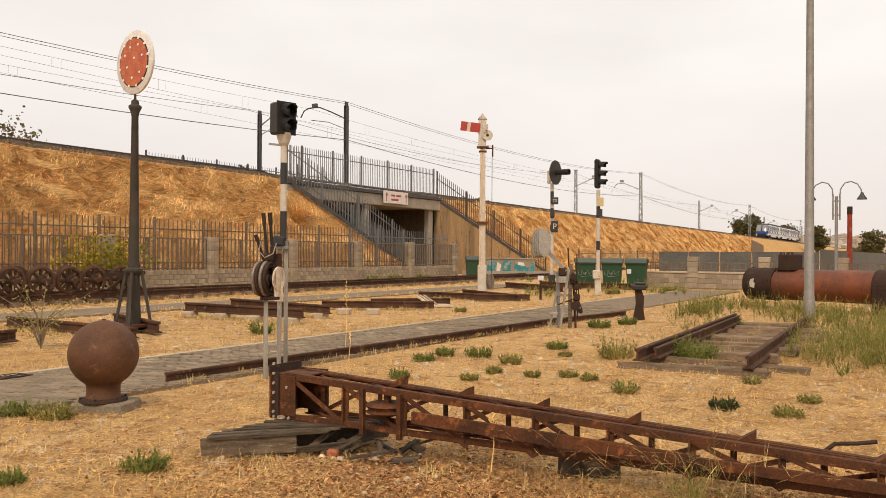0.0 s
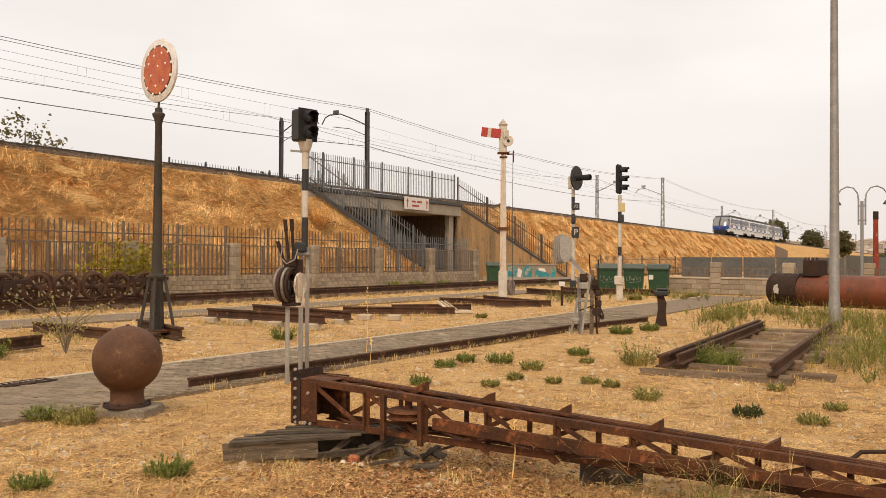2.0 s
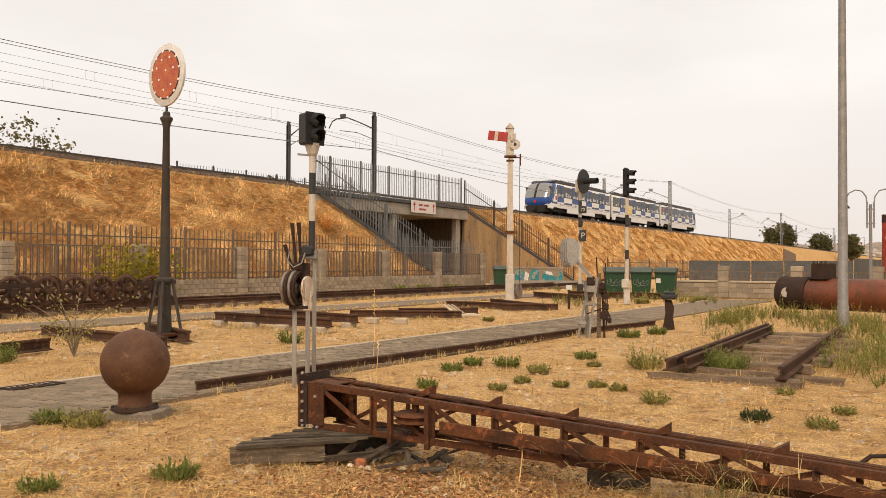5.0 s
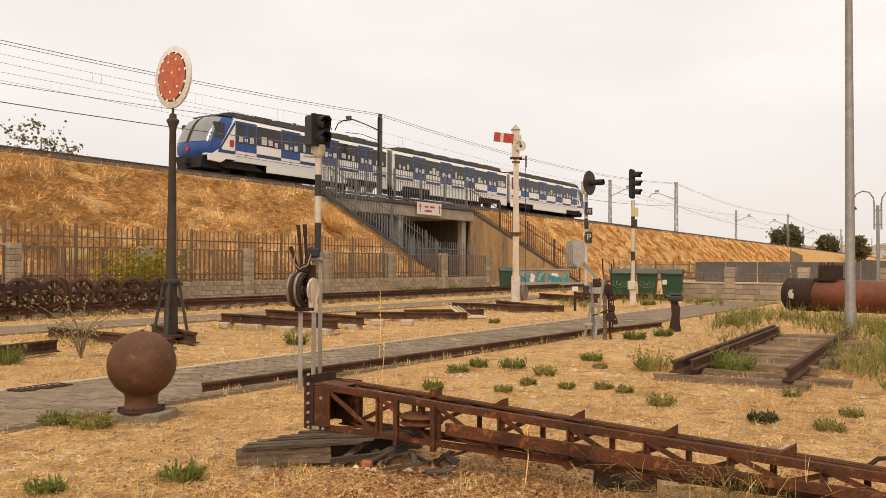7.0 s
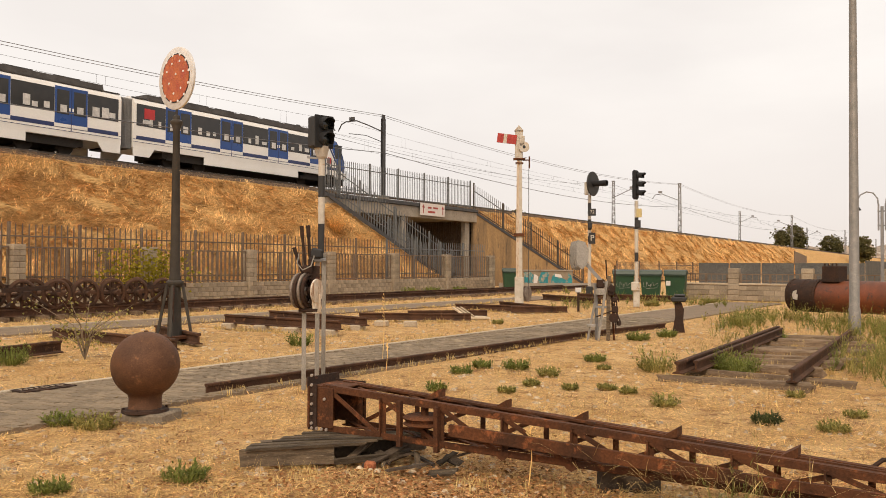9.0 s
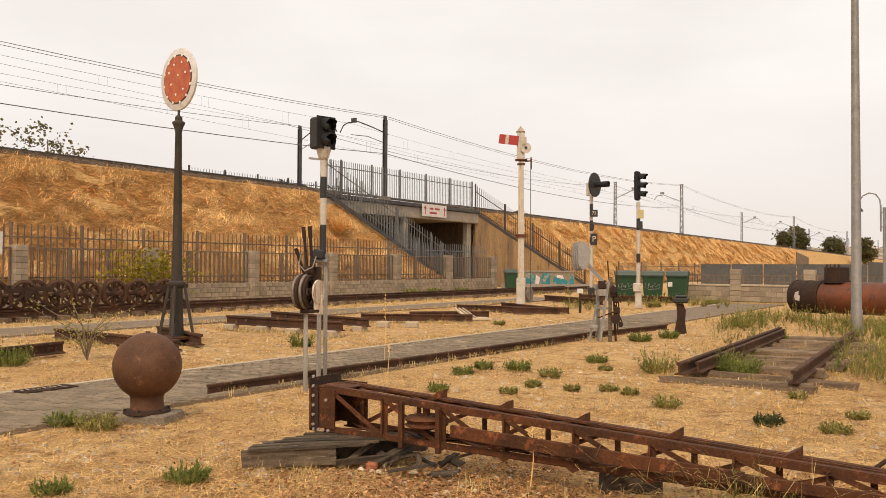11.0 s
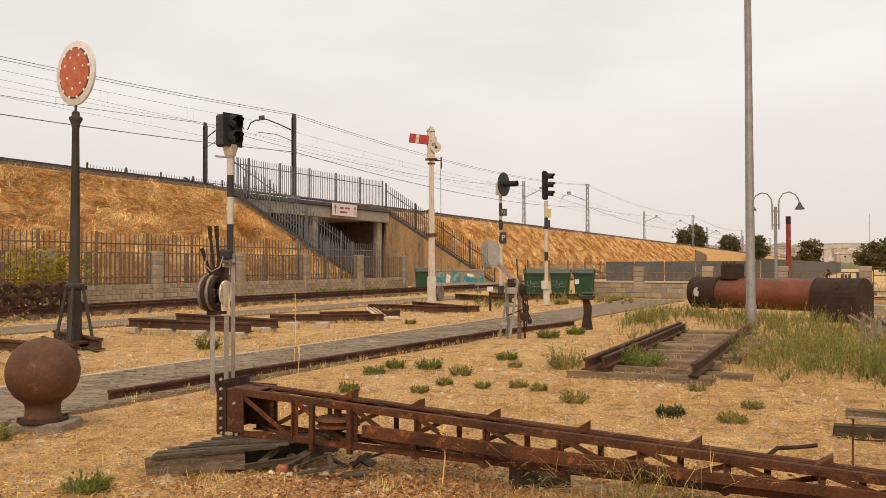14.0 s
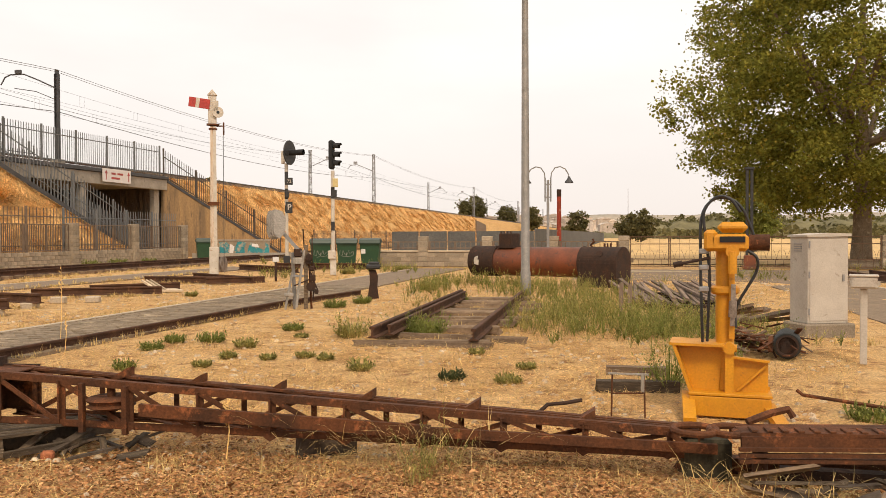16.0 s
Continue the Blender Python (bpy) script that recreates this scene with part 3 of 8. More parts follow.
# ---- the train ----
M["tr_white"] = mat("train_white", (0.86, 0.84, 0.80), (0.81, 0.79, 0.75), 0.35, 1, 0, 0.03, 20, grain=0.05)
M["tr_blue"] = mat("train_blue", (0.016, 0.07, 0.27), (0.014, 0.06, 0.235), 0.3, 1, 0, 0.02, 20, grain=0.05)
M["tr_navy"] = mat("train_navy", (0.025, 0.04, 0.14), None, 0.35, 1, 0, 0.02, 20, grain=0.05)
M["tr_glass"] = mat("train_window", (0.022, 0.02, 0.019), (0.034, 0.03, 0.027), 0.2, 2, 0, 0, 20, grain=0.05)
M["tr_screen"] = mat("train_screen", (0.24, 0.235, 0.23), (0.30, 0.29, 0.28), 0.15, 1, 0.35, 0, 20, grain=0.05)
M["tr_under"] = mat("train_underframe", (0.028, 0.024, 0.021), (0.04, 0.033, 0.028), 0.85, 3, 0.1, 0.3, 30)
M["tr_roof"] = mat("train_roof", (0.085, 0.078, 0.075), (0.055, 0.05, 0.048), 0.8, 2, 0.1, 0.2, 30)
# Pale paint imitating daylight seen through the opposite windows.
M["tr_day"] = mat("daylight_paint", (0.62, 0.60, 0.57), (0.48, 0.46, 0.44), 0.3, 2, 0, 0, 6, grain=0.3)
M["tr_gang"] = mat("train_bellows", (0.24, 0.235, 0.23), None, 0.8, 2, 0, 0.1, 30)
M["tr_red"] = mat("train_red", (0.50, 0.03, 0.03), None, 0.4, 2, 0, 0, 30, grain=0.05)


def build_train():
    t = thing("train", pose(-37.0, 20, 6.6), "white and blue three-car electric train on the embankment", "train")
    W = 1.38

    def side_box(bm, s, y0, y1, z0, z1, out=0.0, th=0.06):
        bx(bm, s * (W + out - th / 2), (y0 + y1) / 2, (z0 + z1) / 2, th, y1 - y0, z1 - z0)

    def car(y0, y1, doors, nose, name):
        """nose: -1 cab at y0, +1 cab at y1, 0 none."""
        bm = BM()
        a, b = (y0 + (2.82 if nose < 0 else 0)), (y1 - (2.82 if nose > 0 else 0))
        sec = [(-W + 0.02, 0.78), (-W, 1.1), (-W, 3.02), (-W + 0.06, 3.2), (-W + 0.35, 3.38), (W - 0.35, 3.38), (W - 0.06, 3.2), (W, 3.02), (W, 1.1), (W - 0.02, 0.78)]
        prism(bm, sec, a, b, I4)
        body = part(name, bm, M["tr_white"], t, "white car body")
        # cab: lofted sections drawn in and rounded to the front
        if nose:
            fy = y0 + 0.62 if nose < 0 else y1 - 0.62

            def shell(bm, levels, a0, a1, n, grow, back):
                """Level rings bent round the front; levels: (z, set-back, half width)."""
                rings = []
                for z, f, w in levels:
                    row = []
                    for i in range(n + 1):
                        th = radians(a0 + (a1 - a0) * i / n)
                        sx = math.copysign(abs(math.sin(th)) ** 0.8, th)
                        row.append((sx * (w + grow), f + 0.5 * (1 - math.cos(th)) - grow))
                    if back:
                        row = [(-w, 2.25)] + row + [(w, 2.25)]
                    rings.append([bm.verts.new((x, fy - nose * y, z)) for x, y in row])
                for r0, r1 in zip(rings, rings[1:]):
                    for i in range(len(r0) - 1):
                        bm.faces.new((r0[i], r0[i + 1], r1[i + 1], r1[i]))
                if back:
                    for r0, r1 in zip(rings, rings[1:]):
                        bm.faces.new((r0[-1], r0[0], r1[0], r1[-1]))
                    bm.faces.new(rings[0]), bm.faces.new(rings[-1][::-1])
                return rings

            bm = BM()
            shell(bm, ((0.92, 0.1, 1.3), (1.1, 0.02, 1.37), (1.5, 0.0, 1.38), (1.75, 0.06, 1.38), (2.2, 0.24, 1.38), (2.7, 0.5, 1.37), (3.05, 0.8, 1.32), (3.26, 1.15, 1.15), (3.38, 1.6, 0.9)), -90, 90, 16, 0.0, True)
            cab = part("cab", bm, M["tr_blue"], body, "rounded blue driving cab", True)
            bm = BM()
            r0 = shell(bm, ((1.72, 0.05, 1.38), (2.2, 0.24, 1.38), (2.7, 0.5, 1.37), (3.05, 0.8, 1.32), (3.22, 1.08, 1.18)), -78, 78, 14, 0.02, False)
            part("windscreen", bm, M["tr_screen"], body, "large pale wrapped windscreen", True)
            bm = BM()
            shell(bm, ((1.72, 0.05, 1.38), (2.2, 0.24, 1.38), (2.7, 0.5, 1.37), (3.05, 0.8, 1.32), (3.22, 1.08, 1.18)), -4, 1, 2, 0.034, False)
            part("screen_pillar", bm, M["tr_under"], body, "dark windscreen pillar")
            bm = BM()
            prism(bm, [(-0.95, 0.28), (0.95, 0.28), (1.15, 0.94), (-1.15, 0.94)], min(fy - nose * 1.5, fy - nose * 0.1), max(fy - nose * 1.5, fy - nose * 0.1), I4)
            bx(bm, 0, fy - nose * 0.0, 0.62, 0.36, 0.5, 0.3)
            part("bumper", bm, M["tr_under"], body, "dark coupler and bumper")
            for s in (-1, 1):
                # white wedge with the navy diagonal on the cab side
                yb = fy - nose * 2.24
                bm = BM()
                mm = Matrix.Rotation(radians(90), 4, "Z")
                prism(bm, [(fy - nose * 0.28, 1.02), (fy - nose * 0.34, 0.66), (fy - nose * 1.15, 0.6), (fy - nose * 1.55, 0.84), (yb, 0.86), (yb, 3.12), (fy - nose * 2.1, 3.12), (fy - nose * 0.95, 1.3), (fy - nose * 0.6, 1.08)], -s * (W + 0.014), -s * (W - 0.16), mm)
                part("cab_flank", bm, M["tr_white"], body, "white triangular flank")
                bm = BM()
                prism(bm, [(fy - nose * 0.95, 1.16), (fy - nose * 2.2, 1.16), (fy - nose * 2.2, 1.34), (fy - nose * 1.22, 1.34), (fy - nose * 1.2, 1.45), (fy - nose * 2.18, 2.86), (fy - nose * 2.18, 3.1), (fy - nose * 0.98, 1.36)], -s * (W + 0.022), -s * (W - 0.1), mm)
                part("flash", bm, M["tr_navy"], body, "navy diagonal stripe")
                for d0, d1 in ((0.72, 0.98), (1.04, 1.4)):
                    bm = BM()
                    side_box(bm, s, min(fy - nose * d0, fy - nose * d1), max(fy - nose * d0, fy - nose * d1), 1.95, 2.85, 0.012, 0.2)
                    part("cab_window", bm, M["tr_glass"], body)
                bm = BM()
                side_box(bm, s, min(fy - nose * 1.78, fy - nose * 2.1), max(fy - nose * 1.78, fy - nose * 2.1), 1.55, 1.95, 0.026)
                part("emblem", bm, M["tr_red"], body, "small red square emblem")
                bm = BM()
                bx(bm, s * 1.12, fy - nose * 0.3, 0.99, 0.34, 0.2, 0.12, None, 0.02)
                part("headlight", bm, M["signwhite"], body)
            bm = BM()
            mm = Matrix.Translation((0, fy + nose * 0.0, 1.33)) @ Matrix.Rotation(radians(45), 4, "Y")
            bx(bm, 0, 0, 0, 0.26, 0.06, 0.26, mm)
            part("emblem", bm, M["tr_red"], body, "small red diamond emblem")
        # side: window band, doors, stripes
        lo = y0 + (2.75 if nose < 0 else 0.15)
        hi = y1 - (2.75 if nose > 0 else 0.15)
        edges = [lo] + [e for d in doors for e in (d - 0.82, d + 0.82)] + [hi]
        for s in (-1, 1):
            for i in range(0, len(edges), 2):
                e0, e1 = edges[i] + 0.02, edges[i + 1] - 0.02
                if e1 - e0 < 0.4:
                    continue
                bm = BM()
                side_box(bm, s, e0, e1, 1.9, 3.0, 0.01)
                part("window", bm, M["tr_glass"], body)
                bm = BM()
                side_box(bm, s, e0, e1, 1.22, 1.39, 0.012)
                part("stripe", bm, M["tr_navy"], body, "navy stripe")
                # Opaque pale patches on the glass, painted daylight from the far side.
                for k in (rnd.uniform(0.12, 0.3), rnd.uniform(0.42, 0.52), rnd.uniform(0.66, 0.76)):
                    bm = BM()
                    yy = e0 + (e1 - e0) * k
                    side_box(bm, s, yy, yy + rnd.uniform(0.14, 0.42), rnd.uniform(1.96, 2.04), rnd.uniform(2.2, 2.5), 0.014)
                    part("seat_glimpse", bm, M["tr_day"], body, "pale patch painted as daylight through the far window")
            for d in doors:
                bm = BM()
                side_box(bm, s, d - 0.82, d + 0.82, 1.39, 3.1, 0.014)
                part("door", bm, M["tr_blue"], body, "blue double door")
                bm = BM()
                side_box(bm, s, d - 0.82, d + 0.82, 1.24, 1.385, 0.014)
                part("door_sill", bm, M["tr_white"], body, "white lower door panel")
                for k in (-0.42, 0.42):
                    bm = BM()
                    side_box(bm, s, d + k - 0.3, d + k + 0.3, 1.84, 2.95, 0.024)
                    part("door_window", bm, M["tr_glass"], body)
                    bm = BM()
                    side_box(bm, s, d + k - 0.14, d + k + 0.18, 1.92, 2.26, 0.03)
                    part("door_glimpse", bm, M["tr_day"], body, "pale patch painted as daylight through the far door")
                bm = BM()
                side_box(bm, s, d - 0.015, d + 0.015, 1.1, 3.08, 0.02)
                part("door_gap", bm, M["tr_navy"], body)
                for k in (-0.09, 0.09):
                    bm = BM()
                    side_box(bm, s, d + k - 0.045, d + k + 0.045, 2.0, 2.16, 0.02)
                    part("door_button", bm, M["tr_white"], body, "pale door sticker")
            bm = BM()
            side_box(bm, s, a, b, 3.3, 3.34, -0.12, 0.1)
            part("gutter", bm, M["tr_roof"], body, "dark gutter line")
            for z in (1.2, 1.07):
                bm = BM()
                side_box(bm, s, a, b, z, z + 0.02, 0.006)
                part("seam", bm, M["tr_navy"], body, "thin dark seam")
            # skirts
            bm = BM()
            mid = (y0 + y1) / 2 + (0.45 if nose < 0 else -0.45 if nose > 0 else 0.0)
            side_box(bm, s, mid - 3.65, mid + 3.65, 0.38, 0.86, -0.02)
            part("skirt", bm, M["tr_white"], body, "white equipment skirt")
            for e in ([y0 + 0.02] if nose >= 0 else []) + ([y1 - 1.32] if nose <= 0 else []):
                bm = BM()
                low = (e + 0.35, e + 1.3) if e > mid else (e, e + 0.95)
                prism(bm, [(e, 0.86), (e + 1.3, 0.86), (low[1], 0.36), (low[0], 0.36)], -s * (W - 0.012), -s * (W - 0.07), Matrix.Rotation(radians(90), 4, "Z"))
                part("end_skirt", bm, M["tr_white"], body)
        bm = BM()
        prism(bm, [(-W + 0.12, 3.28), (-W + 0.2, 3.6), (W - 0.2, 3.6), (W - 0.12, 3.28)], a + (0.1 if nose < 0 else 0.9), b - (0.1 if nose > 0 else 0.9), I4)
        if nose:
            ye = a + 0.1 if nose < 0 else b - 0.1
            prism(bm, [(0, 3.3), (0, 3.6), (0.45, 3.54), (0.95, 3.36), (1.0, 3.3)], -W + 0.2, W - 0.2, Matrix.Translation((0, ye, 0)) @ Matrix.Rotation(radians(-90 if nose < 0 else 90), 4, "Z"))
        for i in range(6):
            yy = a + 2.6 + (b - a - 5.2) * i / 5
            bx(bm, 0, yy, 3.66, 1.9, 1.3, 0.08)
        part("roof_shroud", bm, M["tr_roof"], body, "grey-black roof equipment cover")
        for c in (y0 + 3.6, y1 - 3.6):
            bg = BM()
            bx(bg, 0, c, 0.62, 2.3, 3.4, 0.34)
            bx(bg, 0, c, 0.75, 1.9, 0.7, 0.3)
            for s in (-1, 1):
                bx(bg, s * 1.12, c, 0.48, 0.14, 2.9, 0.2)
                for w in (-1.0, 1.0):
                    rod(bg, (s * 0.66, c + w, 0.43), (s * 0.82, c + w, 0.43), 0.42, None, 20)
            part("bogie", bg, M["tr_under"], body, "dark bogie with wheels")
        bm = BM()
        bx(bm, 0, (y0 + y1) / 2, 0.6, 2.3, (y1 - y0) - 9.5, 0.45)
        part("underframe", bm, M["tr_under"], body)

    car(0.6, 17.7, (4.24, 7.92, 11.56, 15.25), -1, "leading_car")
    car(18.4, 35.3, (21.71, 25.37, 28.95, 32.65), 0, "middle_car")
    car(36.0, 53.2, (38.75, 42.4, 46.05, 49.65), 1, "trailing_car")
    for y0 in (17.7, 35.3):
        bm = BM()
        rings = []
        for i in range(19):
            w, h = (1.26, 3.22) if i % 2 else (1.19, 3.14)
            rings.append([bm.verts.new((x, y0 - 0.02 + 0.041 * i, z)) for x, z in ((-w, 0.7), (w, 0.7), (w, h), (-w, h))])
        for p, q in zip(rings, rings[1:]):
            for i in range(4):
                bm.faces.new((p[i], p[(i + 1) % 4], q[(i + 1) % 4], q[i]))
        part("gangway_bellows", bm, M["tr_gang"], t, "grey folded gangway bellows")
    bm = BM()
    side_box(bm, 1, 36.62, 37.25, 2.3, 2.82, 0.016)
    part("poster", bm, M["tr_red"], t, "red notice behind the window")
    return t


train = build_train()


# ---- yard exhibits ----
def face(x, y, z=0.0, extra=0.0):
    """A pose whose local x runs across the view from the yard's corner and local y away from it."""
    return pose(x, y, z, 0, 0, math.degrees(-math.atan2(x, y)) + extra)


def ball_bollard():
    t = thing("ball_bollard", pose(-7.09, 5.29, 0.0), "large rusty cast-iron ball on a flanged neck and concrete slab", "bollard")
    bm = BM()
    bx(bm, 0.02, 0.02, 0.025, 0.52, 0.44, 0.13, pose(0, 0, 0, 0, 0, 24), 0.02)
    part("slab", bm, M["mortar"], t, "rough concrete slab")
    bm = BM()
    lathe(bm, [(0.225, 0.085), (0.23, 0.09), (0.225, 0.115), (0.17, 0.125)], 36)
    part("flange", bm, M["blackrust"], t, "bolted iron flange")
    bm = BM()
    r, zc = 0.332, 0.552
    prof = [(0.175, 0.1), (0.162, 0.135), (0.158, 0.2), (0.16, 0.24)]
    for i in range(1, 40):
        a = -math.pi / 2 + math.pi * i / 40
        if r * math.cos(a) > 0.17 or i > 20:
            prof.append((r * math.cos(a), zc + r * math.sin(a)))
    prof += [(0.02, zc + r), (0.018, zc + r + 0.012)]
    lathe(bm, prof, 48)
    part("ball", bm, M["ball"], t, "rust-brown iron ball", True)
    for i in range(6):
        bm = BM()
        a = i * math.pi / 3
        rod(bm, (0.208 * math.cos(a), 0.208 * math.sin(a), 0.1), (0.208 * math.cos(a), 0.208 * math.sin(a), 0.135), 0.016, None, 6)
        part("bolt", bm, M["blackrust"], t)


ball_bollard()


def rail_bar(bm, p, q, s=1.0):
    """A flat-bottomed rail from p to q as one solid profile."""
    p, q = Vector(p), Vector(q)
    side = (q - p).cross(Vector((0, 0, 1))).normalized()
    half = [(0.065, 0), (0.065, 0.012), (0.012, 0.028), (0.011, 0.115), (0.034, 0.125), (0.034, 0.15), (0.028, 0.158)]
    poly = half + [(-x, z) for x, z in half[::-1]]
    a, b = [[bm.verts.new(e + side * (x * s) + Vector((0, 0, z * s))) for x, z in poly] for e in (p, q)]
    bm.faces.new(a), bm.faces.new(b[::-1])
    for i in range(len(poly)):
        j = (i + 1) % len(poly)
        bm.faces.new((a[i], b[i], b[j], a[j]))


M["disc_red"] = mat("faded_orange_red", (0.40, 0.075, 0.035), (0.50, 0.14, 0.045), 0.55, 5.5, 0, 0.05, 60, (0.60, 0.24, 0.05), 0.12)
M["disc_white"] = mat("disc_white", (0.70, 0.67, 0.64), (0.60, 0.57, 0.54), 0.6, 5, 0, 0.05, 60, (0.4, 0.3, 0.22), 0.03, grain=0.1)


M["button"] = mat("white_button", (0.82, 0.80, 0.76), (0.76, 0.74, 0.70), 0.4, 5, 0, 0, 60, grain=0.05)


def disc_sign():
    t = thing("disc_signal", pose(-13.42, 10.67, 0, 0, 0, -6.5), "old railway disc signal with red face on a dark cast-iron column", "railway signal")
    bm = BM()
    bx(bm, 0, 0, 0.14, 0.62, 0.62, 0.06, None, 0.01)
    part("base_plate", bm, M["rust"], t)
    bm = BM()
    lathe(bm, [(0.15, 0.17), (0.145, 0.2), (0.11, 1.12), (0.15, 1.15), (0.17, 1.19), (0.17, 1.23), (0.12, 1.26), (0.12, 1.34)], 8)
    part("pedestal", bm, M["green_iron"], t)
    for i in range(4):
        a = radians(45 + 90 * i)
        bm = BM()
        bar(bm, (0.33 * math.cos(a), 0.33 * math.sin(a), 0.16), (0.15 * math.cos(a), 0.15 * math.sin(a), 1.16), 0.05, 0.05)
        part("stay", bm, M["green_iron"], t)
    bm = BM()
    lathe(bm, [(0.1, 1.3), (0.065, 4.2), (0.075, 4.22), (0.075, 4.26), (0.11, 4.34), (0.125, 4.37), (0.12, 4.4), (0.075, 4.43), (0.07, 4.5), (0.025, 4.53), (0.022, 4.66)], 16)
    part("column", bm, M["green_iron"], t, "", True)
    turn = Matrix.Translation((0, 0, 5.25)) @ Matrix.Rotation(radians(90), 4, "X")
    bm = BM()
    lathe(bm, [(0.6, -0.03), (0.62, -0.02), (0.62, 0.02), (0.6, 0.03)], 48, turn)
    disc = part("disc", bm, M["disc_white"], t, "white-rimmed disc", True)
    bm = BM()
    lathe(bm, [(0.49, 0.025), (0.49, 0.036)], 40, turn)
    part("ring", bm, M["black"], disc, "dark ring")
    bm = BM()
    lathe(bm, [(0.465, 0.03), (0.465, 0.042)], 40, turn)
    part("red_face", bm, M["disc_red"], disc, "faded orange-red face")
    for i in range(12):
        a = 2 * math.pi * i / 12 + 0.2
        bm = BM()
        lathe(bm, [(0.03, 0.03), (0.026, 0.047)], 10, turn @ Matrix.Translation((0.475 * math.cos(a), 0.475 * math.sin(a), 0)))
        part("reflector", bm, M["button"], disc)
    for px_, pz in ((0.15, 0.32), (-0.12, 0.3), (0.02, 0.08), (-0.22, -0.08), (0.2, -0.22), (-0.05, -0.3), (0.28, 0.1), (-0.3, 0.16)):
        bm = BM()
        lathe(bm, [(0.026, 0.04), (0.022, 0.05)], 10, turn @ Matrix.Translation((px_, pz, 0)))
        part("reflector", bm, M["button"], disc)
    bm = BM()
    tube(bm, [(0.17, -0.12, 1.15), (0.2, -0.15, 0.9), (0.19, -0.16, 0.6), (0.22, -0.15, 0.45)], 0.018)
    part("chain", bm, M["blackrust"], t)


disc_sign()


def hoop(bm, R, r, m, n=28, k=8):
    """A torus ring round the local z axis."""
    vs = [[bm.verts.new(m @ Vector(((R + r * math.cos(2 * math.pi * j / k)) * math.cos(2 * math.pi * i / n), (R + r * math.cos(2 * math.pi * j / k)) * math.sin(2 * math.pi * i / n), r * math.sin(2 * math.pi * j / k)))) for j in range(k)] for i in range(n)]
    for i in range(n):
        for j in range(k):
            bm.faces.new((vs[i][j], vs[(i + 1) % n][j], vs[(i + 1) % n][(j + 1) % k], vs[i][(j + 1) % k]))


def hood(bm, o, r, l, m):
    """A visor: open half tube from o along local -y."""
    n = 14
    a = [bm.verts.new(m @ Vector((o[0] + r * math.cos(t), o[1], o[2] + r * math.sin(t)))) for t in [radians(-35 + 250 * i / n) for i in range(n + 1)]]
    b = [bm.verts.new(m @ Vector((o[0] + r * math.cos(t), o[1] - l * (1.0 if 30 < math.degrees(t) < 150 else 0.72), o[2] + r * math.sin(t) - 0.02))) for t in [radians(-35 + 250 * i / n) for i in range(n + 1)]]
    a2 = [bm.verts.new(v.co + (m.to_3x3() @ Vector((0, 0, 0.012)))) for v in a]
    b2 = [bm.verts.new(v.co + (m.to_3x3() @ Vector((0, 0, 0.012)))) for v in b]
    for i in range(n):
        bm.faces.new((a[i], a[i + 1], b[i + 1], b[i])), bm.faces.new((a2[i], b2[i], b2[i + 1], a2[i + 1]))
    for i in range(n):
        bm.faces.new((b[i], b[i + 1], b2[i + 1], b2[i]))


def banded_pole(t, bands, r):
    for z0, z1, c in bands:
        bm = BM()
        rod(bm, (0, 0, z0), (0, 0, z1), r, None, 14)
        part("pole_band", bm, M["black"] if c == "b" else M["white"], t, "black pole band" if c == "b" else "white pole band", True)


def two_light_signal():
    t = thing("light_signal", face(-7.55, 8.4), "two-lamp black light signal on a black and white banded pole", "railway signal", "light signals")
    for s, w in ((-0.045, 0.06), (0.04, 0.055)):
        bm = BM()
        bx(bm, s, 0, 0.85, w, 0.07, 1.74, None, 0.004)
        bx(bm, s, 0.04, 0.85, 0.012, 0.06, 1.74)
        part("post", bm, M["postgrey"], t, "weathered pale grey post")
    banded_pole(t, ((1.62, 2.12, "b"), (2.12, 2.48, "w"), (2.48, 2.77, "b"), (2.77, 3.0, "w")), 0.045)
    bm = BM()
    lathe(bm, [(0.05, 3.0), (0.07, 3.03), (0.1, 3.14), (0.1, 3.17)], 12)
    part("neck", bm, M["white"], t)
    m = pose(-0.02, 0, 3.36, 0, 0, 34)
    bm = BM()
    bx(bm, 0, 0.02, 0, 0.27, 0.2, 0.43, m, 0.025)
    head = part("lamp_head", bm, M["black"], t, "black lamp housing")
    bm = BM()
    bx(bm, 0, -0.09, 0, 0.3, 0.015, 0.44, m, 0.004)
    part("backboard", bm, M["black2"], head)
    for z in (-0.1, 0.1):
        bm = BM()
        hood(bm, (0, -0.09, z), 0.092, 0.15, m)
        part("hood", bm, M["black2"], head)
        bm = BM()
        lathe(bm, [(0.085, 0), (0.07, 0.03), (0.02, 0.045)], 16, m @ Matrix.Translation((0, -0.095, z)) @ Matrix.Rotation(radians(90), 4, "X"))
        part("lens", bm, M["lens"], head, "dark unlit lens", True)
    bm = BM()
    bar(bm, (-0.2, 0.0, 3.02), (0.05, 0.0, 3.0), 0.03, 0.025)
    part("bracket", bm, M["galv"], t)
    bm = BM()
    bx(bm, 0, 0, 0, 0.15, 0.14, 0.13, pose(-0.06, -0.08, 1.72, 0, 8, 0), 0.02)
    part("junction_box", bm, M["black"], t, "black junction box")
    bm = BM()
    bx(bm, -0.02, -0.04, 1.63, 0.18, 0.1, 0.05, None, 0.01)
    part("clamp", bm, M["galv"], t)


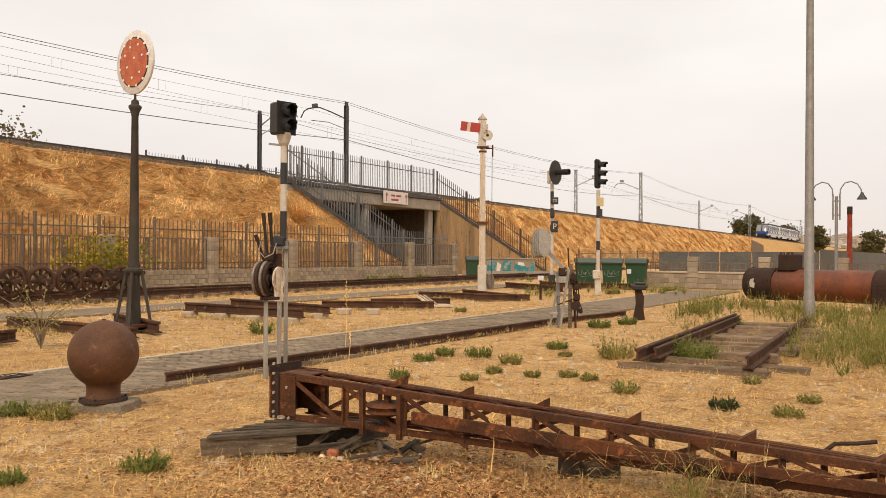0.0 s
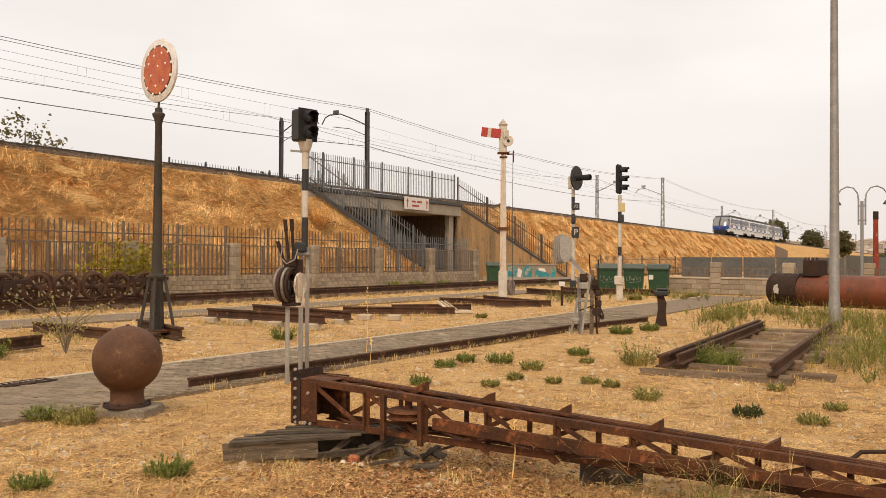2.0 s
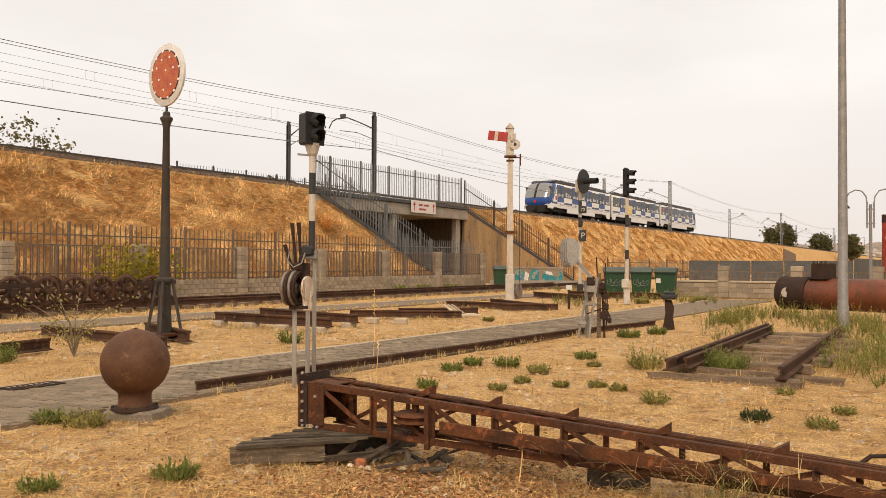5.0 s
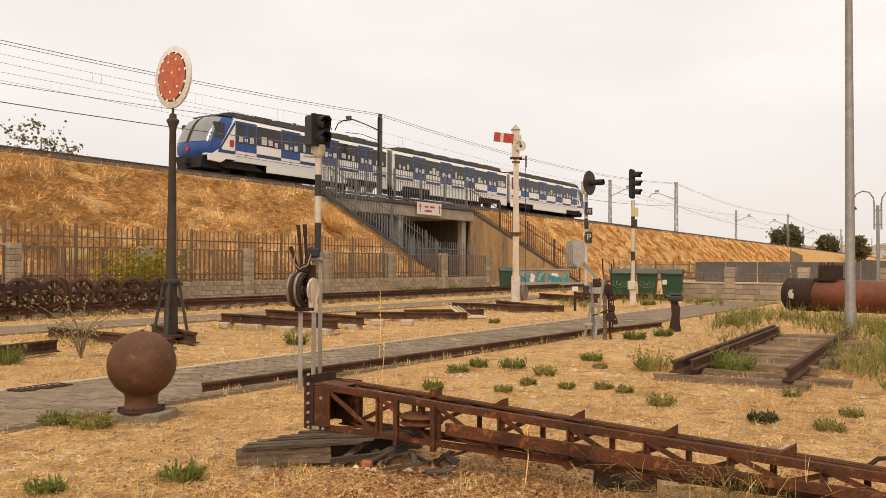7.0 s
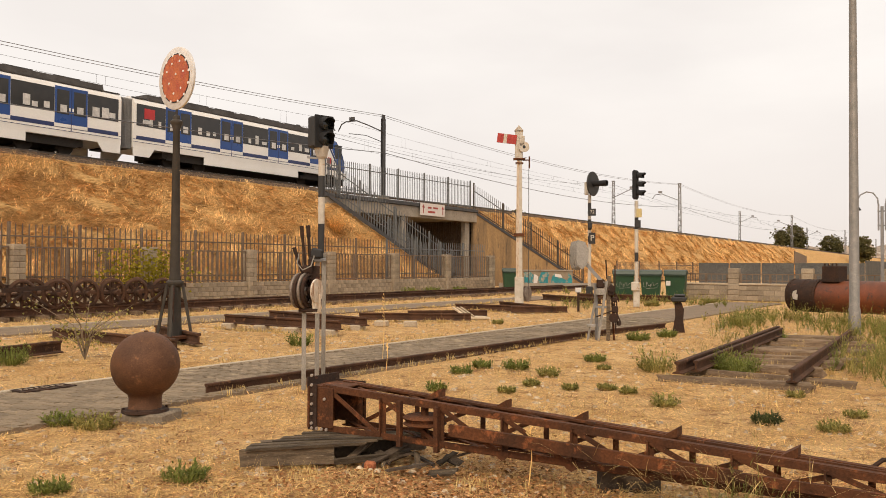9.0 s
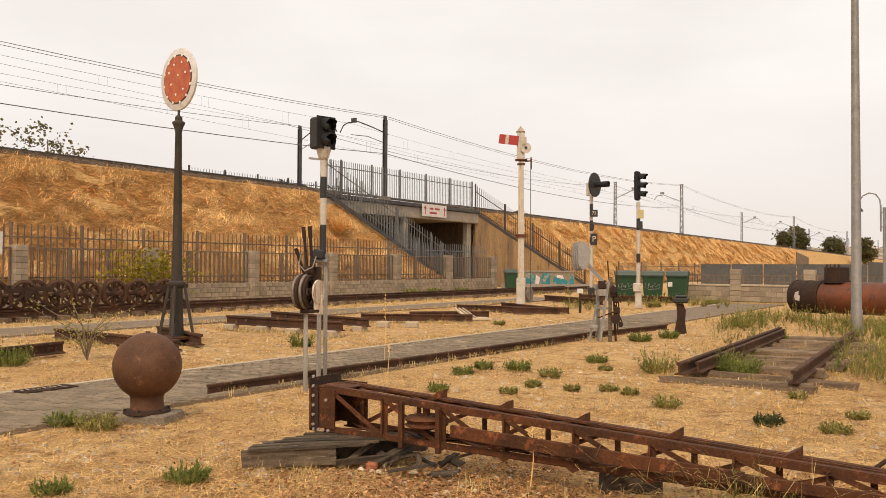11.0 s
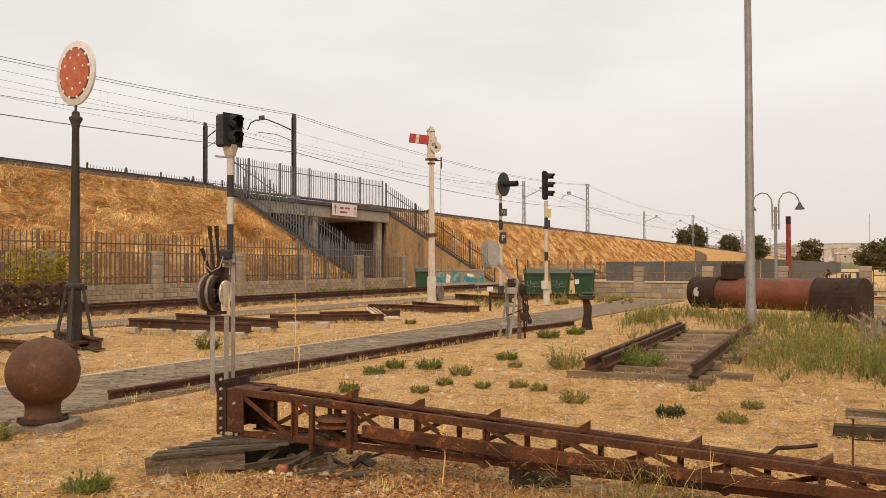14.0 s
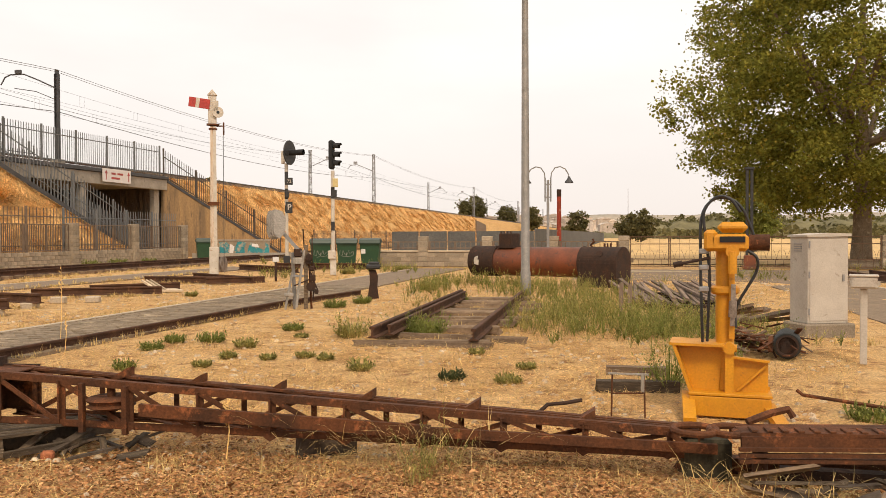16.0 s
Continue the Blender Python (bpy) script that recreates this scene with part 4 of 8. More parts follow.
M["postgrey"] = mat("pale_grey_post", (0.36, 0.33, 0.29), (0.25, 0.225, 0.19), 0.7, 4, 0.2, 0.3, 50, (0.44, 0.40, 0.35), 0.15, stretch=(4, 4, 0.5))
two_light_signal()


def lever_stand():
    t = thing("point_lever_stand", face(-7.16, 7.66), "rusty signal-wire lever stand with grooved pulleys on a pale post", "lever frame")
    bm = BM()
    bx(bm, 0, 0, 0.5, 0.055, 0.05, 1.0, None, 0.004)
    part("post", bm, M["postgrey"], t)
    bm = BM()
    bx(bm, 0.05, 0, 1.0, 0.24, 0.16, 0.05, None, 0.01)
    bx(bm, 0.13, 0.03, 1.28, 0.12, 0.05, 0.55, None, 0.01)
    part("bracket", bm, M["blackrust"], t)
    yaw = Matrix.Rotation(radians(62), 4, "Z")
    for i, (o, r) in enumerate(((-0.1, 0.2), (-0.05, 0.21), (0.0, 0.21), (0.05, 0.2))):
        m = Matrix.Translation((0.02 + o * 0.9, -0.02, 1.24)) @ yaw @ Matrix.Rotation(radians(90), 4, "X")
        bm = BM()
        hoop(bm, r, 0.02, m)
        hoop(bm, r * 0.8, 0.012, m)
        lathe(bm, [(0.05, -0.02), (0.05, 0.02)], 10, m)
        part("pulley", bm, M["pulley"] if i % 2 == 0 else M["blackrust"], t, "iron pulley wheel")
    bm = BM()
    lathe(bm, [(0.15, 0), (0.15, 0.025)], 24, Matrix.Translation((0.14, -0.1, 1.24)) @ yaw @ Matrix.Rotation(radians(90), 4, "X"))
    bx(bm, 0.15, -0.06, 1.08, 0.11, 0.03, 0.24, None, 0.01)
    part("face_plate", bm, M["whiterust"], t, "white plate with flaking rust")
    for a, b in (((0.02, 0, 1.45), (-0.04, -0.02, 2.05)), ((0.08, 0, 1.45), (0.04, -0.02, 2.06)), ((-0.02, 0, 1.45), (-0.13, -0.04, 1.78))):
        bm = BM()
        bar(bm, a, b, 0.026, 0.03)
        bar(bm, Vector(b) * 0.75 + Vector(a) * 0.25, b, 0.036, 0.04)
        part("lever", bm, M["blackrust"], t, "dark upright lever")
    bm = BM()
    bx(bm, 0.03, 0, 1.5, 0.13, 0.12, 0.12, None, 0.03)
    bx(bm, 0.08, -0.03, 1.6, 0.07, 0.08, 0.12, None, 0.02)
    part("pivot_block", bm, M["blackrust"], t)
    bm = BM()
    tube(bm, [(-0.07, -0.04, 1.7), (-0.09, -0.08, 1.58), (-0.02, -0.1, 1.5), (0.08, -0.1, 1.55), (0.12, -0.08, 1.68)], 0.008)
    part("link", bm, M["postgrey"], t)


M["pulley"] = mat("worn_pulley", (0.30, 0.25, 0.21), (0.19, 0.14, 0.11), 0.6, 6, 0.4, 0.3, 50)
lever_stand()


def semaphore():
    t = thing("semaphore_signal", face(-15.04, 27.95), "white rust-streaked semaphore signal with a horizontal red arm", "railway signal")
    bm = BM()
    bx(bm, 0, 0, 0.05, 0.75, 0.6, 0.12, None, 0.03)
    part("footing", bm, M["lime"], t)
    for s, mt in ((-0.06, M["whiterust"]), (0.06, M["white"])):
        bm = BM()
        vs = []
        for w0, z in ((0.07, 0.08), (0.052, 5.6)):
            for a, b in ((-1, -1), (1, -1), (1, 1), (-1, 1)):
                vs.append(bm.verts.new((s * (1 if z < 1 else 0.8) + a * w0, b * 0.1, z)))
        for f in ((3, 2, 1, 0), (4, 5, 6, 7), (0, 1, 5, 4), (1, 2, 6, 5), (2, 3, 7, 6), (3, 0, 4, 7)):
            bm.faces.new([vs[i] for i in f])
        part("mast", bm, mt, t, "white painted mast face" if s > 0 else "rust-streaked mast face")
    bm = BM()
    bx(bm, 0, 0, 0.6, 0.34, 0.24, 1.1, None, 0.02)
    part("lower_casing", bm, M["white"], t)
    bm = BM()
    vs = [(-0.16, 6.72), (0.16, 6.72), (0.0, 6.98)]
    bx(bm, -0.02, 0, 6.2, 0.3, 0.24, 1.1, None, 0.02)
    prism(bm, [(-0.19, 6.74), (0.15, 6.74), (-0.02, 6.95)], -0.16, 0.16, I4)
    part("head_casing", bm, M["white"], t)
    bm = BM()
    bx(bm, 0, 0, 5.66, 0.46, 0.3, 0.06), bx(bm, 0, 0, 5.5, 0.3, 0.26, 0.05), bx(bm, 0, 0, 2.75, 0.42, 0.3, 0.12)
    part("clamp", bm, M["rust"], t)
    bm = BM()
    mm = Matrix.Translation((-0.12, -0.16, 6.38)) @ Matrix.Rotation(radians(7), 4, "Y")
    bx(bm, -0.36, 0, 0, 0.74, 0.03, 0.36, mm, 0.006)
    arm = part("arm", bm, M["red"], t, "red arm")
    bm = BM()
    bx(bm, -0.42, -0.02, 0, 0.13, 0.012, 0.36, mm)
    part("stripe", bm, M["white"], arm, "white stripe")
    bm = BM()
    m2 = Matrix.Translation((0.18, -0.17, 6.1)) @ Matrix.Rotation(radians(90), 4, "X")
    lathe(bm, [(0.2, 0), (0.2, 0.04)], 20, m2), bx(bm, 0.1, -0.19, 6.33, 0.2, 0.04, 0.4, None, 0.02)
    part("spectacle", bm, M["white"], t, "white spectacle plate")
    bm = BM()
    lathe(bm, [(0.055, 0.03), (0.055, 0.06)], 16, m2)
    part("spectacle_glass", bm, M["lens"], t)
    bm = BM()
    rod(bm, (0.36, -0.05, 0.5), (0.36, -0.05, 5.6), 0.012, None, 5)
    part("wire", bm, M["steel"], t)
    bm = BM()
    bar(bm, (0.12, -0.05, 5.6), (0.4, -0.05, 5.62), 0.04, 0.04), rod(bm, (0.38, -0.05, 5.3), (0.38, -0.05, 5.75), 0.03)
    part("crank", bm, M["rust"], t)
    bm = BM()
    m3 = Matrix.Translation((0.32, -0.05, 0.5)) @ Matrix.Rotation(radians(65), 4, "Z") @ Matrix.Rotation(radians(90), 4, "X")
    lathe(bm, [(0.3, -0.04), (0.24, -0.02), (0.24, 0.02), (0.3, 0.04)], 24, m3)
    part("pulley", bm, M["pulley"], t, "iron wire pulley")


semaphore()


def text_on(name, s, size, m, material, parent, ext=0.004):
    c = bpy.data.curves.new(name, "FONT")
    c.body, c.size, c.extrude, c.align_x, c.align_y = s, size, ext, "CENTER", "CENTER"
    tmp = bpy.data.objects.new("tmp", c)
    scene.collection.objects.link(tmp)
    bpy.context.view_layer.update()
    me = bpy.data.meshes.new_from_object(tmp.evaluated_get(bpy.context.evaluated_depsgraph_get()))
    bpy.data.objects.remove(tmp)
    me.materials.clear()
    me.materials.append(material)
    ob = new(name, me)
    ob.parent, ob.matrix_basis = parent, m
    return ob


def disc_lamp_signal():
    t = thing("disc_lamp_signal", face(-16.0, 36.8), "round black signal head with a long hood on a banded pole", "railway signal")
    banded_pole(t, ((0.5, 2.7, "w"), (2.7, 3.0, "b"), (3.0, 3.3, "w"), (3.3, 3.8, "b"), (3.8, 4.05, "w"), (4.05, 4.6, "b"), (4.6, 5.0, "w")), 0.085)
    bm = BM()
    bx(bm, 0, 0, 0.3, 0.32, 0.32, 0.6, None, 0.03)
    part("footing", bm, M["black"], t)
    m = pose(0.16, -0.1, 5.5, 0, 0, 61)
    bm = BM()
    lathe(bm, [(0.57, -0.03), (0.59, 0.0), (0.57, 0.03)], 36, m @ Matrix.Rotation(radians(90), 4, "X"))
    part("disc", bm, M["black"], t, "black round backboard", True)
    bm = BM()
    lathe(bm, [(0.13, 0.0), (0.14, 0.74), (0.125, 0.74), (0.11, 0.3)], 18, m @ Matrix.Rotation(radians(90), 4, "X"))
    part("hood", bm, M["black2"], t, "long black tube hood", True)
    bm = BM()
    bx(bm, -0.14, 0.1, 5.3, 0.2, 0.24, 0.62, None, 0.03)
    part("housing", bm, M["white"], t, "white lamp housing")
    for z, s, w, h in ((4.14, "72", 0.36, 0.34), (2.9, "P", 0.32, 0.54)):
        bm = BM()
        bx(bm, 0.12, -0.14, z, w, 0.04, h, None, 0.01)
        pl = part("plate", bm, M["black"], t, "black plate")
        text_on("lettering", s, h * (0.72 if s == "P" else 0.62), pose(0.13, -0.165, z, 90), M["white"], pl)
    bm = BM()
    bx(bm, 0.02, -0.12, 3.5, 0.2, 0.2, 0.3, None, 0.03)
    part("small_lamp", bm, M["black"], t)


disc_lamp_signal()


def three_light_signal():
    t = thing("light_signal", face(-11.4, 30.7), "three-lamp black light signal on a banded pole with yellow plate", "railway signal", "light signals")
    banded_pole(t, ((0.9, 1.75, "w"), (1.75, 2.1, "b"), (2.1, 3.0, "w"), (3.0, 3.45, "b"), (3.45, 4.1, "w")), 0.075)
    bm = BM()
    bx(bm, 0, 0, 0.45, 0.24, 0.24, 0.9, None, 0.02), bx(bm, -0.05, -0.1, 0.8, 0.3, 0.2, 0.34, None, 0.03)
    part("control_box", bm, M["white"], t, "white control box at the foot")
    m = pose(0, 0, 4.72, 0, 0, 66)
    bm = BM()
    bx(bm, 0, 0.04, 0, 0.36, 0.16, 1.14, m, 0.06)
    head = part("lamp_head", bm, M["black2"], t)
    for z in (-0.34, 0.0, 0.34):
        bm = BM()
        hood(bm, (0, -0.06, z), 0.12, 0.3, m)
        part("hood", bm, M["black2"], head)
        bm = BM()
        lathe(bm, [(0.11, 0), (0.08, 0.03)], 14, m @ Matrix.Translation((0, -0.06, z)) @ Matrix.Rotation(radians(90), 4, "X"))
        part("lens", bm, M["lens"], head)
    bm = BM()
    bx(bm, 0.1, -0.1, 3.62, 0.2, 0.05, 0.34, pose(0, 0, 0, 0, 0, 0), 0.01)
    part("yellow_plate", bm, M["paleyellow"], t, "worn yellow plate")
    bm = BM()
    bx(bm, 0.06, -0.1, 3.2, 0.2, 0.06, 0.28, None, 0.01)
    part("number_plate", bm, M["black"], t, "small black plate")


M["paleyellow"] = mat("worn_yellow", (0.60, 0.50, 0.26), (0.52, 0.40, 0.18), 0.7, 5, 0, 0.05, 40)
three_light_signal()


M["oldwood"] = mat("old_plank", (0.155, 0.112, 0.072), (0.065, 0.047, 0.031), 0.9, 4, 0, 0.8, 30, (0.26, 0.21, 0.15), 0.15, stretch=(1, 8, 8), island=0.4)


def weight_stand():
    t = thing("wire_tensioner", face(-6.86, 16.38), "weathered wire-tensioning stand with a tilted stack of grey weights", "lever frame")
    for a, b, w, m, lab in (((0.15, 0.02, 0), (0.16, 0.02, 1.36), 0.12, "oldwood", "grey wooden post"), ((-0.06, -0.08, 0), (0.12, -0.05, 1.26), 0.065, "postgrey", "pale iron leg"),
                            ((-0.08, 0.05, 0), (-0.12, 0.03, 1.2), 0.07, "galv", "grey iron leg"), ((-0.28, -0.1, 0), (-0.13, 0, 0.78), 0.045, "postgrey", "pale iron leg"), ((0.27, 0.1, 0), (0.22, 0.05, 1.1), 0.04, "rust", "rusty leg")):
        bm = BM()
        bar(bm, a, b, w, w * 0.7)
        part("leg", bm, M[m], t, lab)
    for c, s_, m in (((-0.2, -0.06, 0.31), (0.2, 0.1, 0.06), "postgrey"), ((-0.02, -0.08, 1.02), (0.2, 0.05, 0.12), "postgrey"), ((0.02, 0, 0.7), (0.3, 0.05, 0.05), "galv")):
        bm = BM()
        bx(bm, *c, *s_, None, 0.008)
        part("crossbar", bm, M[m], t)
    bm = BM()
    bx(bm, -0.01, 0, 1.2, 0.17, 0.14, 0.2, None, 0.03)
    part("pivot_block", bm, M["blackrust"], t, "dark iron pivot")
    for o in (-0.05, 0.05):
        bm = BM()
        bar(bm, (0.05, o, 1.2), (-0.42, o, 1.74), 0.03, 0.075)
        part("beam", bm, M["galv"], t)
    for i in range(4):
        bm = BM()
        mm = Matrix.Translation((-0.39 - 0.045 * i, -0.16 + 0.085 * i, 1.8 - 0.01 * i)) @ Matrix.Rotation(radians(14), 4, "Z")
        prism(bm, [(-0.09, 0.31), (0.06, 0.27), (0.14, 0.1), (0.1, -0.2), (0.0, -0.3), (-0.1, -0.24), (-0.13, -0.12), (-0.13, 0.2)], -0.03, 0.03, mm)
        part("weight", bm, M["weightgrey"], t, "pale grey weight plate with dark scars")
    for a, b in (((0.28, 0, 0.5), (0.29, 0, 1.58)), ((0.12, 0.05, 1.3), (0.1, 0.05, 1.7)), ((0.2, -0.03, 1.2), (0.37, -0.03, 0.82)), ((0.3, -0.02, 0.2), (0.33, -0.02, 0.95)), ((0.2, -0.05, 0.9), (0.4, -0.05, 0.4)), ((-0.1, -0.08, 0.5), (0.3, -0.08, 0.66))):
        bm = BM()
        bar(bm, a, b, 0.022, 0.026)
        part("rod", bm, M["blackrust"], t, "rusty rod")
    for x, z, q in ((0.26, 1.0, 0.12), (0.32, 0.85, 0.1), (0.29, 0.66, 0.13), (0.36, 0.38, 0.09)):
        bm = BM()
        bx(bm, x, -0.04, z, q, 0.1, q * 1.1, pose(0, 0, 0, 0, rnd.uniform(-4, 4), 0), 0.02)
        part("link_block", bm, M["blackrust"], t, "rusty link")
    for x, z, q in ((0.26, 0.48, 0.1), (0.22, 1.1, 0.07)):
        bm = BM()
        lathe(bm, [(q, -0.03), (q * 0.7, 0), (q, 0.03)], 16, Matrix.Translation((x, -0.1, z)) @ Matrix.Rotation(radians(90), 4, "X"))
        part("pulley", bm, M["blackrust"], t)


M["weightgrey"] = mat("scarred_grey", (0.36, 0.335, 0.30), (0.29, 0.265, 0.235), 0.75, 4, 0, 0.2, 40, (0.10, 0.085, 0.07), 0.2)


weight_stand()


def buffer_post():
    t = thing("buffer_post", face(-6.15, 19.35), "short rusty iron post with a dark mushroom head", "post")
    bm = BM()
    prism(bm, [(-0.15, 0), (0.14, 0), (0.1, 0.3), (0.12, 0.55), (0.06, 0.72), (-0.1, 0.72), (-0.08, 0.4)], -0.05, 0.05, I4)
    part("stem", bm, M["blackrust"], t)
    bm = BM()
    bx(bm, 0, 0, 0.79, 0.34, 0.3, 0.12, None, 0.03), bx(bm, 0.02, 0, 0.88, 0.26, 0.24, 0.06, None, 0.02)
    part("head", bm, M["black"], t)


buffer_post()


def lamp_pole():
    t = thing("light_pole", pose(-2.65, 21.3, 0), "tall tapered galvanised steel light pole", "lamp post")
    bm = BM()
    lathe(bm, [(0.135, 0), (0.13, 0.6), (0.115, 0.62), (0.07, 10.0)], 20)
    part("shaft", bm, M["galv2"], t, "", True)
    bm = BM()
    tube(bm, [(0, 0, 9.95), (0.1, -0.4, 10.2), (0.2, -1.0, 10.3)], 0.04)
    bx(bm, 0.25, -1.3, 10.3, 0.25, 0.6, 0.12, None, 0.03)
    part("lantern", bm, M["galv2"], t)


M["galv2"] = mat("weathered_galvanised", (0.26, 0.235, 0.21), (0.20, 0.185, 0.165), 0.6, 6, 0.3, 0.1, 80, (0.36, 0.31, 0.26), 0.12)
lamp_pole()


def boiler():
    a, b = Vector((-4.95, 26.6, 0)), Vector((-0.2, 24.55, 0))
    L = (b - a).length
    t = thing("locomotive_boiler", Matrix.Translation(a) @ Matrix.Rotation(math.atan2(b.y - a.y, b.x - a.x), 4, "Z"), "rust-red steam locomotive boiler lying in the weeds", "boiler")
    ax = Matrix.Translation((0, 0, 0.72)) @ Matrix.Rotation(radians(90), 4, "Y")
    bm = BM()
    lathe(bm, [(0.45, 0.9), (0.455, 1.0), (0.455, L - 1.2)], 40, ax)
    part("barrel", bm, M["rustred"], t, "red-brown rusted barrel", True)
    bm = BM()
    lathe(bm, [(0.3, 0.0), (0.47, 0.0), (0.48, 0.04), (0.48, 0.95), (0.46, 0.95)], 40, ax)
    sb = part("smokebox", bm, M["blackrust"], t, "sooty black smokebox", True)
    for x in (0.05, 0.48, 0.92, L - 1.25):
        bm = BM()
        lathe(bm, [(0.475, x - 0.03), (0.49, x - 0.02), (0.49, x + 0.02), (0.475, x + 0.03)], 40, ax)
        part("band", bm, M["blackrust"], t)
    bm = BM()
    n, poly = 18, [(-0.49, 0.02), (-0.52, 0.7)]
    for i in range(n + 1):
        th = math.pi - math.pi * i / n
        poly.append((0.52 * math.cos(th), 0.72 + 0.48 * math.sin(th)))
    poly += [(0.52, 0.7), (0.49, 0.02)]
    prism(bm, poly, -L, -L + 1.22, Matrix.Rotation(radians(90), 4, "Z"))
    fb = part("firebox", bm, M["blackrust"], t, "riveted dark firebox")
    bm = BM()
    bmesh.ops.create_icosphere(bm, subdivisions=1, radius=0.022)
    rv = mesh_of("rivet", bm, M["blackrust"])
    for i in range(9):
        for j in range(9):
            z = 0.12 + j * 0.1
            yy = -0.505 if z < 0.72 else -0.52 * math.sqrt(max(0.02, 1 - ((z - 0.72) / 0.48) ** 2))
            piece("rivet", rv, fb, pose(L - 1.15 + i * 0.135, yy, z))
    for i in range(22):
        th = 2 * math.pi * i / 22
        for x in (0.1, 0.86):
            piece("rivet", rv, sb, pose(x, 0.485 * math.cos(th), 0.72 + 0.485 * math.sin(th)))
    bm = BM()
    bx(bm, 1.3, 0, 1.36, 0.5, 0.5, 0.5, None, 0.03), bx(bm, 1.3, 0, 1.18, 0.62, 0.6, 0.06)
    for i in range(4):
        rod(bm, (1.12 + 0.12 * i, -0.2, 1.6), (1.12 + 0.12 * i, -0.2, 1.68), 0.025, None, 6)
    part("dome", bm, M["blackrust"], t, "dark square steam dome")
    bm = BM()
    tube(bm, [(L - 1.0, 0, 1.16), (L - 1.02, -0.02, 1.26), (L - 0.92, -0.02, 1.34), (L - 0.98, 0, 1.42)], 0.035)
    for i in range(3):
        rod(bm, (L - 0.6 + 0.1 * i, 0, 1.18), (L - 0.6 + 0.1 * i, 0, 1.3), 0.03, None, 8)
    part("valve", bm, M["rust"], t)
    bm = BM()
    lathe(bm, [(0.1, 0.0), (0.1, 0.06), (0.06, 0.06)], 16, Matrix.Translation((L - 0.55, -0.4, 0.98)) @ Matrix.Rotation(radians(65), 4, "X"))
    part("washout_port", bm, M["blackrust"], t)
    bm = BM()
    mm = Matrix.Translation((0.36, -0.475, 0.75))
    prism(bm, [(-0.07, -0.12), (0.06, -0.15), (0.09, 0.0), (0.03, 0.03), (0.05, 0.14), (-0.06, 0.1), (-0.1, 0.0)], -0.02, 0.01, mm)
    part("paint_patch", bm, M["white"], t, "torn white patch")


boiler()


def short_track():
    t = thing("display_track", pose(0, 0, 0), "short length of rusty track on weathered wooden sleepers", "railway track")
    a0, a1, b0, b1 = Vector((-3.52, 11.0, 0.12)), Vector((-3.86, 19.0, 0.12)), Vector((-2.08, 11.0, 0.12)), Vector((-2.42, 19.0, 0.12))
    for p, q in ((a0, a1), (b0, b1)):
        bm = BM()
        rail_bar(bm, p, q, 1.05)
        part("rail", bm, M["rustrail"], t, "rusty rail")
    for p, q in ((a0 + Vector((0.13, 0.4, 0)), a1 + Vector((0.13, -0.3, 0))),):
        bm = BM()
        rail_bar(bm, p, q, 0.95)
        part("guard_rail", bm, M["rustrail"], t, "rusty guard rail")
    kinds = []
    for w in (1.95, 2.3, 1.7):
        bm = BM()
        bx(bm, 0, 0, 0, w, 0.17, 0.15, None, 0.03)
        for v in bm.verts:
            v.co += Vector((rnd.uniform(-0.05, 0.05), rnd.uniform(-0.02, 0.02), rnd.uniform(-0.012, 0.012)))
        kinds.append(mesh_of("sleeper", bm, M["wood"]))
    for i in range(10):
        k = (i + 0.12) / 9.4
        c = (a0 + b0) / 2 * (1 - k) + (a1 + b1) / 2 * k
        piece("sleeper", kinds[i % 3], t, pose(c.x + 0.12 + rnd.uniform(-0.25, 0.3), c.y + rnd.uniform(-0.12, 0.12), 0.045 + rnd.uniform(-0.02, 0.015), rnd.uniform(-7, 7), rnd.uniform(-1.5, 1.5), 2.5 + rnd.uniform(-6, 6)))


short_track()


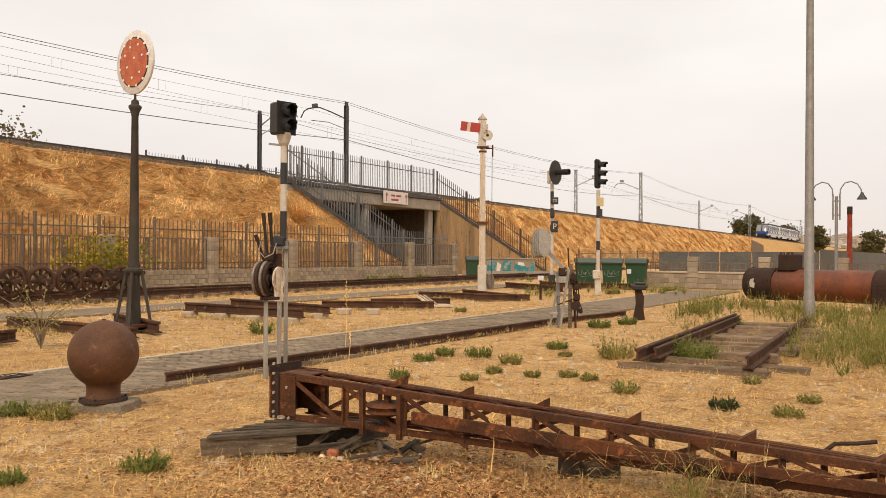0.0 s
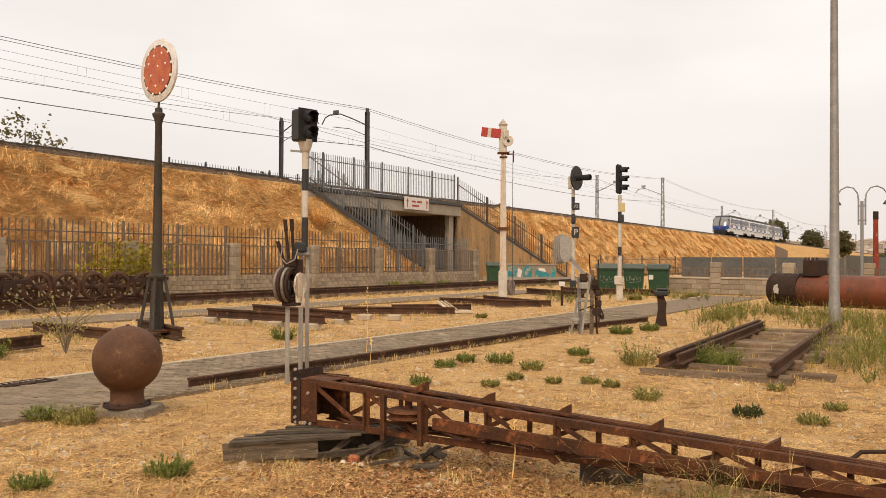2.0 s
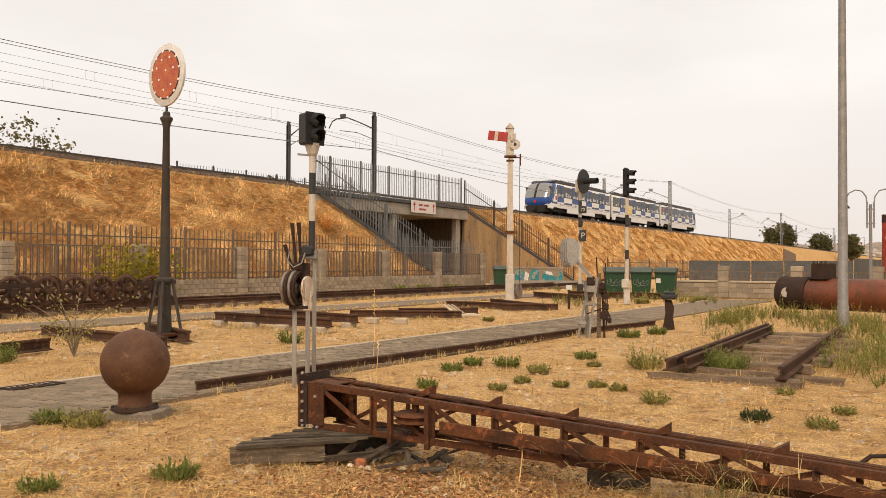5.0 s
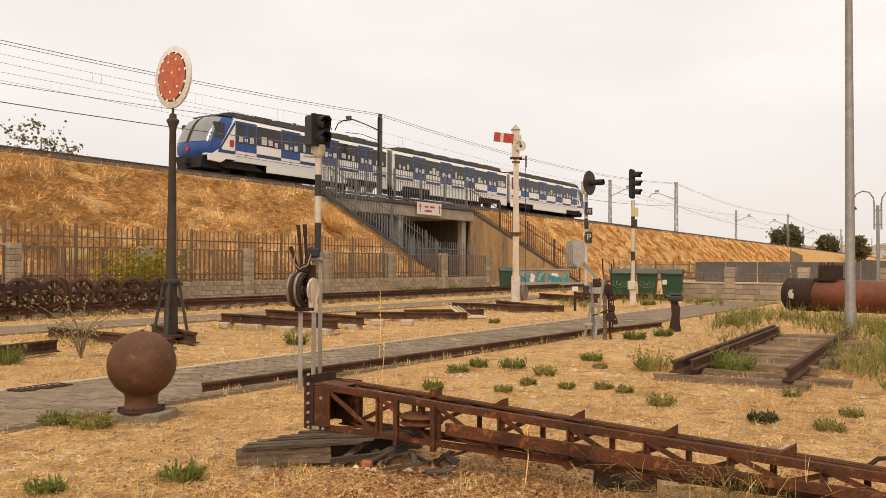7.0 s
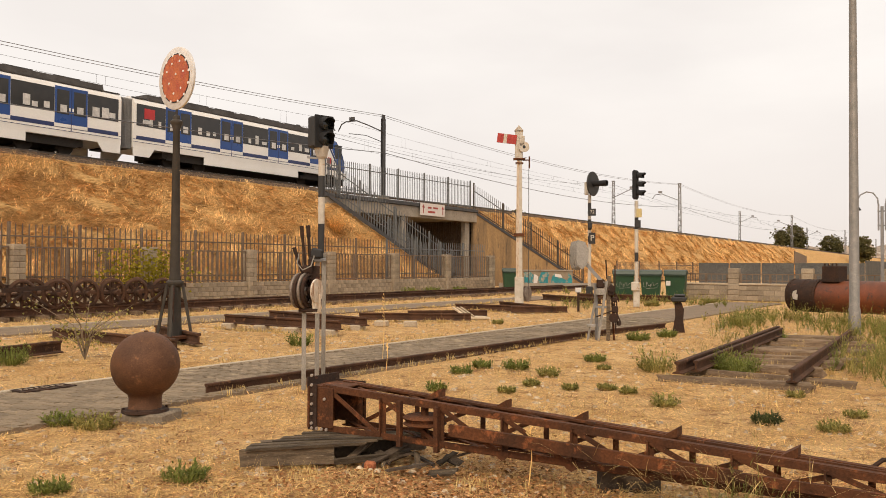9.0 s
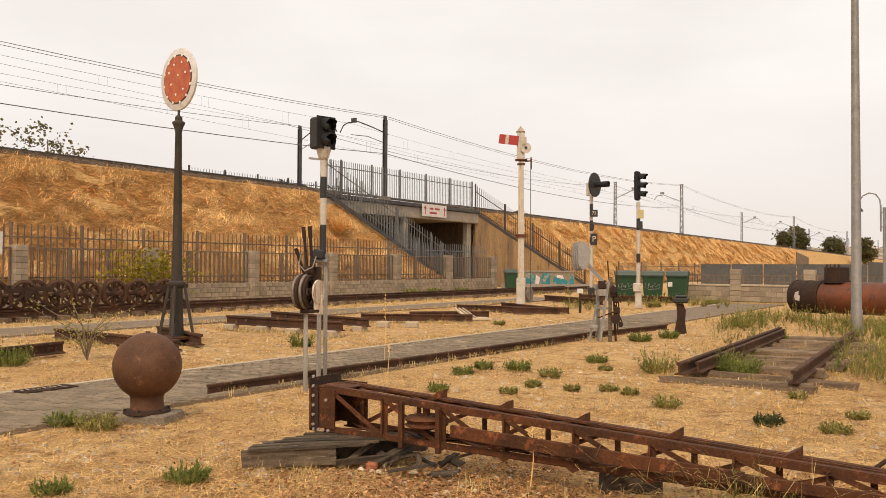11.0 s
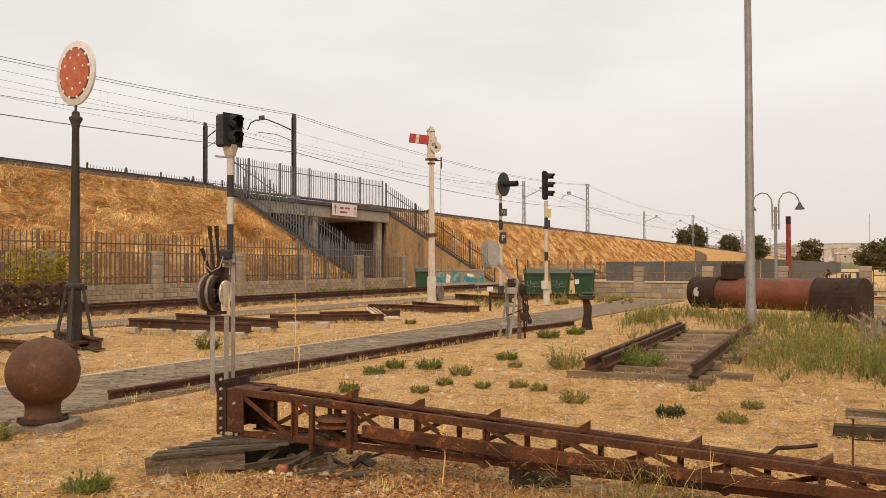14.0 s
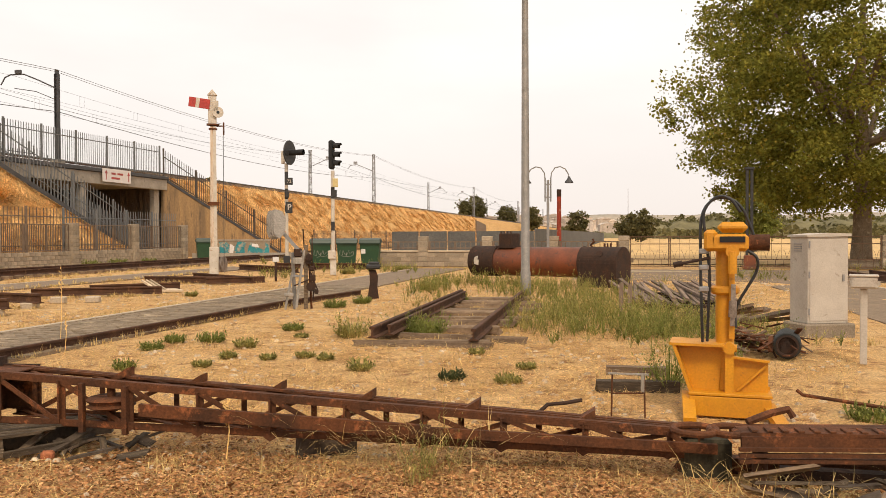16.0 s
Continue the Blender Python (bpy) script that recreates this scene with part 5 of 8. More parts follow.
# ---- the fallen lattice post and the scrap round it ----
def lattice_post():
    p, q = Vector((-4.68, 5.12, 0.0)), Vector((0.42, 5.42, 0.0))
    d = q - p
    L = d.length
    m = Matrix.Translation(p) @ Matrix.Rotation(math.atan2(d.y, d.x), 4, "Z")
    t = thing("lattice_signal_post", m, "fallen rusty lattice signal post lying across the yard", "lattice post")

    def box_at(k):
        w = 0.32 + (0.17 - 0.32) * k
        z0 = 0.235 - 0.11 * min(k, 0.5) - 0.02 * max(0, k - 0.5)
        h = 0.56 - 0.265 * k - z0
        return h, w, z0

    def corner(k, near, top):
        h, w, z0 = box_at(k)
        return Vector((L * k, 0.0 if near else w, z0 + (h if top else 0)))

    for near in (1, 0):
        for top in (1, 0):
            bm = BM()
            a, b = corner(0.02, near, top), corner(1, near, top)
            s = -1 if top else 1
            bar(bm, a, b, 0.012, 0.045)
            o = Vector((0, 0.025 if near else -0.025, 0.024 * -s))
            bar(bm, a + o, b + o, 0.05, 0.01)
            part("chord", bm, M["rust"], t, "angle-iron chord")
    step = 0.53 / L
    ks = [0.03] + [0.133 + step * i for i in range(9)] + [1.0]
    far = [0.05, 0.133 + step * 0.28] + [0.133 + step * (i + 0.42) for i in range(1, 8)] + [1.0]
    for near, row in ((1, ks), (0, far)):
        for k in row:
            bm = BM()
            o = corner(k, near, 0)
            bar(bm, o, corner(k, near, 1), 0.012, 0.04)
            bar(bm, o + Vector((0.018, 0.018 if near else -0.018, 0)), corner(k, near, 1) + Vector((0.018, 0.018 if near else -0.018, 0)), 0.034, 0.008)
            part("batten", bm, M["rust"], t, "angle-iron upright")
        for i, (k0, k1) in enumerate(zip(row, row[1:])):
            bm = BM()
            bar(bm, corner(k0, near, near), corner(k1, near, 1 - near), 0.01, 0.034)
            part("diagonal", bm, M["rust"], t)
        for k in row[2:-1]:
            bm = BM()
            mm = Matrix.Translation(corner(k, near, 0))
            prism(bm, [(-0.06, 0.03), (0.06, 0.03), (0.045, -0.012), (0.0, -0.04), (-0.045, -0.012)], -0.012, -0.002, mm)
            part("gusset", bm, M["rust"], t, "pointed gusset plate")
    for top in (1, 0):
        for i, (k0, k1) in enumerate(zip(ks, ks[1:])):
            for e in (0, 1):
                bm = BM()
                bar(bm, corner(k0, (i + e) % 2, top) + Vector((0, 0, 0.004 * e)), corner(k1, 1 - (i + e) % 2, top) + Vector((0, 0, 0.004 * e)), 0.032, 0.008)
                part("lacing", bm, M["rust"], t)
    # plated foot with bolt holes
    h, w, z0 = box_at(0)
    for nm, c, s in (("foot_plate", (-0.01, w / 2, z0 + h / 2), (0.02, w + 0.1, h + 0.01)), ("gusset", (0.11, -0.012, z0 + h / 2), (0.22, 0.014, h)),
                     ("gusset", (0.15, w + 0.012, z0 + h / 2), (0.3, 0.014, h)), ("gusset", (0.15, w / 2, z0 + h + 0.004), (0.3, w, 0.012))):
        bm = BM()
        bx(bm, *c, *s, None, 0.003)
        part(nm, bm, M["rust"], t)
    bm = BM()
    bar(bm, (-0.02, -0.02, z0 + h - 0.01), (-0.02, w + 0.02, z0 + h - 0.01), 0.02, 0.04), bar(bm, (-0.02, w, z0 + h), (0.3, w, z0 + h), 0.012, 0.05)
    bx(bm, 0.02, -0.03, z0 + h / 2, 0.09, 0.012, h + 0.05)
    part("foot_angle", bm, M["blackrust"], t)
    bm = BM()
    rod(bm, (0, 0, 0), (0, -0.014, 0), 0.013, None, 6)
    bolt = mesh_of("bolt", bm, M["boltpale"])
    for i in range(6):
        piece("bolt", bolt, t, pose(0.02, -0.036, z0 + 0.03 + i * 0.078))
        piece("bolt", bolt, t, pose(0.02 + i * 0.05, -0.03 + w * 0.0, z0 - 0.01)) if i < 4 else None
        piece("bolt", bolt, t, pose(-0.035, 0.02 + i * 0.06, z0 + h + 0.035)) if i < 5 else None
    piece("bolt", bolt, t, pose(0.14, -0.02, z0 + h * 0.72))
    bm = BM()
    bx(bm, -0.02, w / 2, z0 + h + 0.035, 0.014, w + 0.1, 0.085)
    part("upstand_angle", bm, M["blackrust"], t, "dark drilled angle")
    # horizontal pulley inside
    k = 0.205
    h, w, z0 = box_at(k)
    bm = BM()
    lathe(bm, [(0.15, 0.0), (0.17, 0.012), (0.14, 0.03), (0.14, 0.045), (0.17, 0.06), (0.15, 0.075)], 28, Matrix.Translation((L * k, 0.06, z0 + h * 0.42)))
    rod(bm, (L * k, 0.06, z0 - 0.02), (L * k, 0.06, z0 + h), 0.03, None, 10)
    part("pulley", bm, M["rust"], t, "horizontal iron pulley", True)
    bm = BM()
    for kk in (0.17, 0.235):
        bm = BM()
        bar(bm, corner(kk, 1, 0) + Vector((0, -0.02, -0.05)), corner(kk, 1, 1) + Vector((0, -0.02, 0)), 0.035, 0.04)
        part("pulley_bracket", bm, M["rust"], t)
    # climbing irons on the upper edge
    for k in (0.2, 0.315, 0.435, 0.565, 0.71, 0.86):
        bm = BM()
        c = corner(k, 0, 1)
        mm = Matrix.Translation(c + Vector((0, -0.05, 0.0))) @ Matrix.Rotation(radians(-20), 4, "Y")
        prism(bm, [(-0.1, 0.0), (0.08, 0.0), (0.1, 0.055), (-0.02, 0.03)], -0.07, 0.05, mm)
        part("step_iron", bm, M["rust"], t, "bent step iron")
    # loose bars leaning along the near face
    bm = BM()
    bar(bm, (1.33, -0.05, 0.345), (3.4, -0.06, 0.265), 0.04, 0.085)
    part("loose_bar", bm, M["rust"], t), 
    bm = BM()
    bar(bm, (3.35, -0.07, 0.27), (L + 0.1, -0.07, 0.225), 0.04, 0.06)
    part("loose_bar", bm, M["rust"], t)
    bm = BM()
    bar(bm, (0.3, 0.25, 0.56), (2.4, 0.1, 0.475), 0.022, 0.016), bar(bm, (2.2, 0.16, 0.47), (L, 0.1, 0.31), 0.02, 0.016)
    part("rod", bm, M["rust"], t)


M["boltpale"] = mat("worn_bolt", (0.42, 0.34, 0.28), None, 0.6, 8, 0.2, 0, 40)
lattice_post()


def board(name, p, q, w, h, material, label="weathered grey plank lying in the dry grass", roll=0.0, category="plank", group=""):
    """One loose plank or beam between two points, as a thing of its own."""
    p, q = Vector(p), Vector(q)
    d = q - p
    m = Matrix.Translation(p) @ d.to_track_quat("X", "Z").to_matrix().to_4x4() @ Matrix.Rotation(radians(roll), 4, "X")
    bm = BM()
    L, n = d.length, 5
    rings = []
    for i in range(n + 1):
        x = L * i / n
        j = [rnd.uniform(-0.06, 0.06) for _ in range(4)]
        rings.append([bm.verts.new((x + (rnd.uniform(-0.03, 0.03) if i in (0, n) else 0), a * w / 2 * (1 + j[0]), b * h / 2 * (1 + j[1]))) for a, b in ((-1, -1), (1, -1), (1, 1), (-1, 1))])
    for r0, r1 in zip(rings, rings[1:]):
        for i in range(4):
            bm.faces.new((r0[i], r0[(i + 1) % 4], r1[(i + 1) % 4], r1[i]))
    bm.faces.new(rings[0][::-1]), bm.faces.new(rings[-1])
    ob = part(name, bm, material)
    ob.matrix_basis = m
    return tagged(ob, label, category, group)


M["blackwood"] = mat("rotten_wood", (0.05, 0.036, 0.026), (0.09, 0.065, 0.045), 0.95, 6, 0, 0.6, 40)
# old pallet of slats and rotten beams under the foot of the lattice post
PA, PB, PC = Vector((-4.78, 4.42, 0.16)), Vector((-4.0, 5.12, 0.19)), Vector((-4.66, 5.12, 0.185))
for i in range(8):
    k = i / 7
    p = PA.lerp(PC, k) + Vector((rnd.uniform(-0.05, 0.05), rnd.uniform(-0.03, 0.03), rnd.uniform(-0.008, 0.008)))
    q = p + (PB - PA) * rnd.uniform(0.85, 1.05) + Vector((0.1 * k, -0.28 * k, 0))
    board("slat", p, q, 0.06, 0.02, M["oldwood"], "weathered grey slat of the rotten pallet", rnd.uniform(-7, 7), "slat", "pallet slats")
for i, (u, h) in enumerate(((0.02, 0.0), (0.5, 0.0), (0.97, 0.0))):
    p, q = PA.lerp(PC, u), PA.lerp(PC, u) + (PB - PA) * (0.66 if i == 0 else 0.9)
    board("beam", (p.x, p.y, 0.085), (q.x, q.y, 0.095), 0.035 if i == 0 else 0.07, 0.135, M["oldwood"] if i == 0 else M["blackwood"], "mossy edge beam of the rotten pallet", 0, "beam", "pallet beams")
board("plank", (-4.22, 4.86, 0.05), (-3.82, 5.28, 0.085), 0.03, 0.045, M["oldwood"], "broken rail of the rotten pallet", 8, "plank", "plank scraps")
board("plank", (-4.2, 4.94, 0.02), (-4.12, 5.2, 0.17), 0.05, 0.02, M["wood"], "leaning broken grey slat", 30, "plank", "plank scraps")
board("plank", (-4.02, 5.0, 0.02), (-3.86, 5.3, 0.15), 0.06, 0.02, M["blackwood"], "leaning dark rotten slat", 20, "plank", "plank scraps")
for i in range(14):
    x, y, a = rnd.uniform(-4.15, -3.45), rnd.uniform(4.95, 5.45), rnd.uniform(0, 180)
    l = rnd.uniform(0.14, 0.34)
    board("plank", (x, y, 0.025), (x + l * math.cos(radians(a)), y + l * math.sin(radians(a)), 0.03 + rnd.uniform(0, 0.09)), rnd.uniform(0.03, 0.07), 0.018, M["blackwood"] if i % 3 else M["oldwood"], "dark rotten splinter under the pallet", rnd.uniform(-30, 30), "plank", "plank scraps")
board("beam", (-2.3, 5.45, 0.06), (-1.95, 5.62, 0.06), 0.18, 0.15, M["blackwood"], "dark block supporting the fallen post", 0, "beam")


def second_post():
    t = thing("lattice_post_end", pose(0.5, 5.2, 0.0, 0, 0, 6), "rusty flat girder end with ring collars lying on timbers", "girder")
    for i, (y, z) in enumerate(((0.0, 0.34), (0.16, 0.36), (0.3, 0.34))):
        bm = BM()
        bar(bm, (0.14, y - 0.04, z - 0.02), (2.6, y + 0.06, z - 0.0), 0.05 if i else 0.03, 0.07)
        part("chord", bm, M["rust"], t)
    bm = BM()
    prism(bm, [(0.12, 0.355), (2.6, 0.375), (2.6, 0.39), (0.15, 0.375)], -0.03, 0.13, I4)
    part("cover_plate", bm, M["rust"], t)
    for x in (-0.1, 0.12):
        bm = BM()
        hoop(bm, 0.13, 0.022, Matrix.Translation((x, 0.12, 0.35)))
        part("ring_collar", bm, M["rust"], t, "iron ring collar")
    for i in range(26):
        bm = BM()
        bx(bm, 0.22 + i * 0.09, 0.02 + 0.0015 * i, 0.385, 0.035, 0.11, 0.014, None, 0.003)
        part("rib", bm, M["rust"], t, "raised cross rib")
    for i in range(3):
        bm = BM()
        bar(bm, (0.12, -0.075, 0.285 - 0.035 * i), (2.6, 0.02, 0.31 - 0.035 * i), 0.03, 0.022)
        part("flange", bm, M["rust"], t)
    bm = BM()
    tube(bm, [(0.25, 0.28, 0.37), (0.4, 0.32, 0.42), (0.52, 0.36, 0.44), (0.55, 0.34, 0.39)], 0.025)
    part("hook", bm, M["rust"], t)
    bm = BM()
    bx(bm, 0.0, 0.3, 0.13, 0.29, 0.2, 0.27, None, 0.02)
    ob = part("timber_block", bm, M["mossy"])
    ob.matrix_basis = pose(0.5, 5.2, 0, 0, 0, 6)
    tagged(ob, "dark mossy timber block under the girder end", "timber block")
    bm = BM()
    rod(bm, (0.27, 0.05, 0.0), (0.27, 0.05, 0.3), 0.045, None, 14)
    ob = part("iron_stub", bm, M["rustrail"])
    ob.matrix_basis = pose(0.5, 5.2, 0, 0, 0, 6)
    tagged(ob, "short rusty pipe stub under the girder end", "pipe")


M["mossy"] = mat("mossy_timber", (0.07, 0.055, 0.03), (0.04, 0.034, 0.02), 0.95, 6, 0, 0.6, 40)
second_post()
for i in range(16):
    x, y, a = rnd.uniform(0.7, 2.6), rnd.uniform(4.35, 5.1), rnd.uniform(-80, 80)
    l = rnd.uniform(0.2, 0.5)
    dx, dy = l * math.cos(radians(a)), l * math.sin(radians(a))
    z = rnd.uniform(0.02, 0.12)
    board("plank", (x, y, z), (x + dx, y + dy, max(0.02, z + rnd.uniform(-0.05, 0.12))), rnd.uniform(0.06, 0.13), 0.03, M["wood"], "broken weathered plank in the scrap heap", rnd.uniform(-25, 25), "plank", "scrap planks")
for i in range(30):
    x, y, a = rnd.uniform(0.55, 2.5), rnd.uniform(4.5, 5.25), rnd.uniform(-60, 60)
    l = rnd.uniform(0.18, 0.5)
    z = rnd.uniform(0.02, 0.16)
    board("plank", (x, y, z), (x + l * math.cos(radians(a)), y + l * math.sin(radians(a)), max(0.02, z + rnd.uniform(-0.1, 0.14))), rnd.uniform(0.04, 0.1), 0.02, (M["oldwood"], M["wood"], M["blackwood"])[i % 3], "splintered plank in the scrap heap", rnd.uniform(-35, 35), "plank", "scrap planks")
board("beam", (0.9, 5.45, 0.06), (2.8, 5.35, 0.07), 0.1, 0.1, M["blackrust"], "dark beam below the girder end", 0, "beam")
board("beam", (0.3, 5.6, 0.06), (2.8, 5.75, 0.1), 0.1, 0.1, M["rust"], "rusty bar beside the girder end", 0, "beam")


board("log", (-0.32, 8.3, 0.06), (0.46, 8.42, 0.06), 0.13, 0.11, M["oldwood"], "weathered log lying behind the small wire frame", 0, "log")


def spline(pts, n=6):
    """A smooth curve through the points."""
    p = [Vector(v) for v in pts]
    out = []
    for i in range(len(p) - 1):
        a, b, c, d = p[max(i - 1, 0)], p[i], p[i + 1], p[min(i + 2, len(p) - 1)]
        for j in range(n):
            t = j / n
            out.append(0.5 * (2 * b + (c - a) * t + (2 * a - 5 * b + 4 * c - d) * t * t + (3 * b - a - 3 * c + d) * t ** 3))
    return out + [p[-1]]


def yellow_machine():
    t = thing("track_jack_machine", face(0.80, 7.5) @ Matrix.Diagonal((0.94, 0.94, 0.94, 1)), "yellow hydraulic track machine with black hoses", "rail machine")
    Y = M["yellow"]
    bm = BM()
    bar(bm, (-0.33, 0.05, 0.16), (-0.29, -0.55, 0.03), 0.11, 0.06)
    part("skid", bm, Y, t)
    bm = BM()
    bar(bm, (0.36, 0.0, 0.1), (0.46, -0.55, 0.03), 0.11, 0.06)
    part("skid", bm, Y, t)
    bm = BM()
    bx(bm, 0.04, 0.0, 0.2, 0.72, 0.3, 0.025, None, 0.004), bx(bm, 0.04, -0.14, 0.09, 0.7, 0.025, 0.18, None, 0.004), bx(bm, 0.04, 0.16, 0.12, 0.7, 0.03, 0.25)
    part("tray", bm, Y, t)
    bm = BM()
    prism(bm, [(-0.47, 0.645), (-0.02, 0.635), (-0.06, 0.2), (-0.31, 0.2)], 0.02, 0.05, I4)
    prism(bm, [(-0.47, 0.645), (-0.44, 0.645), (-0.28, 0.2), (-0.31, 0.2)], -0.12, 0.3, I4)
    prism(bm, [(-0.49, 0.635), (-0.01, 0.63), (-0.01, 0.65), (-0.49, 0.66)], -0.13, 0.3, I4)
    part("hopper", bm, Y, t, "yellow side hopper")
    bm = BM()
    prism(bm, [(0.05, 0.53), (0.37, 0.5), (0.37, 0.18), (0.07, 0.2)], 0.03, 0.055, I4)
    bar(bm, (0.1, 0.0, 0.22), (0.35, 0.0, 0.46), 0.02, 0.02), bar(bm, (0.05, -0.01, 0.53), (0.38, -0.01, 0.5), 0.05, 0.02)
    part("side_plate", bm, Y, t)
    bm = BM()
    rod(bm, (-0.005, 0.1, 0.2), (-0.005, 0.1, 1.5), 0.083, None, 20)
    lathe(bm, [(0.11, 1.1), (0.13, 1.12), (0.13, 1.16), (0.11, 1.18)], 20, Matrix.Translation((-0.005, 0.1, 0)))
    part("column", bm, Y, t, "", True)
    bm = BM()
    bar(bm, (0.035, -0.06, 0.06), (0.035, -0.06, 0.66), 0.075, 0.05), bar(bm, (0.055, 0.0, 0.7), (0.055, 0.0, 1.5), 0.05, 0.06)
    rod(bm, (0.035, -0.12, 0.62), (0.035, 0.0, 0.62), 0.055, None, 12), rod(bm, (-0.03, -0.08, 0.62), (0.1, -0.08, 0.62), 0.035, None, 10)
    part("lever_arm", bm, Y, t)
    bm = BM()
    bar(bm, (0.06, -0.05, 0.82), (0.07, -0.05, 1.2), 0.04, 0.04), rod(bm, (0.06, -0.05, 0.9), (0.065, -0.05, 1.05), 0.035)
    part("ram", bm, M["pulley"], t, "worn steel ram")
    bm = BM()
    bx(bm, 0.03, 0.06, 1.58, 0.34, 0.28, 0.16, None, 0.03), bx(bm, 0.06, 0.06, 1.72, 0.26, 0.26, 0.1, None, 0.04), bx(bm, -0.13, 0.02, 1.6, 0.12, 0.2, 0.2, None, 0.03)
    rod(bm, (0.06, -0.12, 1.5), (0.06, 0.0, 1.5), 0.06, None, 12), rod(bm, (0.06, -0.1, 1.3), (0.06, -0.1, 1.5), 0.04, None, 10)
    part("head", bm, Y, t, "yellow cast head")
    bm = BM()
    bx(bm, 0.06, -0.085, 1.61, 0.22, 0.02, 0.055)
    part("slot", bm, M["black2"], t)
    bm = BM()
    rod(bm, (0.2, 0.06, 1.58), (0.38, 0.06, 1.58), 0.075, None, 16)
    part("motor", bm, M["rust"], t, "rusty cylinder motor", True)
    for pts in ([(-0.2, 0.0, 0.66), (-0.21, -0.02, 1.0), (-0.22, 0.0, 1.5), (-0.21, 0.02, 1.82), (-0.12, 0.03, 1.97), (0.02, 0.04, 1.99), (0.14, 0.04, 1.9), (0.22, 0.05, 1.72), (0.25, 0.05, 1.62)],
                [(-0.16, 0.05, 0.66), (-0.15, 0.03, 0.95), (-0.14, 0.02, 1.3), (-0.17, 0.0, 1.6), (-0.19, 0.0, 1.86), (-0.08, 0.02, 2.0), (0.04, 0.02, 1.98), (0.13, 0.02, 1.86)],
                [(0.2, 0.02, 1.5), (0.27, 0.0, 1.44), (0.26, 0.02, 1.3), (0.1, 0.02, 1.0), (0.09, 0.0, 0.8)]):
        bm = BM()
        tube(bm, spline(pts), 0.014, 8)
        part("hose", bm, M["rubber"], t, "black hydraulic hose", True)
    bm = BM()
    rod(bm, (-0.42, -0.02, 1.38), (-0.13, 0.0, 1.44), 0.014, None, 8), rod(bm, (-0.46, -0.02, 1.37), (-0.38, -0.02, 1.39), 0.026, None, 8)
    part("handle", bm, M["blackrust"], t, "control handle with dark grip")
    bm = BM()
    for z in (1.15, 1.35, 1.5):
        bx(bm, -0.19, 0.0, z, 0.09, 0.08, 0.05, None, 0.01)
    part("hose_clamp", bm, M["galv"], t)


yellow_machine()


def dark_upright():
    t = thing("loading_gauge_post", face(5.16, 38.9), "tall dark iron upright of two bars on a red foot block", "post")
    for x in (-0.1, 0.1):
        bm = BM()
        bx(bm, x, 0, 2.35, 0.13, 0.12, 4.2, None, 0.01)
        part("bar", bm, M["black"], t, "dark upright bar")
    bm = BM()
    bx(bm, 0.0, 0, 4.47, 0.42, 0.2, 0.12, None, 0.02)
    part("cap", bm, M["black"], t)
    bm = BM()
    bx(bm, 0.02, 0, 0.36, 0.52, 0.4, 0.5, None, 0.03), bx(bm, 0.0, 0, 0.06, 0.6, 0.5, 0.14, None, 0.02)
    part("foot_block", bm, M["rustred"], t)


dark_upright()


def cabinet():
    t = thing("relay_cabinet", pose(2.78, 13.46, 0, 0, 0, 22), "pale grey steel relay cabinet on a concrete base", "cabinet")
    bm = BM()
    bx(bm, 0, 0, 0.1, 0.82, 0.6, 0.24, None, 0.02)
    part("base", bm, M["mortar"], t, "stained concrete base")
    bm = BM()
    bx(bm, 0, 0, 0.87, 0.66, 0.46, 1.3, None, 0.008)
    part("body", bm, M["cab"], t)
    bm = BM()
    prism(bm, [(-0.36, 1.51), (0.36, 1.52), (0.36, 1.56), (0.0, 1.57), (-0.36, 1.54)], -0.26, 0.26, I4)
    part("roof", bm, M["cab"], t)
    bm = BM()
    bx(bm, 0, -0.233, 0.87, 0.60, 0.012, 1.22, None, 0.004)
    door = part("door", bm, M["cab"], t)
    for z in (0.4, 0.95, 1.4):
        bm = BM()
        rod(bm, (-0.31, -0.242, z - 0.05), (-0.31, -0.242, z + 0.05), 0.012, None, 8)
        part("hinge", bm, M["galv"], door)
    bm = BM()
    for i in range(4):
        bx(bm, -0.333, 0.02, 1.3 + 0.035 * i, 0.01, 0.2, 0.015)
    part("vent", bm, M["galv"], t)
    bm = BM()
    bx(bm, 0.24, -0.245, 0.9, 0.03, 0.02, 0.1)
    part("lock", bm, M["galv"], door)


cabinet()


def meter_post():
    t = thing("junction_post", face(2.71, 10.7), "pale grey junction box on a slim post", "junction box")
    bm = BM()
    bx(bm, 0, 0, 0.45, 0.08, 0.07, 0.9, None, 0.008)
    part("post", bm, M["cab"], t)
    bm = BM()
    bx(bm, 0.0, 0, 0.98, 0.29, 0.2, 0.14, None, 0.012), bx(bm, 0.0, 0, 1.058, 0.32, 0.23, 0.025, None, 0.008), bx(bm, 0.16, -0.02, 0.97, 0.03, 0.06, 0.05), bx(bm, -0.16, -0.02, 0.97, 0.03, 0.06, 0.05)
    part("box", bm, M["cab"], t)
    bm = BM()
    bx(bm, 0.0, -0.104, 0.98, 0.25, 0.01, 0.11, None, 0.003)
    part("cover", bm, M["cab"], t)


meter_post()


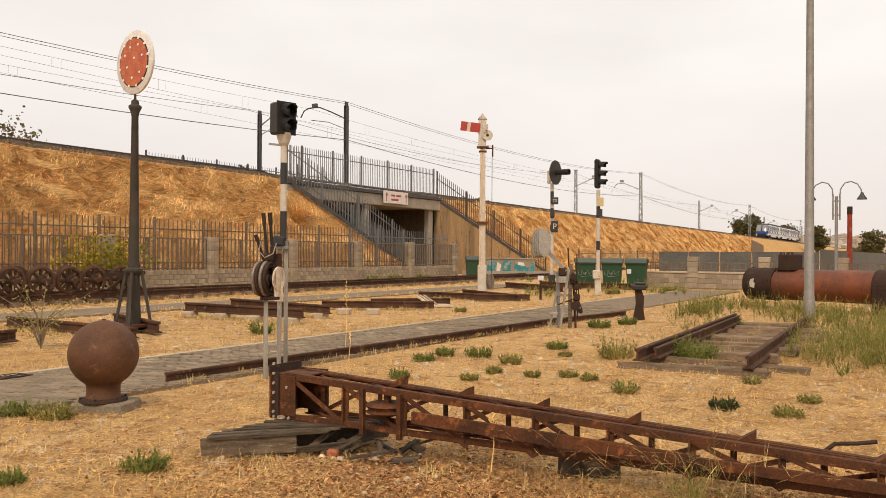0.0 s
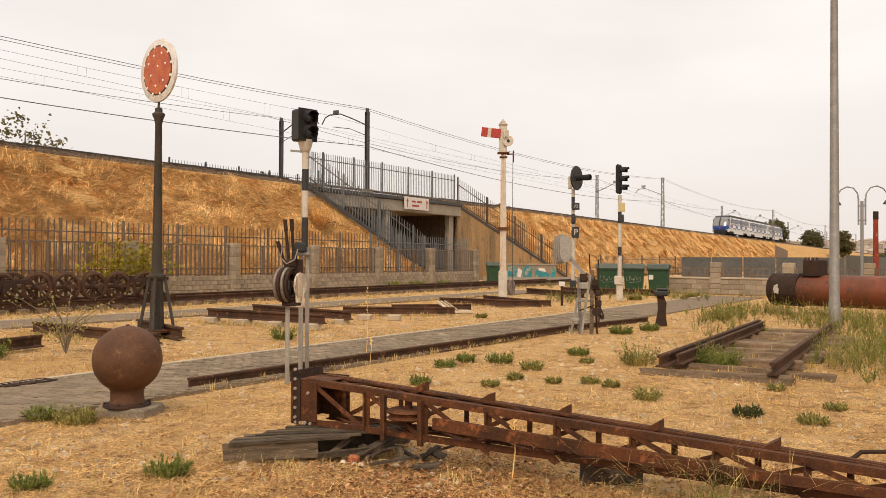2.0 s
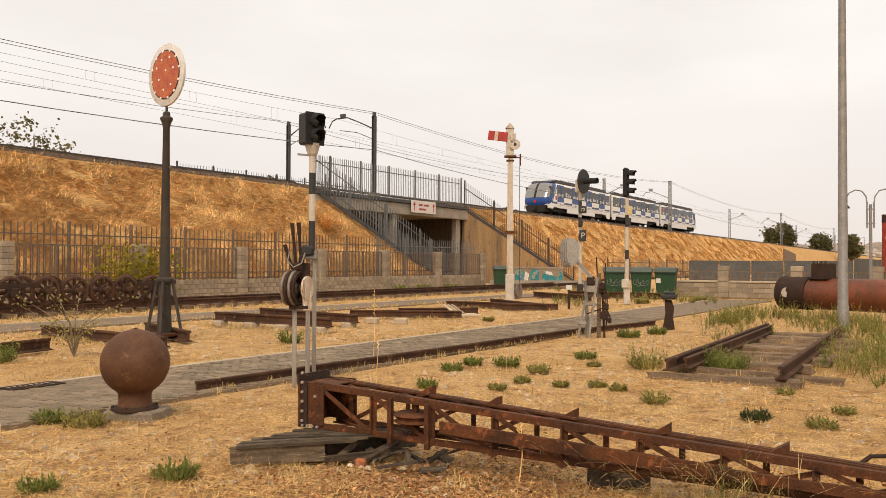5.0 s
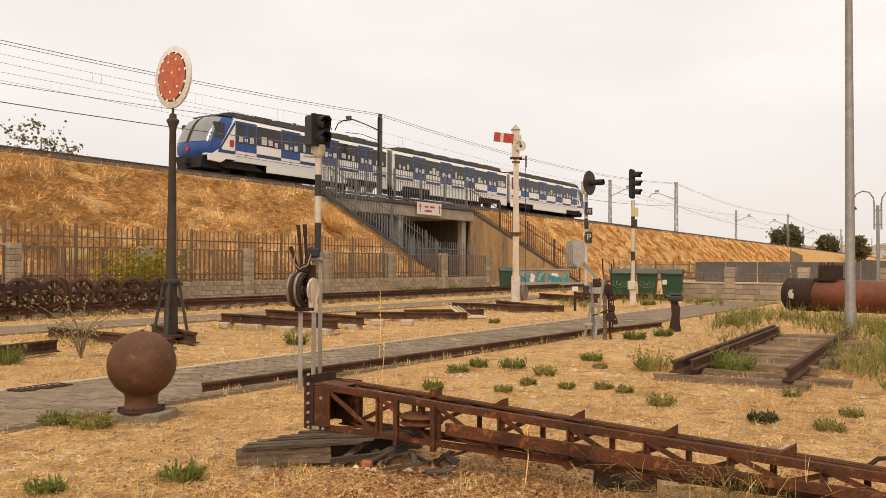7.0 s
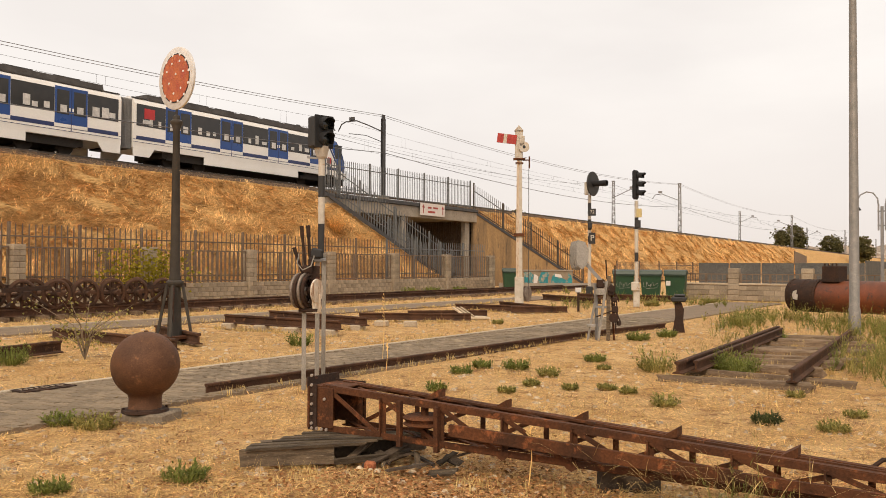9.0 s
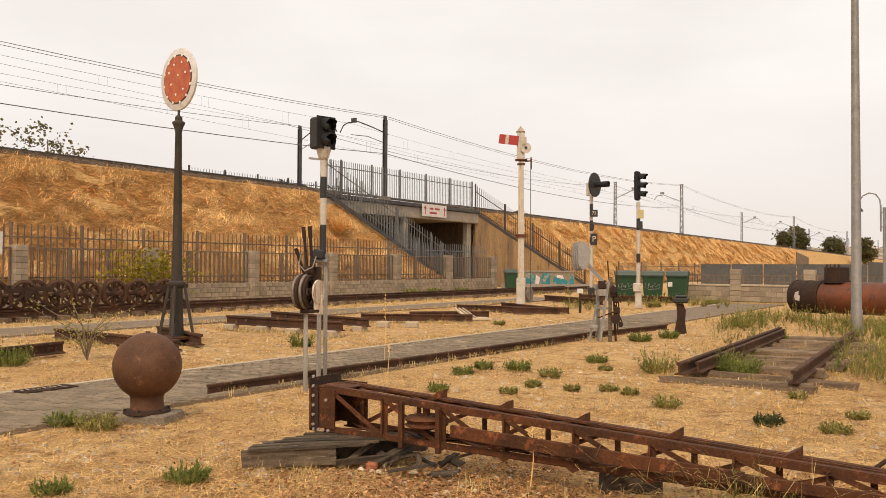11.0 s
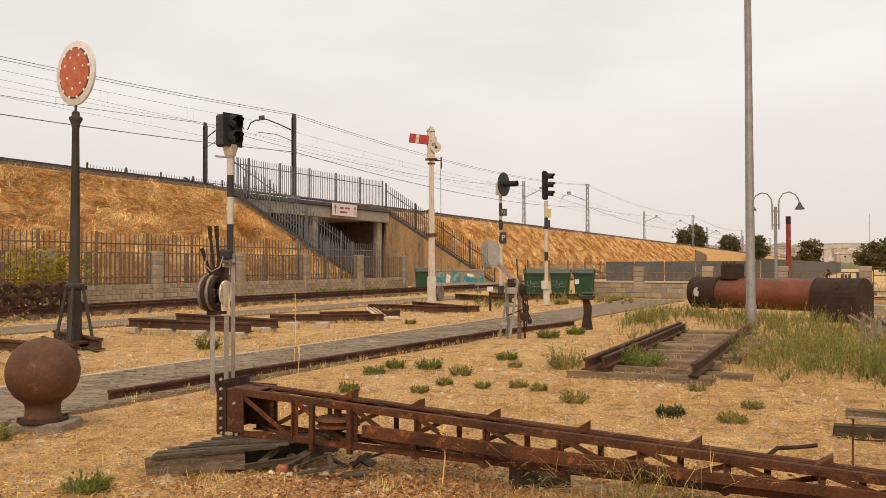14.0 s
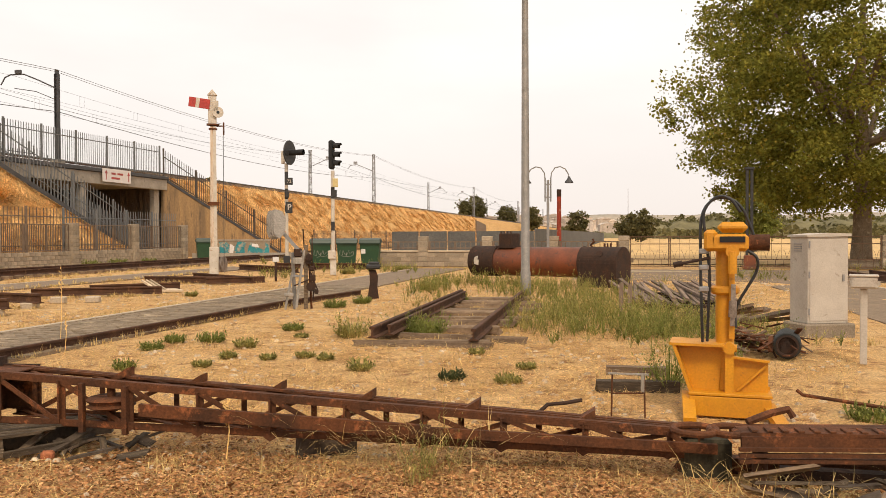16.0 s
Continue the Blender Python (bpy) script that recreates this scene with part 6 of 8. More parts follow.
# ---- rails, sleepers and scrap on the far side of the path ----
def loose_rail(p, q, s=1.0, label="rusty rail laid across the yard", group="display rails"):
    bm = BM()
    d = Vector(q) - Vector(p)
    rail_bar(bm, (0, 0, 0), d, s)
    ob = part("rail", bm, M["rustrail"])
    ob.matrix_basis = Matrix.Translation(p)
    return tagged(ob, label, "rail", group)


loose_rail((-7.86, 6.72, -0.01), (-7.42, 17.3, -0.01), 0.9, "rusty rail edging the paver path")
loose_rail((-7.4, 17.4, -0.01), (-6.9, 20.6, -0.01), 0.85, "rusty rail edging the paver path")
loose_rail((-15.75, 14.05, 0.13), (-11.95, 13.95, 0.13), 1.35, "rusty rail on concrete blocks")
loose_rail((-16.3, 16.1, 0.13), (-12.3, 15.3, 0.13), 1.3, "rusty rail on concrete blocks")
loose_rail((-14.7, 17.95, 0.05), (-12.0, 19.5, 0.05), 1.25)
loose_rail((-14.3, 19.7, 0.05), (-12.6, 21.4, 0.05), 1.2)
loose_rail((-15.7, 24.5, 0.03), (-12.9, 24.6, 0.03), 1.3)
loose_rail((-15.4, 27.1, 0.03), (-11.9, 24.7, 0.03), 1.3)
loose_rail((-13.2, 24.0, 0.03), (-11.7, 25.1, 0.03), 1.3)
loose_rail((-16.4, 9.95, 0.03), (-12.2, 9.75, 0.03), 1.25, "rusty rail under the disc signal")
loose_rail((-15.2, 11.6, 0.03), (-12.5, 10.5, 0.05), 1.35, "rusty rail under the disc signal")
loose_rail((-13.3, 8.2, 0.05), (-12.9, 6.4, 0.05), 1.3)
loose_rail((-16.8, 33.5, 0.05), (-13.0, 31.0, 0.05), 1.6, "rusty rail by the signals")
loose_rail((-16.0, 35.6, 0.05), (-11.5, 35.4, 0.05), 1.6, "rusty rail by the signals")


def concrete_blocks():
    bm = BM()
    bx(bm, 0, 0, 0.065, 0.32, 0.26, 0.15, None, 0.02)
    me = mesh_of("concrete_block", bm, M["kerb"])
    for x, y, a in ((-15.5, 13.95, 5), (-14.4, 13.95, -8), (-13.3, 13.85, 10), (-12.2, 13.85, 0), (-15.9, 16.0, 0), (-14.2, 15.7, 12), (-12.6, 15.35, -5), (-13.1, 16.9, 20), (-12.4, 17.2, 25), (-12.9, 9.3, 10)):
        ob = new("concrete_block", me)
        ob.matrix_basis = pose(x, y, 0, 0, 0, a)
        tagged(ob, "pale concrete block lying in the straw", "block", "concrete blocks")


concrete_blocks()


def pale_slab():
    bm = BM()
    prism(bm, [(-0.7, 0), (0.6, 0), (0.65, 0.05), (-0.6, 0.06)], -0.5, 0.5, I4)
    for i in range(3):
        bar(bm, (0.0 + 0.12 * i, -0.2, 0.05), (-0.25 + 0.12 * i, 0.4, 0.3), 0.05, 0.05)
    ob = part("broken_slab", bm, M["lime"])
    ob.matrix_basis = face(-12.9, 20.6, 0.02, 15)
    tagged(ob, "broken pale concrete slab by the display rails", "slab")


pale_slab()


def siding():
    t = thing("siding_track", pose(-22.9, 0, 0), "old siding track of rusty rails along the fence", "railway track")
    for s in (-0.72, 0.72):
        bm = BM()
        rail_bar(bm, (s, -6, 0.12), (s, 52, 0.12), 1.3)
        part("rail", bm, M["rustrail"], t)
    bm = BM()
    bx(bm, 0, 0, 0.06, 2.3, 0.24, 0.14, None, 0.01)
    me = mesh_of("sleeper", bm, M["wood"])
    for i in range(80):
        piece("sleeper", me, t, pose(rnd.uniform(-0.06, 0.06), 4 + 0.6 * i, 0, 0, 0, rnd.uniform(-2, 2)))


siding()


def wheelset(y, frame_bits):
    t = thing("wheelset", pose(-22.9, y, 0.70, 0, 0, rnd.uniform(-6, 6)), "rusty spoked railway wheelset standing on the siding", "wheelset", "wheelsets")
    ax = Matrix.Rotation(radians(90), 4, "Y")
    bm = BM()
    rod(bm, (-1.0, 0, 0), (1.0, 0, 0), 0.075, None, 12)
    part("axle", bm, M["rustrail"], t)
    for s in (-0.72, 0.72):
        bm = BM()
        m = Matrix.Translation((s, 0, 0)) @ ax
        rings = [[(r, z) for r, z in ((0.34, -0.06), (0.42, -0.06), (0.45, 0.0), (0.39, 0.06), (0.34, 0.06))]]
        prof, n = rings[0], 28
        vs = [[bm.verts.new(m @ Vector((r * math.cos(2 * math.pi * i / n), r * math.sin(2 * math.pi * i / n), z * (1 if s > 0 else -1)))) for i in range(n)] for r, z in prof]
        for j in range(5):
            for i in range(n):
                bm.faces.new((vs[j][i], vs[j][(i + 1) % n], vs[(j + 1) % 5][(i + 1) % n], vs[(j + 1) % 5][i]))
        w = part("wheel", bm, M["rustrail"], t, "spoked rusty wheel", True)
        for i in range(8):
            bm = BM()
            a = math.pi * i / 4
            bar(bm, m @ Vector((0.08 * math.cos(a), 0.08 * math.sin(a), 0)), m @ Vector((0.35 * math.cos(a), 0.35 * math.sin(a), 0)), 0.05, 0.06)
            part("spoke", bm, M["rustrail"], w)
        bm = BM()
        lathe(bm, [(0.11, -0.09), (0.11, 0.09)], 14, m)
        part("hub", bm, M["blackrust"], w)
    if frame_bits:
        bm = BM()
        for s in (-0.95, 0.95):
            bar(bm, (s, -0.7, 0.15), (s, 0.7, 0.2), 0.06, 0.12), bar(bm, (s, -0.6, -0.3), (s, 0.0, 0.15), 0.05, 0.06), bar(bm, (s, 0.6, -0.3), (s, 0.0, 0.15), 0.05, 0.06)
            bx(bm, s, 0, 0.0, 0.12, 0.26, 0.26, None, 0.02)
        bar(bm, (-0.95, 0.65, 0.2), (0.95, 0.65, 0.2), 0.08, 0.1)
        part("truck_frame", bm, M["blackrust"], t, "dark iron truck frame")


for y, fb in ((9.2, 0), (10.2, 1), (11.5, 0), (12.5, 1), (13.6, 0), (14.5, 0), (15.35, 0), (16.2, 0), (17.2, 1)):
    wheelset(y, fb)


# ---- bins, walls, gate and the far side of the yard ----
def waste_bin(x, y, extra, mark):
    t = thing("waste_container", face(x, y, 0, extra), "large dark green wheeled waste container with lid", "waste container", "waste containers")
    bm = BM()
    vs = []
    for w, d, z in ((0.39, 0.42, 0.18), (0.465, 0.52, 1.2)):
        for a, b in ((-1, -1), (1, -1), (1, 1), (-1, 1)):
            vs.append(bm.verts.new((a * w, b * d, z)))
    for f in ((3, 2, 1, 0), (4, 5, 6, 7), (0, 1, 5, 4), (1, 2, 6, 5), (2, 3, 7, 6), (3, 0, 4, 7)):
        bm.faces.new([vs[i] for i in f])
    part("body", bm, M["bingreen"], t)
    bm = BM()
    prism(bm, [(-0.58, 1.2), (0.58, 1.2), (0.5, 1.36), (0.1, 1.42), (-0.55, 1.3)], -0.5, 0.5, Matrix.Rotation(radians(-90), 4, "Z"))
    part("lid", bm, M["binlid"], t, "sloping dark green lid")
    bm = BM()
    bx(bm, 0, -0.54, 1.17, 0.99, 0.05, 0.08)
    part("rim", bm, M["binlid"], t)
    for a in (-0.45, 0.45):
        for b in (-0.32, 0.32):
            bm = BM()
            rod(bm, (a - 0.03, b, 0.09), (a + 0.03, b, 0.09), 0.09, None, 12)
            part("wheel", bm, M["rubber"], t)
    if mark == 1:
        bm = BM()
        bx(bm, -0.3, -0.485, 0.8, 0.2, 0.012, 0.22)
        part("sticker", bm, M["disc_white"], t, "small pale sticker")
    if mark == 2:
        bm = BM()
        tube(bm, spline([(-0.3, -0.49, 0.85), (-0.33, -0.48, 0.66), (-0.2, -0.47, 0.62), (-0.17, -0.49, 0.85), (-0.08, -0.48, 0.66), (0.0, -0.48, 0.74), (-0.02, -0.47, 0.6), (0.1, -0.49, 0.84), (0.14, -0.48, 0.66), (0.3, -0.49, 0.8), (0.28, -0.47, 0.6), (-0.2, -0.46, 0.54)]), 0.008, 4)
        part("scrawl", bm, M["weightgrey"], t, "pale spray-painted scrawl")


waste_bin(-12.2, 38.0, -6, 1)
waste_bin(-13.25, 37.6, -3, 2)
waste_bin(-14.42, 37.1, 3, 2)
waste_bin(-26.2, 47.4, 4, 0)


def low_wall():
    t = thing("yard_wall", pose(0, 39.7, 0), "low wall of pale blocks with coping along the yard edge", "wall", kind="structure")
    bm = BM()
    bx(bm, -6.2, 0, 0.36, 12.4, 0.22, 0.72), bx(bm, 13.5, 0, 0.2, 11.4, 0.22, 0.4)
    part("core", bm, M["mortar"], t)
    bm = BM()
    bx(bm, -6.2, 0, 0.76, 12.6, 0.32, 0.09, None, 0.015)
    part("coping", bm, M["kerb"], t)
    bm = BM()
    bx(bm, 0, 0, 0, 0.47, 0.26, 0.215, None, 0.012)
    me = mesh_of("block", bm, M["block"])
    for c in range(3):
        for i in range(25):
            piece("block", me, t, pose(-12.1 + 0.49 * i + (0.24 if c % 2 else 0), rnd.uniform(-0.006, 0.006), 0.12 + 0.23 * c))
    for x in (-10.0, -6.8, -3.6, -0.3, 7.35, 11.0):
        p = thing("wall_pier", pose(x, 39.7, 0), "pale stone gate pier on the yard wall", "pier", "wall piers", "structure")
        for c in range(6):
            bm = BM()
            bx(bm, 0, 0, 0.13 + 0.25 * c, 0.5 + rnd.uniform(-0.02, 0.02), 0.42, 0.24, None, 0.02)
            part("stone", bm, M["block"], p)
    me2 = mesh_of("picket", picket_mesh(0.42, 0.03, 0.015, False), M["picket"])
    for a, b in ((-12.3, -10.3), (-9.7, -7.1), (-6.5, -3.9), (-3.3, -0.6)):
        railing("wall_railing", (a, 39.7, 0.8), (b, 39.7, 0.8), 0.42, 0.25, me2, (0.12, 0.42), M["picket"], M["picket"], "thin dark railing on the yard wall", (0, 0.5, 1), 0.45, "wall railings")


low_wall()


def gate(x0, x1, label):
    t = thing("iron_gate", pose(x0, 39.5, 0.06), label, "gate", "gates")
    W = x1 - x0
    bm = BM()
    for z in (0.02, 0.35, 1.05, 1.38):
        bar(bm, (0, 0, z), (W, 0, z), 0.035, 0.04)
    for x in (0, W / 2 - 0.04, W / 2 + 0.04, W):
        bar(bm, (x, 0, 0), (x, 0, 1.4), 0.04, 0.04)
    part("frame", bm, M["gatebrown"], t, "rusty brown gate frame")
    for h in (0, 1):
        for i in range(4):
            x = W / 2 * h + W / 8 * (i + 0.5)
            for s in (-1, 1):
                bm = BM()
                tube(bm, [(x, 0, 0.36), (x + s * W / 60, 0, 0.62), (x + s * W / 26, 0, 0.78), (x + s * W / 22, 0, 0.72)], 0.006, 5)
                part("scroll_bar", bm, M["gatebrown"], t)
            bm = BM()
            bar(bm, (x + W / 16, 0, 0.35), (x + W / 16, 0, 1.38), 0.014, 0.016)
            part("upright_bar", bm, M["gatebrown"], t)
        for i in range(1, 5):
            bm = BM()
            x = W / 2 * h + W / 10 * i
            bar(bm, (x, 0, 0.0), (x, 0, 0.36), 0.016, 0.02)
            part("lower_bar", bm, M["gatebrown"], t)


M["gatebrown"] = mat("gate_brown", (0.16, 0.09, 0.05), (0.10, 0.06, 0.04), 0.8, 3, 0.1, 0.1, 40)
gate(0.0, 3.5, "brown iron double gate to the field")
gate(3.55, 7.05, "brown iron double gate to the field")
gate(7.65, 10.7, "brown iron fence section beside the gate")
gate(11.3, 15.0, "brown iron fence section under the plane tree")

M["greypanel"] = mat("grey_panel", (0.13, 0.125, 0.115), (0.10, 0.098, 0.092), 0.85, 1, 0, 0.1, 20)


def grey_screens():
    for i in range(5):
        bm = BM()
        x = -12.6 + 1.55 * i
        bx(bm, x + 0.75, 43.0, 0.88, 1.48, 0.06, 1.75)
        tagged(part("screen_panel", bm, M["greypanel"]), "flat grey screen panel behind the yard wall", "screen", "grey screens", "structure")
    for i in range(24):
        y = 46 + 6.5 * i
        bm = BM()
        bx(bm, -5.2 - 0.002 * i * i, y + 3.2, 0.95, 0.06, 6.4, 1.9)
        tagged(part("screen_panel", bm, M["greypanel"]), "long grey screen wall leading away", "screen", "grey screens", "structure")
    bm = BM()
    prism(bm, [(157, 2.0), (168, 1.6), (168, 3.6), (157, 4.4)], 29.0, 29.2, Matrix.Rotation(radians(90), 4, "Z"))
    tagged(part("bank_screen", bm, M["picket"]), "grey screen sloping down the embankment", "screen", kind="structure")


grey_screens()
strip("road", M["joint"], -2.0, 16, 28.5, 37.5, 0.012, "grey road in front of the iron gates")
strip("side_path", M["joint"], 4.6, 7.4, 2, 28.5, 0.012, "grey paved path beside the cabinet", sk=-0.6)
strip("path_kerb", M["kerb"], 7.4, 7.52, 2, 28.5, 0.03, "flush pale kerb of the side path", sk=-0.6)
strip("path_kerb", M["kerb"], -0.6, 2.4, 35.0, 35.3, 0.05, "pale kerb by the gates")


def side_track():
    t = thing("side_track", pose(9.6, 0, 0), "rusty track beside the side path", "railway track")
    for s in (-0.55, 0.55):
        bm = BM()
        rail_bar(bm, (s, 12, 0.05), (s - 1.6, 33, 0.05), 1.1)
        part("rail", bm, M["rustrail"], t)


side_track()


def double_lamp():
    t = thing("street_lamp", face(-3.75, 38.6), "grey street lamp with two swan-neck arms", "street lamp")
    bm = BM()
    lathe(bm, [(0.1, 0), (0.09, 0.9), (0.07, 1.0), (0.06, 4.1)], 12)
    part("post", bm, M["galv"], t)
    for s in (-1, 1):
        bm = BM()
        rod(bm, (s * 0.13, 0, 3.1), (s * 0.13, 0, 4.2), 0.035, None, 8)
        tube(bm, [(s * 0.13, 0, 4.1), (s * 0.16, 0, 4.42), (s * 0.32, 0, 4.66), (s * 0.56, 0, 4.72), (s * 0.8, 0, 4.6), (s * 0.93, 0, 4.38), (s * 0.96, 0, 4.22)], 0.028, 6)
        part("arm", bm, M["galv"], t)
        bm = BM()
        lathe(bm, [(0.2, 3.95), (0.19, 4.0), (0.08, 4.15), (0.05, 4.25)], 12, Matrix.Translation((s * 0.97, 0, 0)))
        part("lantern", bm, M["steel"], t)
    bm = BM()
    bx(bm, 0, 0, 3.3, 0.34, 0.05, 0.05), bx(bm, 0, 0, 3.9, 0.34, 0.05, 0.05)
    part("bracket", bm, M["galv"], t)


double_lamp()


def red_post():
    t = thing("marker_post", pose(-3.38, 40.3, 0), "tall narrow post of peeling rusty red paint", "post")
    bm = BM()
    lathe(bm, [(0.12, 0), (0.1, 3.4)], 8)
    part("shaft", bm, M["peelred"], t)
    bm = BM()
    lathe(bm, [(0.11, 3.4), (0.11, 3.75)], 8)
    part("tip", bm, M["blackrust"], t)


M["peelred"] = mat("peeling_red", (0.34, 0.05, 0.025), (0.22, 0.04, 0.02), 0.7, 4, 0, 0.1, 40, (0.45, 0.3, 0.2), 0.15)
red_post()

M["teal"] = mat("teal_mural", (0.02, 0.17, 0.21), (0.035, 0.26, 0.29), 0.7, 1.0, 0, 0.05, 30, (0.38, 0.31, 0.22), 0.5)


def mural_wall():
    t = thing("painted_wall", face(-27.2, 55.0), "low wall painted with bright teal graffiti shapes", "wall", kind="structure")
    bm = BM()
    bx(bm, 0, 0, 0.6, 3.6, 0.3, 1.2)
    part("wall_body", bm, M["block"], t)
    for x, pts in ((-1.5, [(-0.2, 0.1), (0.5, 0.15), (0.45, 0.9), (0.2, 1.15), (-0.25, 1.1)]), (-0.35, [(-0.3, 0.05), (0.4, 0.05), (0.35, 0.7), (0.5, 1.1), (-0.1, 1.16), (-0.35, 0.6)]), (0.55, [(-0.35, 0.05), (0.75, 0.05), (0.9, 0.5), (0.3, 0.75), (-0.1, 1.1), (-0.3, 0.6)]), (1.45, [(-0.1, 0.05), (0.3, 0.05), (0.3, 0.8), (0.05, 1.1)])):
        bm = BM()
        prism(bm, [(x + a, b) for a, b in pts], -0.17, -0.1, I4)
        part("painted_shape", bm, M["teal"], t, "teal spray-painted shape")
    for x, pts in ((-0.9, [(-0.15, 0.3), (0.1, 0.2), (0.2, 0.8), (-0.1, 1.0)]), (0.75, [(-0.25, 0.8), (0.3, 0.7), (0.2, 0.95), (-0.2, 1.0)]), (0.1, [(-0.3, 0.1), (0.2, 0.1), (0.0, 0.3)])):
        bm = BM()
        prism(bm, [(x + a, b) for a, b in pts], -0.176, -0.1, I4)
        part("painted_shape", bm, M["disc_white"], t, "pale spray-painted shape")
    bm = BM()
    bx(bm, 0, 0, 1.25, 3.7, 0.4, 0.1)
    part("coping", bm, M["concrete"], t)
    bm = BM()
    bx(bm, 0.5, -6, 0.22, 7.5, 0.25, 0.44)
    part("kerb_wall", bm, M["concrete"], t)


mural_wall()
pk = mesh_of("picket", picket_mesh(1.9, 0.07), M["picket"])
railing("palisade", (-28.2, 71, 0.1), (-28.2, 128, 0.1), 1.9, 0.3, pk, (0.3, 1.6), M["picket"], M["picket"], "weathered palisade at the foot of the embankment", (0, 0.1, 0.2, 0.3, 0.4, 0.5, 0.6, 0.7, 0.8, 0.9, 1), 2.0, "palisade")


def fence_notice():
    bm = BM()
    bx(bm, 0, 0, 0, 0.02, 0.85, 0.78, None, 0.004)
    ob = part("notice_board", bm, M["disc_white"])
    ob.matrix_basis = pose(-27.968, 14.6, 2.3)
    tagged(ob, "small white notice board hung on the fence", "sign")
    bars = BM()
    bx(bars, 0.012, 0.05, 0.12, 0.004, 0.3, 0.16), bx(bars, 0.012, 0.0, -0.18, 0.004, 0.35, 0.08)
    part("lettering", bars, M["black"], ob)


fence_notice()


def small_marker():
    t = thing("marker_stake", face(-11.8, 26.2), "short dark stake with a small plate", "post")
    bm = BM()
    bx(bm, 0, 0, 0.35, 0.08, 0.06, 0.7)
    part("stake", bm, M["blackrust"], t)
    bm = BM()
    bx(bm, 0, -0.04, 0.75, 0.2, 0.03, 0.16)
    part("plate", bm, M["disc_white"], t)


small_marker()


# ---- lumber, drum, frame and other scrap near the machine ----
M["palewood"] = mat("pale_plank", (0.25, 0.175, 0.125), (0.155, 0.108, 0.078), 0.9, 3, 0, 0.4, 30, stretch=(1, 6, 6), island=0.25)
for i in range(22):
    x = 0.1 + 0.098 * i + rnd.uniform(-0.05, 0.05)
    board("plank", (x, 17.4 + rnd.uniform(-0.5, 0.7), 0.1 + rnd.uniform(0, 0.14)), (x - 0.3 + rnd.uniform(-0.5, 0.4), 22.6 + rnd.uniform(-1.2, 0.8), 0.2 + rnd.uniform(0, 0.14)), 0.085, 0.05, M["palewood"],
          "long weathered plank in the timber pile", rnd.uniform(-12, 12), "plank", "timber pile")
for i in range(6):
    board("sleeper", (0.2 + rnd.uniform(-0.2, 0.2), 17.6 + 0.7 * i, 0.06), (2.3 + rnd.uniform(-0.3, 0.3), 17.4 + 0.7 * i, 0.06), 0.22, 0.13, M["blackrust"], "dark sleeper under the timber pile", 0, "sleeper", "timber pile")
for i in range(7):
    x, y, a = 1.2 + rnd.uniform(-0.5, 0.7), 14.2 + rnd.uniform(-0.8, 1.4), rnd.uniform(-50, 50)
    board("plank", (x, y, 0.1), (x + math.cos(radians(a)), y + math.sin(radians(a)), rnd.uniform(0.05, 0.35)), 0.14, 0.05, M["wood"], "loose broken plank beside the pile", rnd.uniform(-20, 20), "plank", "timber pile")
for x in (-0.18, -0.02):
    board("stake", (x, 16.2, 0.0), (x + 0.01, 16.25, 0.62), 0.07, 0.05, M["palewood"], "pale wooden stake in the weeds", 0, "stake", "stakes")


def cable_drum():
    t = thing("scrap_cylinder", face(1.88, 10.95), "dark iron cylinder with rusty scrap heaped behind", "scrap")
    ax = Matrix.Translation((0.02, -0.1, 0.18)) @ Matrix.Rotation(radians(90), 4, "X")
    bm = BM()
    lathe(bm, [(0.02, 0.01), (0.15, 0.02), (0.165, 0.0), (0.165, -0.5), (0.14, -0.5)], 24, ax)
    part("shell", bm, M["darkteal"], t, "blackened shell", True)
    bm = BM()
    lathe(bm, [(0.13, 0.02), (0.135, 0.035), (0.11, 0.035), (0.105, 0.02)], 24, ax)
    part("rim", bm, M["blackrust"], t)
    for i in range(95):
        bm = BM()
        p = Vector((rnd.uniform(-0.75, 0.15), rnd.uniform(0.05, 0.9), rnd.uniform(0.02, 0.32)))
        q = p + Vector((rnd.uniform(-0.3, 0.3), rnd.uniform(-0.4, 0.4), rnd.uniform(-0.2, 0.12)))
        q.z = max(q.z, 0.02)
        bar(bm, p, q, rnd.uniform(0.015, 0.09), rnd.uniform(0.008, 0.02))
        part("scrap_strip", bm, M["rust"] if i % 3 else M["wood"], t)


M["darkteal"] = mat("blackened_iron", (0.018, 0.021, 0.02), (0.03, 0.028, 0.025), 0.6, 5, 0.3, 0.3, 40)
cable_drum()


def wire_frame():
    t = thing("metal_stand", face(-0.02, 7.2), "small rusty frame with a pale top bar", "stand")
    for x in (-0.14, 0.14):
        bm = BM()
        bar(bm, (x, 0, 0), (x * 0.95, 0.02, 0.36), 0.012, 0.012)
        part("leg", bm, M["rust"], t)
    bm = BM()
    bar(bm, (-0.17, 0, 0.37), (0.17, 0, 0.37), 0.02, 0.014), bar(bm, (0.12, 0, 0.22), (0.12, 0, 0.365), 0.03, 0.02)
    part("top_bar", bm, M["postgrey"], t)
    bm = BM()
    bar(bm, (-0.14, 0, 0.2), (0.14, 0, 0.21), 0.012, 0.012)
    part("brace", bm, M["rust"], t)


